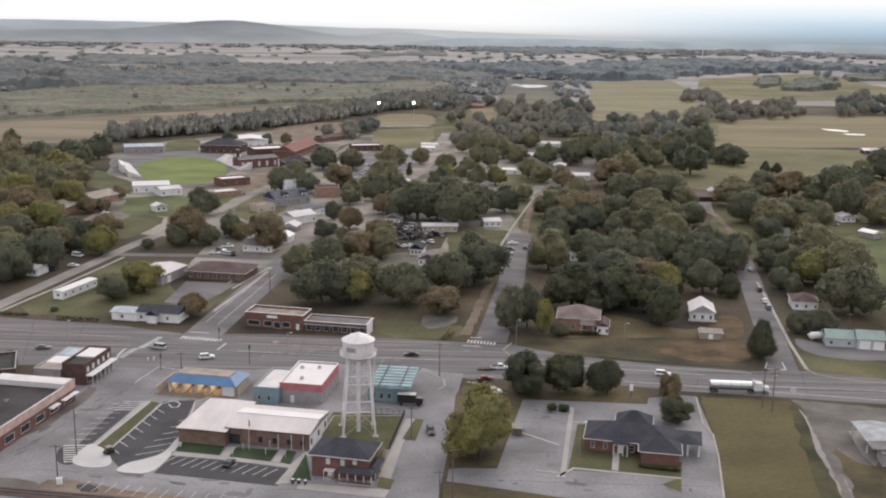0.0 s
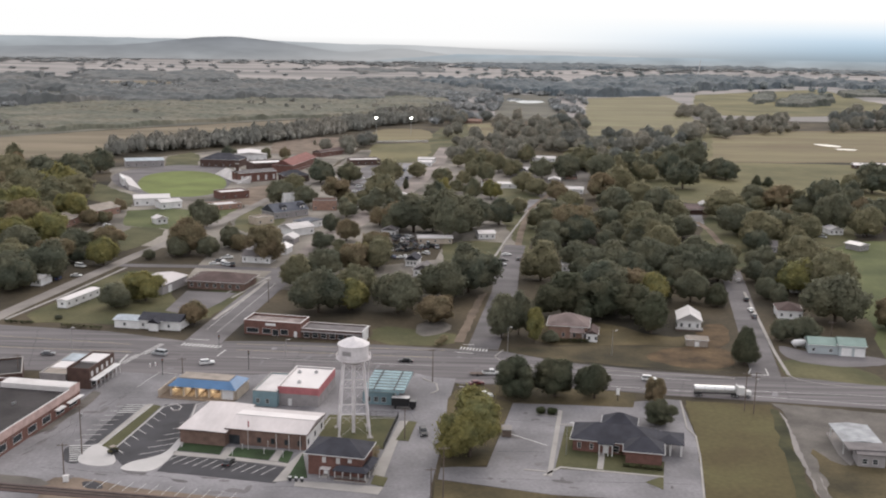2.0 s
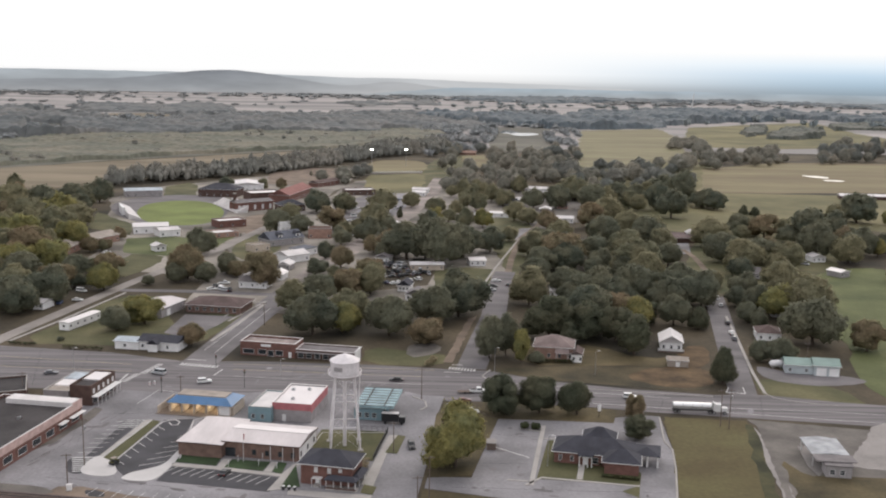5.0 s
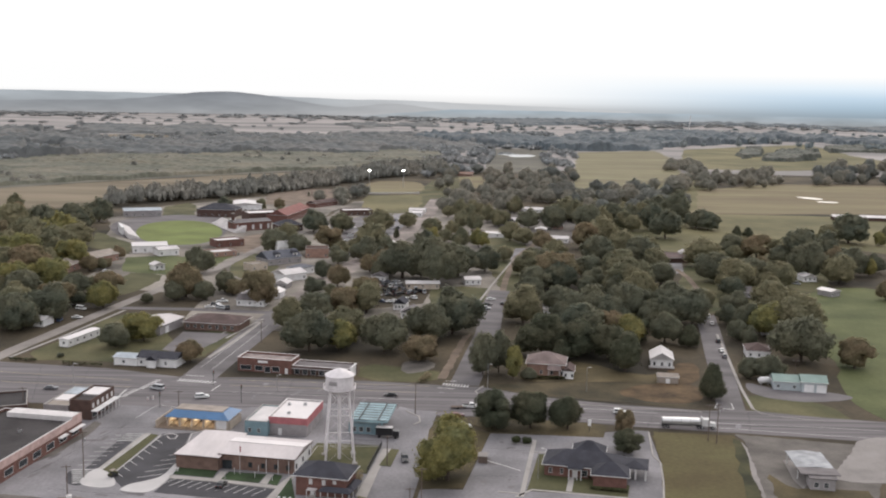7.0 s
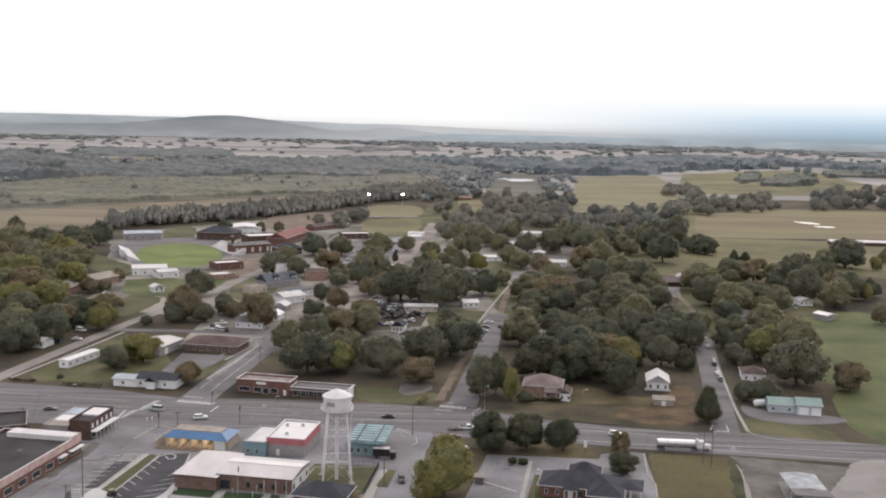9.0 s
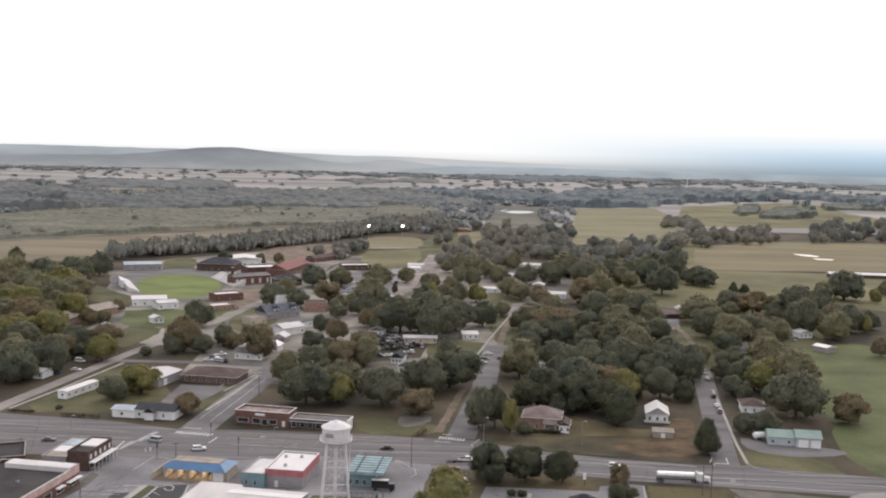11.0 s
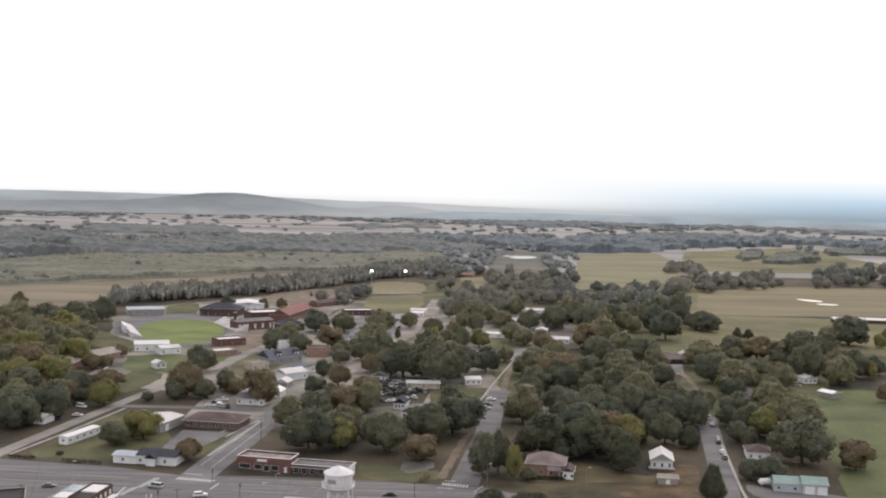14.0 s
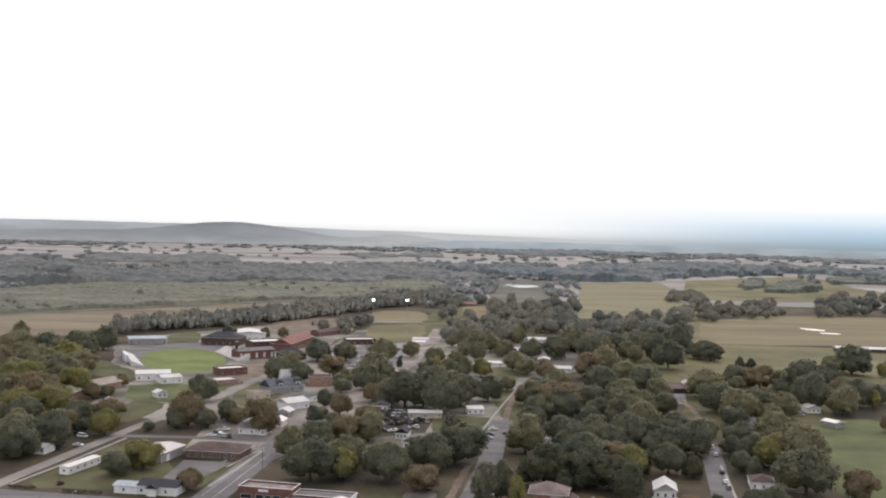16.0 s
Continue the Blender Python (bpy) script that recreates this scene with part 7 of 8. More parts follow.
    d[:, 2] = np.where(d[:, 2] < -0.6, -d[:, 2], d[:, 2])
    c, r = lobes[which, :3], lobes[which, 3:]
    p = c + d * r
    deep = np.min(np.linalg.norm((p[:, None] - lobes[None, :, :3]) / lobes[None, :, 3:], axis=2) + 9.0 * (np.arange(len(lobes))[None] == which[:, None]), axis=1)
    keep = np.flatnonzero(deep > 0.9)[:n]
    p, d, r = p[keep], d[keep], r[keep]
    stray = np.where(rng.random((len(p), 1)) < 0.14, rng.uniform(0.03, 0.13, (len(p), 1)), 0.0)
    return p + d * (r * rng.normal(0.0, 0.1, (len(p), 1)) + stray), unit(0.45 * d + 0.55 * unit(p - (0, 0, 0.95)))


def cards(rng, p, d, size, lean=0.4):
    """A leafy tuft at each place: a triangle that faces roughly outwards. Gives places, faces, slots and normals."""
    n = len(p)
    up = unit(d + rng.normal(scale=lean, size=(n, 3)))
    side = unit(np.cross(up, rng.normal(size=(n, 3))))
    other = np.cross(up, side)
    s = size * (0.6 + 0.9 * rng.random((n, 1)))
    v = np.stack([p - s * side - 0.6 * s * other, p + s * side - 0.6 * s * other, p + 1.1 * s * other], 1).reshape(-1, 3)
    return v, np.arange(3 * n).reshape(-1, 3), np.ones(n, dtype=np.int32), np.repeat(unit(d + rng.normal(scale=0.14, size=(n, 3))), 3, axis=0)


def domes(rng, centres, radii, rings=3, sides=6):
    """Uneven rounded lumps of foliage, given as cards() does."""
    vs, fs, ns = [], [], []
    t = np.linspace(-0.8, 0.93, rings + 1) * math.pi / 2
    k = np.arange(sides) * math.tau / sides
    i = np.arange(sides)
    for c, r in zip(centres, radii):
        a = k[None] + rng.random() * 6 + np.arange(rings + 1)[:, None] * math.pi / sides
        ball = np.stack([np.cos(t)[:, None] * np.cos(a), np.cos(t)[:, None] * np.sin(a), np.sin(t)[:, None] + 0 * a], -1)
        grid = ball * (1 + rng.uniform(-0.12, 0.12, ball.shape[:2] + (1,))) * r + c
        base = sum(len(v) for v in vs)
        vs += [grid.reshape(-1, 3), (np.array(c) + (0, 0, r[2]))[None]]
        ns += [unit((ball / r).reshape(-1, 3)), np.array([[0, 0, 1.0]])]
        for j in range(rings):
            lo, hi, nx = base + j * sides, base + (j + 1) * sides, (i + 1) % sides
            fs += [np.stack([lo + i, lo + nx, hi + nx], 1), np.stack([lo + i, hi + nx, hi + i], 1)]
        tip, last = base + (rings + 1) * sides, base + rings * sides
        fs.append(np.stack([last + i, last + (i + 1) % sides, tip + 0 * i], 1))
    f = np.concatenate(fs)
    return np.concatenate(vs), f, np.zeros(len(f), dtype=np.int32), np.concatenate(ns)


def joined(pieces):
    """Several (places, faces, slots, normals) as one."""
    fs, n = [], 0
    for piece in pieces:
        fs.append(piece[1] + n)
        n += len(piece[0])
    return np.concatenate([q[0] for q in pieces]), np.concatenate(fs), np.concatenate([q[2] for q in pieces]), np.concatenate([q[3] for q in pieces])


def placed(piece, turn, sx, sy, sz, x, y):
    """A piece scaled, turned about z and set down at (x, y)."""
    c, s = math.cos(turn), math.sin(turn)
    m = np.array(((c, -s, 0), (s, c, 0), (0, 0, 1.0)))
    return (piece[0] * (sx, sy, sz)) @ m.T + (x, y, 0), piece[1], piece[2], unit((piece[3] / (sx, sy, sz)) @ m.T)


def tris_mesh(name, piece, material):
    v, f, k, nrm = piece
    me = bpy.data.meshes.new(name)
    me.vertices.add(len(v)), me.loops.add(3 * len(f)), me.polygons.add(len(f))
    me.vertices.foreach_set("co", v.astype(np.float32).ravel())
    me.loops.foreach_set("vertex_index", f.astype(np.int32).ravel())
    me.polygons.foreach_set("loop_start", np.arange(0, 3 * len(f), 3, dtype=np.int32))
    me.polygons.foreach_set("use_smooth", np.ones(len(f), dtype=bool))
    me.materials.append(M[material]), me.materials.append(M.get(material + "_thin", M[material]))
    me.polygons.foreach_set("material_index", k)
    me.update(calc_edges=True)
    # leaves take the roundness of their crown
    me.attributes.new("custom_normal", "FLOAT_VECTOR", "POINT").data.foreach_set("vector", nrm.astype(np.float32).ravel())
    return me


def lobes_for(rng, kind):
    """Lobe centres and radii of a crown of radius about 1 and height about 2."""
    if kind == "column":
        k = 26
        z = np.concatenate([np.linspace(0.4, 1.7, 8), rng.uniform(0.3, 1.6, k - 8)])
        w = 0.92 * np.clip((2.25 - z) / 1.55, 0.2, 1) ** 0.8 * np.where(np.arange(k) < 8, 0.8, 0.32) * rng.uniform(0.8, 1.15, k)
        q = np.where(np.arange(k) < 8, 0.08, 0.66 * np.clip((2.2 - z) / 1.6, 0.2, 1))
        a = rng.random(k) * math.tau
        return np.stack([q * np.cos(a), q * np.sin(a), z, w, w, 0.32 * rng.uniform(0.7, 1.1, k)], 1)
    if kind == "loose":
        k = 34
        a, q = rng.random(k) * math.tau, np.sqrt(rng.random(k))
        z = 0.35 + 1.35 * rng.random(k)
        w = 0.85 * np.sin(np.clip((z + 0.25) / 2.25, 0.05, 1) * math.pi) ** 0.6 + 0.1
        s = rng.uniform(0.2, 0.38, k)
        return np.stack([q * w * np.cos(a) * 0.8 - 0.1 * (z - 1), q * w * np.sin(a) * 0.8, z, s, s, s * rng.uniform(0.7, 1.1, k)], 1)
    rows = []
    if kind == "oak":
        # several heads of uneven height on one trunk
        k = 5
        a = np.arange(k) * math.tau / k + rng.random() * 6 + rng.normal(scale=0.35, size=k)
        q, s = rng.uniform(0.34, 0.54, k), rng.uniform(0.38, 0.52, k)
        top = rng.uniform(1.25, 1.75, k)
        top[0], q[0] = 1.96, 0.14
        heads = np.stack([q * np.cos(a), q * np.sin(a), 0.54 * top, s, s, 0.42 * top], 1)
    else:
        heads = np.array([[0.05, 0, 1.0, 0.64, 0.64, 0.8], [-0.05, 0.05, 0.56, 0.5, 0.5, 0.46]])
    rows.append(heads)
    if kind == "oak":
        for h in heads:
            n = 7
            d = unit(rng.normal(size=(n, 3)) + (h[0], h[1], 0.35))
            s = rng.uniform(0.13, 0.3, n)
            rows.append(np.hstack([h[:3] + d * h[3:] * rng.uniform(0.7, 1.0, (n, 1)), np.stack([s, s, s * 0.85], 1)]))
        out = np.vstack(rows)
        out[:, 2] = np.clip(out[:, 2], 0.42, 1.9)
        return out
    for k, reach, size in ((17, 0.64, 0.34), (14, 0.84, 0.19)):
        z = 1 - (np.arange(k) + 0.5) * 1.85 / k
        a = np.arange(k) * 2.4 + rng.random() * 6 + rng.normal(scale=0.4, size=k)
        q = (1 - z * z) ** 0.5 * reach * rng.uniform(0.55, 1.22, k)
        s = size * rng.uniform(0.6, 1.4, k)
        rows.append(np.stack([q * np.cos(a), q * np.sin(a), 0.94 + reach * z * rng.uniform(0.8, 1.08, k) + rng.uniform(-0.1, 0.1, k), s, s, s * 0.9], 1))
    return np.vstack(rows)


PAT, FAMS = {}, {}


def make_tree(seed, fam, kind, leaves, n, size, rings, sides):
    """A tree of crown radius 1 and height 2, the pattern for its copies."""
    rng = np.random.default_rng(seed)
    t = thing("tree", 0, 0)
    bm = bmesh.new()
    rod((0, 0, -0.01), (0.02, 0, 1.0), 0.06, 0.035, 8, bm)
    for k in range(6):
        a = k * math.tau / 6 + rng.random()
        rod((0.015, 0, 0.3 + 0.08 * k), (0.5 * math.cos(a), 0.5 * math.sin(a), 0.8 + 0.12 * k), 0.03, 0.012, 6, bm)
    part("trunk", bm, "bark", t)
    lobes = lobes_for(rng, kind)
    p, d = crown_points(rng, n, lobes)
    p = p + rng.normal(0, 0.018, p.shape)
    p[:, 2] = np.clip(p[:, 2], 0.08, 2.02)
    inner = domes(rng, lobes[:, :3], lobes[:, 3:] * 0.88, rings, sides)
    inner[0][:, 2] = np.maximum(inner[0][:, 2], 0.1)
    inner = (*inner[:3], unit(0.45 * inner[3] + 0.55 * unit(inner[0] - (0, 0, 0.95))))
    crown = new("crown", tris_mesh("crown", joined([inner, cards(rng, p, d, size)]), leaves))
    crown.parent = t
    if fam.endswith("_far"):
        stem = domes(rng, np.array([[0, 0, 0.2]]), np.array([[0.08, 0.08, 0.5]]), 2, 5)
        low = domes(rng, lobes[:18, :3], lobes[:18, 3:] * 0.9, 2, 6)
        PAT.setdefault(fam, []).append(joined([stem, (*low[:3], unit(0.3 * low[3] + 0.7 * unit(low[0] - (0, 0, 0.95)))), cards(rng, p[:850], d[:850], 0.08)]))
    return t


KINDS = (("green", "leaf_green", ("oak", "oak", "round", "round")), ("dark", "leaf_dark", ("oak", "oak", "round", "round")), ("gold", "leaf_gold", ("oak", "loose")), ("rust", "leaf_rust", ("oak", "loose")), ("column", "leaf_fresh", ("column",)), ("fresh", "leaf_fresh", ("loose", "oak", "loose")), ("shrub", "hedge", ("round",)))
for fam, leaves, kinds in KINDS:
    for level, n, size, rings, sides in (("_near", 7500, 0.038, 4, 10), ("", 3600, 0.052, 3, 8), ("_far", 1400, 0.075, 2, 7)):
        FAMS[fam + level] = [make_tree(i * 7 + len(fam) + n, fam + level, k, leaves, n, size, rings, sides) for i, k in enumerate(kinds)]
LABELS = dict(green="broad leafy tree with olive green crown", dark="dense dark green leafy tree", gold="tree with yellowing autumn crown", rust="tree with rusty brown autumn crown", column="dark upright dense evergreen tree", fresh="fresh green leafy tree")
TAKEN, FAR_TREES = [], {}
tr_rng = random.Random(11)


def plant(spot, fam, group="trees", label=""):
    """A tree at (x, y, height, crown radius); past 900 m it joins the mass of far trees."""
    x, y, h, rad = spot
    TAKEN.append((x, y, rad))
    turn, flat = tr_rng.uniform(0, 360), tr_rng.uniform(0.84, 1.18)
    if y > 900:
        FAR_TREES.setdefault(fam, []).append(placed(tr_rng.choice(PAT[fam + "_far"]), radians(turn), rad, rad * flat, h / 2, x, y))
        return None
    ob = copy_thing(tr_rng.choice(FAMS[fam + ("_near" if y < 345 else "" if y < 600 else "_far")]), pose(x, y, 0, 0, 0, turn) @ Matrix.Diagonal((rad, rad * flat, h / 2, 1)))
    return tagged(ob, label or LABELS[fam], "tree", group)


def grove(group, kinds):
    for fam, spots in kinds.items():
        for s in spots:
            plant((*s[:3], 1.1 * s[3]), fam, group)


plant((9.9, 242.0, 18.5, 9.2), "gold", "", "large spreading tree with yellow-green autumn leaves on grass")
for s in ((25.0, 288.6, 12.4, 6.6), (37.0, 289.2, 11.6, 6.8), (49.0, 288.2, 11.2, 6.6)):
    plant(s, "fresh", "row of trees by the highway")
plant((64.7, 266.5, 7.2, 5.3), "fresh", "", "small green tree beside the bank")
plant((67.0, 286.1, 7.8, 3.0), "rust", "", "small bare brownish tree by the drive")
grove("trees of the middle block", {
    "green": ((-60.6, 424.5, 14.1, 7.8), (-33.6, 405.6, 14.5, 8.1), (-28.3, 461.1, 14.5, 8.1), (-53.9, 465.2, 7.1, 4), (48.7, 625.2, 10.4, 5.8),),
    "dark": ((-46.3, 382.4, 18, 10), (-15.3, 383.2, 17.3, 9.6), (13.3, 419.1, 21.6, 12), (2.6, 403.8, 17.3, 9.6), (-51.6, 439.5, 14.3, 8), (6.1, 541.6, 27.2, 15.1), (-14.2, 556.1, 22.5, 11.8), (18.2, 567.3, 18.8, 10.5), (35, 584.7, 15.9, 8.8), (-25.6, 556.6, 12, 6.1), (-3.6, 560.0, 21.0, 9.6), (14.5, 562.0, 20.0, 9.6), (-60.1, 553.5, 10.6, 4.8), (-60.3, 506.7, 9.2, 6.6),),
    "gold": ((-34.4, 386.1, 13.5, 7.5),),
    "rust": ((-0.1, 370.8, 11.2, 7.4), (-38.9, 453.7, 14.8, 8.2), (-31.2, 501.9, 11.2, 6.2), (-34.3, 574.3, 11.3, 6.3), (-49.0, 527.7, 12.6, 6.0),),
})
grove("trees of the leafy block", {
    "fresh": ((80.3, 360.7, 15.7, 7.9), (49.7, 383.1, 17.3, 9.6), (64.7, 381.6, 15.3, 8.1), (76.5, 380.4, 14.0, 7.4), (93.6, 412.5, 11.4, 6.3), (56.9, 373.7, 8.9, 4.9), (116.2, 462.9, 8.3, 4.6)),
    "green": ((46.7, 443.8, 18.1, 10), (112.2, 494.6, 17, 9.5), (59, 572.4, 15, 8.3), (110.8, 553, 20, 11.1), (109.7, 515.1, 21.3, 11.8), (83.7, 463.8, 12.7, 7.1),),
    "dark": ((69.5, 402.3, 18.5, 10.3), (24.1, 351.9, 17.1, 5), (30.5, 355.7, 17.3, 5.1), (66, 465.7, 14.7, 8.2), (78.6, 450.2, 17.8, 9.9), (98.4, 456.2, 18.5, 10.3), (122.1, 472.9, 16.3, 9.1), (127.7, 447.1, 17.7, 9.9), (134.8, 552, 13.9, 7.7), (112.9, 444.7, 14.5, 8.1), (60.1, 524.8, 14.3, 8), (74.3, 529.9, 16.6, 9.2), (94.7, 559.2, 15.8, 8.8), (93.3, 527.2, 13.8, 7.7), (54.5, 497.2, 12.6, 7), (103.3, 511.8, 15.5, 8.6), (87, 516.5, 10.5, 5.8), (65.9, 444.2, 11.3, 6.3), (41.7, 347.1, 4.5, 3.2), (106.4, 442.4, 10.4, 5.8), (68.1, 387.6, 10, 5.5),),
    "rust": ((80.6, 410.5, 15.1, 8.4), (73.1, 541.1, 21.2, 11.8), (105.7, 464.3, 10.4, 5.8),),
    "gold": ((88.1, 402.6, 14.4, 8), (35.7, 346.7, 14, 3.2),),
    "column": ((115.6, 402, 10.1, 4.6), (105.1, 324.8, 13.2, 4.9),),
})
grove("trees beyond the leafy block", {
    "rust": ((109, 684.7, 19.1, 10.6), (78.6, 678.8, 14.3, 7.9),),
    "dark": ((109.2, 623.7, 19.4, 10.8), (135.9, 622.2, 19.3, 10.7), (154.8, 840.9, 18.3, 10.2), (164.2, 819.9, 19, 9.5), (125.9, 786.4, 21.9, 12.1), (98.7, 794.5, 19.7, 11), (131.7, 1005.5, 23.8, 13.2), (164.2, 1049.4, 12.4, 6.9), (183.3, 1124, 14.4, 8), (194.9, 1102.1, 15.2, 8.4), (172.3, 964.9, 19.1, 10.6), (209.8, 962.4, 20.9, 11.6), (179.2, 792.4, 23.1, 10.5), (207.7, 838.7, 29.4, 13.4), (179, 746.1, 23.1, 11.5), (201.9, 885.1, 20.2, 11.2), (218.6, 812.7, 15.3, 8.5), (225.7, 801, 15.9, 8.8), (225.1, 820.2, 15.5, 8.6), (79.2, 793.1, 16.2, 9),),
    "green": ((129.2, 654.3, 18.3, 10.2), (142, 602.9, 14.5, 8.1), (125.3, 717.3, 20.7, 11.5), (117.2, 845.4, 21.8, 12.1), (68.2, 701.4, 12.6, 7), (198.1, 996.9, 18.7, 10.4), (266.7, 1096.6, 23.7, 13.2),),
    "column": ((237.2, 758.5, 9.6, 4), (247.7, 764.7, 7.6, 4),),
})
grove("trees beyond the residential street", {
    "green": ((176.4, 618.1, 19.2, 10.7), (171.9, 530.4, 19.2, 10.7), (243.1, 566, 17.1, 9.5), (169.2, 455.2, 19.9, 11), (169.9, 424.8, 19.9, 11.1), (201.9, 549, 15.5, 8.6),),
    "dark": ((208.7, 673.8, 14.8, 8.2), (169.6, 563.5, 18.1, 10.1), (189, 560.7, 15.8, 8.8), (232, 639.7, 12.2, 6.8), (246.0, 640.0, 24, 11), (268.8, 660.1, 19.8, 11), (316.5, 739.7, 23.5, 13.1), (261.6, 595.3, 17.9, 10), (145.6, 449, 9.6, 5.3), (150.1, 433.4, 14.1, 6.4), (155.5, 378, 20.2, 11.2), (127.3, 354.2, 8.4, 4.7), (134.3, 352.4, 9.9, 5.5), (229.5, 580.0, 23, 10.2), (165.8, 515.1, 12, 6.7), (154.5, 469, 12.9, 7.2),),
    "rust": ((220.8, 653.9, 17, 9.4), (175.0, 371.4, 13.4, 7.4),),
    "gold": ((158.7, 426.1, 15.7, 8.7),),
    "column": ((177.6, 620, 14.4, 5.5),),
})
grove("trees of the school side", {
    "dark": ((-102.7, 647.5, 16.2, 9), (-86.2, 639.2, 14.1, 7.8), (-88.7, 746.5, 17.5, 9.7), (-40.6, 617.6, 16.1, 8.9), (-29.7, 656.7, 11.2, 6.2), (-55.9, 600.6, 12.7, 7), (-78.4, 1001.9, 13.9, 7.7), (-72.3, 1024.2, 14.2, 7.9), (-112.6, 484.3, 9.8, 5.5), (-106.5, 505.5, 11.3, 6.3), (-127.3, 480.8, 10.3, 5.7), (-132.8, 559.5, 16.3, 9.1), (-139, 474.4, 5.2, 3.2), (-126.7, 384.2, 10.7, 5.9), (-182.9, 876, 13, 7.2), (-143.2, 366.5, 1.9, 1.4),),
    "rust": ((-67.9, 662.2, 15.9, 8.8), (-24.1, 571.9, 15, 8.3), (-163.6, 492.3, 13, 7.2), (-196.7, 560.6, 9.6, 5.3), (-90.9, 363.6, 9, 5), (-100.7, 499.3, 8.9, 4.9), (-194.7, 608.4, 8, 4.4), (-83.5, 475.2, 19.0, 9.6), (-123.4, 490.6, 18.5, 9.8),),
    "green": ((-67.1, 747.9, 15.6, 8.7), (-40.5, 664.6, 19.2, 10.7), (-38.6, 747.6, 19.3, 10.7), (-18.3, 782.7, 13.2, 7.4), (-88.2, 953.3, 17, 9.4), (-92.4, 786.9, 8.6, 4.8), (-101.2, 693.9, 13.9, 7.7),),
    "column": ((-24.7, 721.2, 7.8, 2.8), (-125.9, 1014.2, 5.1, 2),),
    "gold": ((-156.3, 460.6, 13.6, 7.5), (-118.4, 396, 13, 7.2),),
})
grove("trees of the left wood", {
    "gold": ((-197.6, 503.2, 18.8, 10.4), (-212.1, 498.3, 16.6, 9.2), (-211.7, 574, 17.9, 9.9), (-239.1, 563.7, 23.2, 12.9), (-255.8, 675.8, 20.2, 11.2),),
    "dark": ((-202.7, 479.6, 14.6, 8.1), (-170.8, 432.7, 17.6, 9.8), (-179.1, 485.7, 12.8, 7.1), (-178.8, 410.2, 17.2, 9.5), (-263.5, 782.2, 19.4, 10.8), (-266.7, 734.2, 21.9, 12.2), (-284.1, 720.6, 21.5, 11.9), (-262.1, 736.1, 14.7, 8.1), (-173.5, 437, 8.9, 5), (-175.7, 415.2, 10.6, 5.9), (-170.1, 466.1, 7.1, 4),),
    "green": ((-231.2, 603.7, 20.6, 11.4), (-236.2, 656.6, 16.4, 9.1), (-301.7, 708.6, 23.3, 12.9), (-267.6, 651.1, 20.8, 11.6), (-239.3, 540.3, 16.3, 9.1),),
    "rust": ((-219.3, 528.9, 21.3, 11.8),),
})


def inside(p, poly):
    hit = False
    for (x0, y0), (x1, y1) in zip(poly, poly[1:] + poly[:1]):
        if (y0 > p[1]) != (y1 > p[1]) and p[0] < (x1 - x0) * (p[1] - y0) / (y1 - y0) + x0:
            hit = not hit
    return hit


def scatter(poly, n, low, high, gap, rng):
    """Up to n spots in an outline, gap radii clear of each other and of the trees already planted."""
    xs, ys = [p[0] for p in poly], [p[1] for p in poly]
    out = []
    for _ in range(n * 12):
        if len(out) >= n:
            break
        p, rad = (rng.uniform(min(xs), max(xs)), rng.uniform(min(ys), max(ys))), rng.uniform(low, high)
        if inside(p, poly) and not any(inside(p, z) for z in KEEP_OUT) and all((p[0] - q[0]) ** 2 + (p[1] - q[1]) ** 2 > (gap * (rad + q[2])) ** 2 for q in TAKEN):
            out.append((*p, rad * rng.uniform(1.7, 2.2), rad))
            TAKEN.append((*p, rad))
    return out


KEEP_OUT = (
    [(28.0, 1120.0), (30.0, 1330.0), (66.0, 1335.0), (62.0, 1120.0)],
    [(77.7, 1404.8), (110.4, 1939.1), (203.3, 1964.9), (151.1, 1419.7)],
    [(60.0, 786.7), (67.3, 887.6), (129.3, 895.6), (109.2, 716.9), (59.0, 647.1)],
    [(135.4, 594.3), (155.6, 679.2), (194.2, 683.0), (170.9, 597.4)],
    [(-61.2, 878.8), (-85.9, 1187.8), (-15.6, 1207.6), (-11.0, 885.4)],
    [(-23.2, 464.8), (-26.8, 535.6), (4.6, 538.1), (1.6, 466.7)],
    [(-89.5, 525.9), (-103.5, 631.7), (-65.1, 669.1), (-59.9, 551.8)])
KEEP_OUT += tuple(offset_line(p, w / 2 + 3.5) + offset_line(p, -w / 2 - 3.5)[::-1] for p, w in ROADS if len(p) > 2 and w > 5)
blocks = (
    ([(28.1, 341.8), (37.3, 421.2), (50.4, 529.6), (72.8, 659.5), (100.2, 685.6), (147.9, 678.5), (147.3, 569.0), (127.5, 447.3), (114.7, 416.6), (94.0, 397.6), (81.8, 351.2), (62.4, 355.7), (41.9, 394.4)], 8, "dark", 5.0, 8.0),
    ([(63.8, 681.9), (101.7, 868.5), (150.3, 1007.3), (208.5, 944.1), (158.4, 691.5), (140.9, 568.4), (86.1, 608.7)], 10, "green", 5.0, 8.5),
    ([(-12.9, 873.2), (1.5, 1127.5), (64.4, 1284.8), (173.5, 1264.4), (143.2, 957.9), (93.7, 796.9), (56.2, 706.1), (34.8, 667.2), (1.6, 675.7)], 84, "green", 5.5, 8.5),
    ([(-68.5, 444.8), (-53.0, 514.3), (-28.4, 538.4), (-23.6, 447.9), (-19.7, 374.7), (-47.1, 373.1)], 3, "green", 4.0, 6.5),
    ([(-33.8, 638.2), (-10.9, 754.1), (41.6, 656.5), (37.5, 559.8), (-29.3, 554.3)], 4, "dark", 4.5, 7.0),
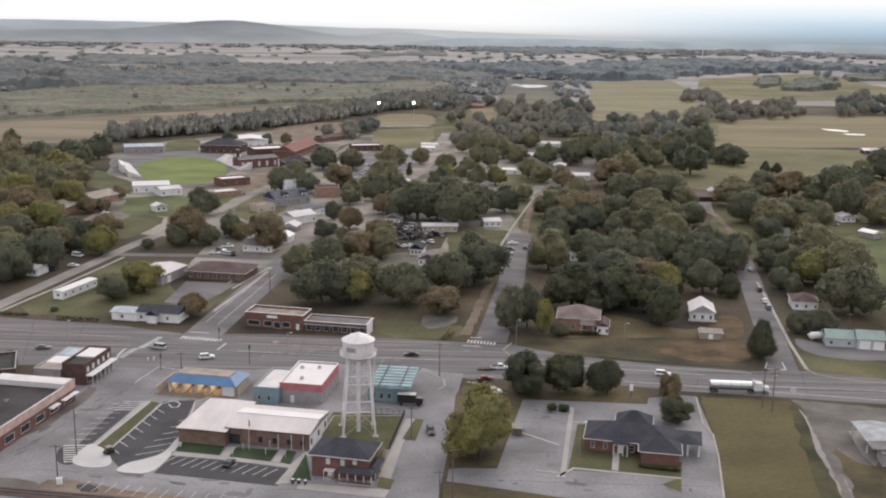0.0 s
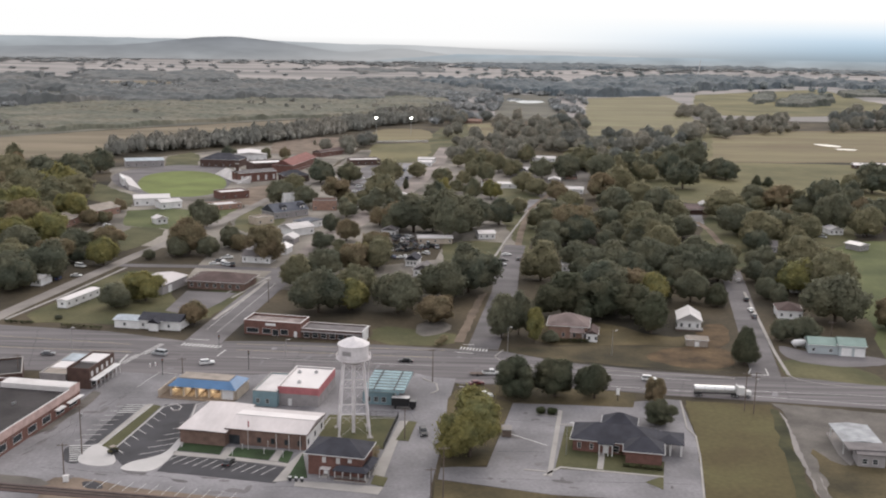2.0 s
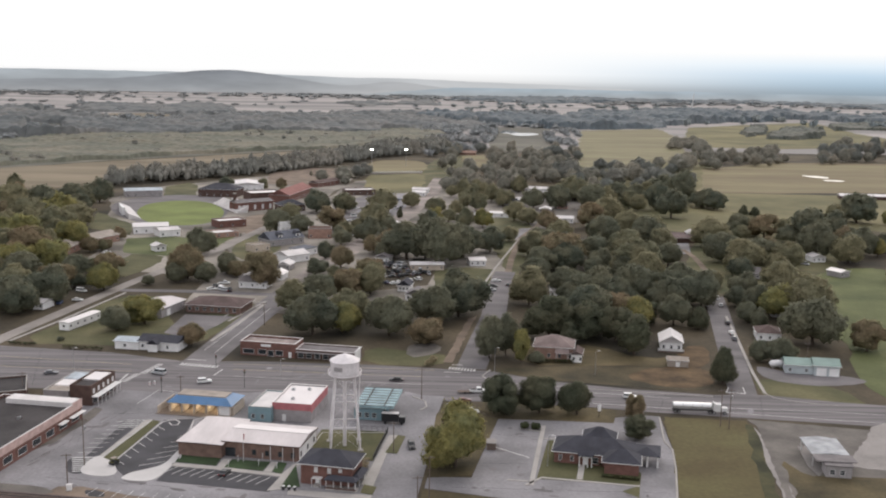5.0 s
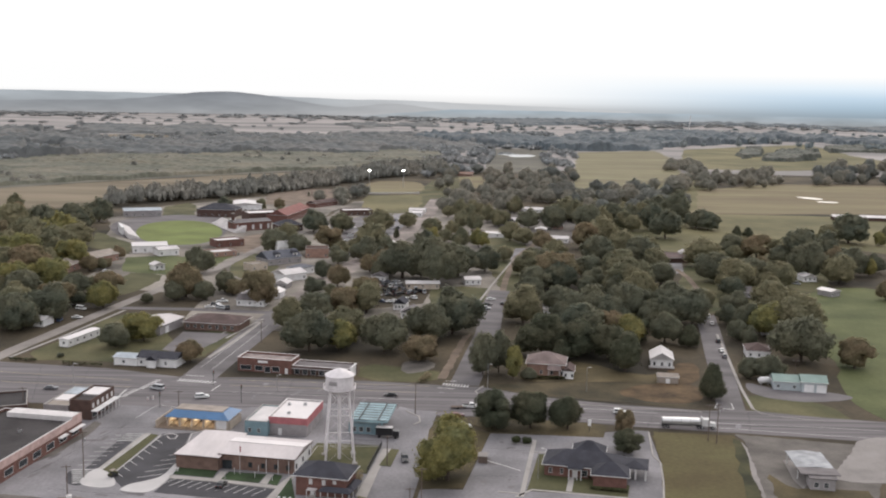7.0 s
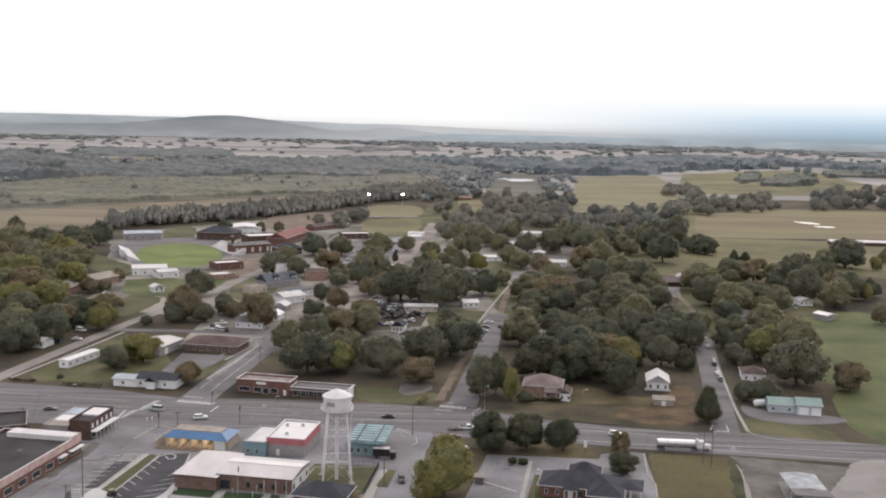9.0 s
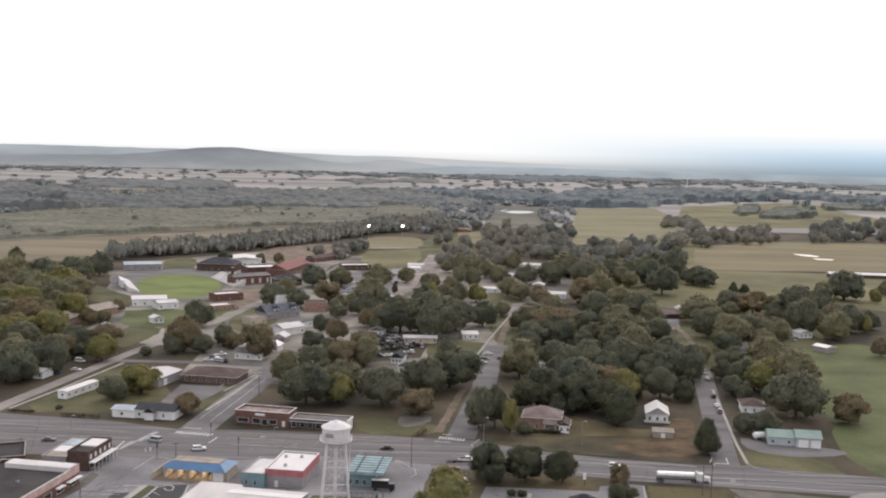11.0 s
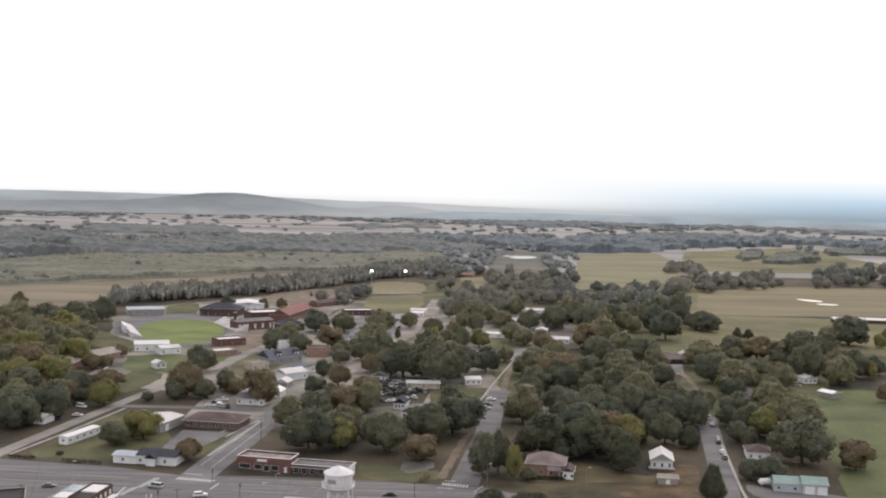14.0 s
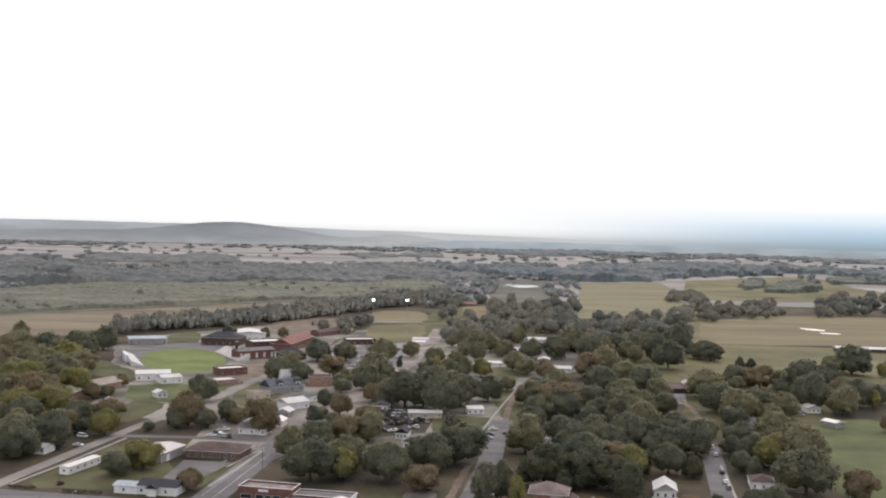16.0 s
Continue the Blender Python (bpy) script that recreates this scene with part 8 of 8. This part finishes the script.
    ([(-62.3, 559.8), (-56.0, 694.5), (-43.2, 814.2), (-17.8, 784.1), (-33.8, 638.2), (-51.5, 578.0)], 5, "green", 4.0, 6.0),
    ([(-205.3, 388.0), (-357.9, 715.3), (-330.7, 763.3), (-259.0, 726.3), (-202.7, 573.7), (-178.5, 471.7), (-184.3, 416.6)], 55, "green", 5.0, 8.0),
    ([(-156.6, 438.8), (-193.9, 557.1), (-189.7, 593.4), (-155.1, 473.5)], 4, "green", 3.5, 6.0),
    ([(-350.4, 716.1), (-401.2, 823.2), (-312.7, 894.9), (-278.8, 850.4), (-251.3, 727.3)], 10, "rust", 5.0, 8.0),
    ([(-129.0, 475.3), (-133.4, 537.7), (-90.7, 533.4), (-77.0, 466.9)], 0, "green", 3.5, 5.5),
    ([(-190.0, 850.4), (-192.5, 957.6), (-107.4, 1049.3), (-53.4, 1003.0), (-70.7, 877.6), (-92.9, 745.0)], 5, "green", 4.0, 6.5),
    ([(143.1, 495.2), (185.3, 670.4), (241.6, 712.4), (240.5, 653.5), (192.6, 526.1), (146.3, 459.4)], 12, "green", 4.0, 6.5),
    ([(135.7, 408.8), (171.5, 497.3), (219.9, 528.2), (192.4, 431.1), (163.5, 369.8), (142.7, 376.2)], 6, "dark", 4.0, 6.5),
    ([(240.5, 653.5), (296.8, 788.6), (402.4, 800.3), (320.3, 566.7), (245.4, 568.8)], 12, "dark", 5.0, 8.0),
    ([(269.9, 1171.7), (367.4, 1433.4), (467.2, 1405.0), (437.0, 1249.5), (314.2, 1146.2)], 40, "green", 5.0, 9.0),
    ([(333.7, 1456.7), (361.4, 1572.3), (415.6, 1584.1), (382.7, 1456.5)], 30, "rust", 5.0, 8.0),
    ([(125.3, 903.2), (166.3, 1110.1), (258.8, 1150.1), (263.8, 998.5), (214.8, 811.1), (181.9, 841.5)], 22, "dark", 6.0, 9.0),
    ([(-12.0, 1231.0), (-10.7, 1491.3), (68.7, 1374.0), (191.5, 1398.4), (171.8, 1225.8), (76.1, 1246.8)], 26, "dark", 5.5, 8.0),
    ([(466.0, 1254.4), (605.0, 1589.5), (907.0, 1653.9), (714.5, 1297.2)], 90, "dark", 6.0, 10.0))
SHED_LAWN = [(220.3, 538.8), (256.7, 565.6), (302.9, 578.2), (228.4, 413.6), (184.0, 404.0), (196.0, 470.0)]
for poly, n, fam, lo, hi in blocks:
    for s in scatter(poly, n, lo, hi, 0.7, tr_rng):
        if inside(s[:2], SHED_LAWN):
            # trees stand back from the open shed
            s = (s[0] + 60, s[1] + 90, *s[2:])
        mix = tr_rng.random()
        plant(s, fam if mix < 0.62 else ("green" if mix < 0.85 else "rust" if mix < 0.94 else "gold"), "trees of the town")

for name, fams, leaves, label in (("far_trees", ("green", "gold", "rust", "column", "fresh"), "leaf_edge", "mass of hazy olive and tan trees at the far edge of town"), ("far_dark_trees", ("dark",), "leaf_edge_dark", "mass of hazy dark green trees at the far edge of town")):
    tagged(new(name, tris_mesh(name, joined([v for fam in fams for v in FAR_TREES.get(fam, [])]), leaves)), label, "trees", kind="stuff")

# far woods: crowns too many to count, each set a single object
CLEAR = KEEP_OUT[:2]


def woods(name, regions, leaves, seed, label):
    """A mass of far crowns in clumps, denser along uneven lines across the plain."""
    rng = np.random.default_rng(seed)
    pats = []
    for k in range(8):
        a, q = rng.random(6) * math.tau, np.sqrt(rng.random(6)) * 0.62
        s = rng.uniform(0.3, 0.5, 6)
        c = np.stack([q * np.cos(a), q * np.sin(a), rng.uniform(0.3, 0.62, 6)], 1)
        r = np.stack([s, s, rng.uniform(0.3, 0.42, 6)], 1)
        lobes = np.hstack([c, r])
        p, d = crown_points(rng, 90, lobes)
        v = joined([domes(rng, c, r * 0.88, 2, 5), cards(rng, p, d, 0.11)])
        np.maximum(v[0][:, 2], 0, out=v[0][:, 2])
        v = (*v[:3], unit(0.5 * v[3] + (0, 0, 0.8)))
        pats.append(v)
    out = []
    for poly, n, lo, hi, tall, lines in regions:
        ring = [tuple(q) for q in poly]
        poly = np.array(poly)
        a, b = poly.min(0), poly.max(0)
        made = 0
        for _ in range(n * 12):
            if made >= n:
                break
            p = a + (b - a) * rng.random(2)
            if lines and noise.noise((p[0] * 0.0016, p[1] * 0.011 + p[0] * 0.002, seed)) < rng.uniform(-0.35, 0.5) * lines:
                continue
            if not inside(tuple(p), ring) or any(inside(tuple(p), z) for z in CLEAR):
                continue
            rad = lo + (hi - lo) * rng.random() ** 1.5
            t = rng.random() * math.tau
            out.append(placed(pats[rng.integers(0, 8)], t, rad, rad, tall * (0.7 + 0.5 * rng.random()), *p))
            made += 1
    return tagged(new(name, tris_mesh(name, joined(out), leaves)), label, "woods", kind="stuff")


def canopy(name, rings, cell, step, low, high, leaves, seed, label, sway=1.0):
    """The closed roof of a wide wood: crowns about cell metres apart, of uneven height, in one skin that meets the ground at its edge. The first ring is the outline, the others are clearings."""
    rng = np.random.default_rng(seed)
    ring = np.array(rings[0])
    a, b = ring.min(0) - step - 26 * sway, ring.max(0) + step + 26 * sway
    nx, ny = (np.array(b - a) / step).astype(int) + 1
    x, y = np.meshgrid(a[0] + step * np.arange(nx), a[1] + step * np.arange(ny))
    x, y = x + rng.uniform(-0.3, 0.3, x.shape) * step, y + rng.uniform(-0.3, 0.3, x.shape) * step
    wx = x + sway * (5 * np.sin(y * 0.05 + x * 0.013) + 4 * np.sin(x * 0.11 + y * 0.017))
    wy = y + sway * (14 * np.sin(x * 0.021 + 2 * np.sin(x * 0.006)) + 6 * np.sin(x * 0.063) + 4 * np.sin(y * 0.13))
    within = np.zeros(x.shape, dtype=bool)
    for (x0, y0), (x1, y1) in [e for r in rings for e in zip(r, r[1:] + r[:1])]:
        if y0 != y1:
            within ^= ((y0 > wy) != (y1 > wy)) & (wx < (x1 - x0) * (wy - y0) / (y1 - y0) + x0)
    cx, cy = int((b[0] - a[0]) / cell) + 4, int((b[1] - a[1]) / cell) + 4
    jit, tall = rng.uniform(0.1, 0.9, (cy, cx, 2)), rng.uniform(0.45, 1.0, (cy, cx))
    gx, gy = ((x - a[0]) / cell + 1).astype(int), ((y - a[1]) / cell + 1).astype(int)
    z = np.zeros(x.shape)
    for dx in (-1, 0, 1):
        for dy in (-1, 0, 1):
            ix, iy = np.clip(gx + dx, 0, cx - 1), np.clip(gy + dy, 0, cy - 1)
            d2 = ((x - a[0]) / cell + 1 - ix - jit[iy, ix, 0]) ** 2 + ((y - a[1]) / cell + 1 - iy - jit[iy, ix, 1]) ** 2
            z = np.maximum(z, tall[iy, ix] * np.sqrt(np.maximum(0.0, 1 - d2 / 0.95)))
    broad = 0.5 + 0.2 * np.sin(x * 0.012 + 2 * np.sin(y * 0.009)) + 0.2 * np.sin(y * 0.05 + 2.2 * np.sin(x * 0.017) + x * 0.01) + 0.15 * np.sin(y * 0.021 + 3 * np.sin(x * 0.009 + y * 0.004))
    z = np.where(within, low + (high - low) * z * (0.2 + 0.95 * np.clip(broad, 0, 1)) + rng.uniform(-0.3, 0.3, x.shape), -0.3)
    slope_y, slope_x = np.gradient(z, step)
    k = np.arange(nx * ny).reshape(ny, nx)
    used = within[:-1, :-1] | within[1:, :-1] | within[:-1, 1:] | within[1:, 1:]
    p, q, r, t = k[:-1, :-1][used], k[:-1, 1:][used], k[1:, 1:][used], k[1:, :-1][used]
    faces = np.concatenate([np.stack([p, q, r], 1), np.stack([p, r, t], 1)])
    v = np.stack([x.ravel(), y.ravel(), z.ravel()], 1)
    keep, back = np.unique(faces, return_inverse=True)
    nrm = unit(np.stack([-slope_x.ravel(), -slope_y.ravel(), np.ones(nx * ny)], 1))
    return tagged(new(name, tris_mesh(name, (v[keep], back.reshape(-1, 3), np.zeros(len(faces), dtype=np.int32), nrm[keep]), leaves)), label, "woods", kind="stuff")


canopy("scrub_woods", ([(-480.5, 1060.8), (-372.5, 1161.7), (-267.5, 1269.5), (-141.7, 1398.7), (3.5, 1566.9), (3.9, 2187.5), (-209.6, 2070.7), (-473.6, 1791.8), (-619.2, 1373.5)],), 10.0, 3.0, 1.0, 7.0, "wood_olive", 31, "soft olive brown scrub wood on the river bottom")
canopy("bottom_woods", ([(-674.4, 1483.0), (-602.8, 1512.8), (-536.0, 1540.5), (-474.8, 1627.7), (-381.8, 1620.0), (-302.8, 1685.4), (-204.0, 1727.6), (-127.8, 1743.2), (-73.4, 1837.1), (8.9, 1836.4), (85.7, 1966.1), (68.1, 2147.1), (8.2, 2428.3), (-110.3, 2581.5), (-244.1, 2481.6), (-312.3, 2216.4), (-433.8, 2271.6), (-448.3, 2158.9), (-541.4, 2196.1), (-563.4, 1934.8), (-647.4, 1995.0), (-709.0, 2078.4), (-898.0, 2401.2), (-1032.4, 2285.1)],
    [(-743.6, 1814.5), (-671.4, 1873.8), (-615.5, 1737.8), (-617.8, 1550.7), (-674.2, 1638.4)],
    [(-993.7, 2501.2), (-943.0, 2455.5), (-852.1, 2259.6), (-816.6, 2283.1), (-742.2, 2140.5), (-737.0, 2058.7), (-818.4, 2153.3), (-895.5, 2264.7)]), 16.0, 4.6, 1.0, 18.0, "wood_grey", 32, "hazy grey green closed wood with clearings beyond the river bottom", 1.6)
canopy("hay_woods", ([(20.7, 2134.2), (100.7, 2057.6), (247.4, 1979.4), (430.1, 2038.2), (493.8, 2173.5), (710.5, 2423.7), (782.1, 2458.6), (872.6, 2588.6), (983.0, 2614.5), (967.9, 2390.7), (1100.3, 2330.3), (1227.7, 2611.3), (1105.8, 2744.9), (1011.7, 2917.9), (862.6, 2906.5), (810.9, 3138.6), (720.1, 3096.0), (584.8, 2809.4), (428.7, 2706.3), (281.9, 2462.4), (167.8, 2391.2), (63.8, 2502.4), (-6.1, 2572.0), (-42.1, 2260.2)],), 19.0, 5.4, 1.5, 22.0, "wood_blue", 33, "closed wood beyond the hay fields, tinted blue with haze", 1.6)
for ring, seed in (
        ([(-902.7, 2608.0), (-923.4, 2803.9), (-737.8, 2747.8), (-662.1, 2439.5), (-714.7, 2323.6), (-802.7, 2335.9)], 41),
        ([(-744.0, 2742.6), (-733.5, 2978.1), (-605.3, 2915.7), (-462.7, 2388.2), (-556.0, 2255.4), (-630.4, 2346.1)], 42),
        ([(-313.5, 3230.5), (-225.1, 3010.6), (-136.0, 3258.2), (-9.4, 3183.8), (-31.9, 3621.5), (-156.3, 3303.8), (-238.5, 3432.0)], 43)):
    canopy("plain_woods", (ring,), 19.0, 6.0, 1.5, 11.0, "wood_grey", seed, "hazy grey green wood on the far plain", 2.0)
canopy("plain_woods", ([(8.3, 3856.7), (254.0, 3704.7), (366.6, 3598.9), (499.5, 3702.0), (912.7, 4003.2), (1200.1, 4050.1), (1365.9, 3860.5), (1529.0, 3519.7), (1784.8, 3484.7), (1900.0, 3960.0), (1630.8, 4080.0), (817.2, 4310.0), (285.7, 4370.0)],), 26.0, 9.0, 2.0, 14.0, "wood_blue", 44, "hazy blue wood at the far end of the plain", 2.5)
for ring, seed in (
        ([(612.7, 1892.3), (689.9, 2030.6), (755.2, 2038.4), (680.6, 1821.5), (619.0, 1754.1), (570.8, 1751.1)], 45),
        ([(581.4, 1949.4), (645.4, 2111.1), (672.1, 2102.0), (594.9, 1868.8), (544.0, 1801.4)], 46),
        ([(854.2, 2245.2), (933.4, 2303.1), (992.7, 2261.0), (939.3, 2113.5), (861.9, 2121.3), (805.8, 2098.0)], 47)):
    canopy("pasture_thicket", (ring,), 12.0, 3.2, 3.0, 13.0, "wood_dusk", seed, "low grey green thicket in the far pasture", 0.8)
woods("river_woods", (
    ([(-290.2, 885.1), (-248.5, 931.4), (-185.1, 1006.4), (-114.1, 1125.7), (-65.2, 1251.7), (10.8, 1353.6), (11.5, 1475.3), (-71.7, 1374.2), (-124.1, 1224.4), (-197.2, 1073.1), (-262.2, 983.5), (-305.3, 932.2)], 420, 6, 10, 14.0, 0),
    ([(-480.5, 1060.8), (-372.5, 1161.7), (-267.5, 1269.5), (-141.7, 1398.7), (3.5, 1566.9), (3.9, 2187.5), (-209.6, 2070.7), (-473.6, 1791.8), (-619.2, 1373.5)], 90, 5, 9, 7.5, 1.0)), "leaf_far", 3, "hazy olive brown bottomland woods beside the river")
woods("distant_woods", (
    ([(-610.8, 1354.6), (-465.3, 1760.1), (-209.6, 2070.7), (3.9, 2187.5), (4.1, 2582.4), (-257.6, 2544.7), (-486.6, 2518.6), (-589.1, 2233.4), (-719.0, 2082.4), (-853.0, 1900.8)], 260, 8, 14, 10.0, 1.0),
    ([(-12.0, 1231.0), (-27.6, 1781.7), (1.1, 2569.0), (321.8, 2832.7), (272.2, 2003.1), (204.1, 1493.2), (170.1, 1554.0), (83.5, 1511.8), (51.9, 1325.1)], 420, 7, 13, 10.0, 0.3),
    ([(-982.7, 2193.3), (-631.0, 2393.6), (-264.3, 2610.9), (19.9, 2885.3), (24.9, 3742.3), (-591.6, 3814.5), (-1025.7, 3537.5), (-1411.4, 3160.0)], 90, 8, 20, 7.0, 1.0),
    ([(-1750.0, 3500.0), (-1900.0, 4000.0), (0.0, 4350.0), (2300.0, 3700.0), (1600.0, 3450.0), (968.4, 3560.0), (394.8, 3490.0), (23.4, 3750.0), (-591.6, 3830.0), (-1025.7, 3560.0)], 420, 16, 34, 8.0, 0.5)), "leaf_far_dark", 4, "far hazy woods across the plain")

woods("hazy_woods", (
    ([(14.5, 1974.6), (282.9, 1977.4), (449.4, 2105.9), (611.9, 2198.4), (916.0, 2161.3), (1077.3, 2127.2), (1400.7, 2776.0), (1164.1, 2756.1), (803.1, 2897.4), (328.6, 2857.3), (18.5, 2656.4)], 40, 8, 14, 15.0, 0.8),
    ([(19.2, 2766.2), (343.0, 2984.4), (838.9, 3028.3), (1291.1, 2938.7), (1484.0, 3383.1), (968.4, 3501.9), (394.8, 3443.5), (23.4, 3484.0)], 60, 8, 18, 8.0, 0.8)), "leaf_haze", 7, "far woods beyond the hay fields, leaves tinted blue with haze")

# hedges and shrubs
def hedge(name, a, b, w, h, label, leaves="hedge"):
    rng = np.random.default_rng(int(abs(a[0]) * 10))
    L = math.dist(a, b)
    n = int(L * 26)
    p = np.stack([rng.random(n) * L, (rng.random(n) - 0.5) * w, 0.1 + rng.random(n) ** 0.5 * h], 1)
    ob = new(name, tris_mesh(name, cards(rng, p, np.tile((0, 0, 1.0), (n, 1)), 0.3), leaves))
    ob.matrix_basis = pose(a[0], a[1], 0.05, 0, 0, math.degrees(math.atan2(b[1] - a[1], b[0] - a[0])))
    return tagged(ob, label, "hedge")


hedge("hedge", (-138.3, 355.9), (-122.1, 353.3), 1.4, 1.3, "long clipped dark hedge beside the highway")
hedge("hedge", (-160.9, 361.2), (-150.0, 359.7), 1.2, 1.0, "low clipped hedge beside the highway")
for s in ((31.4, 274.3, 2.3, 1.5), (34.6, 273.9, 2.2, 1.5)):
    plant(s, "shrub", "", "round dark clipped shrub on the car park island")
hedge("hedge", (37.5, 249.2), (50.5, 244.7), 1.0, 0.8, "low dark shrubs before the bank")
hedge("hedge", (49.1, 237.2), (58.9, 234.9), 0.8, 0.7, "low dark shrubs before the bank wing")
hedge("hedge", (40.4, 347.6), (55.2, 347.1), 1.2, 1.2, "dark shrubs before the bungalow")
hedge("hedge", (-15.9, 229.1), (-14.4, 244.4), 2.0, 1.8, "bushy brown shrubs beside the brick house", "leaf_rust")
hedge("hedge", (-18.6, 230.2), (-15.4, 230.3), 1.6, 1.4, "brown shrubs beside the porch", "leaf_rust")
hedge("hedge", (0.7, 339.0), (3.7, 348.4), 2.5, 1.6, "brown shrubs at the street corner", "leaf_rust")

# the patterns themselves are not part of the town
for fam in FAMS.values():
    for t in fam:
        for o in (*t.children, t):
            bpy.data.objects.remove(o)
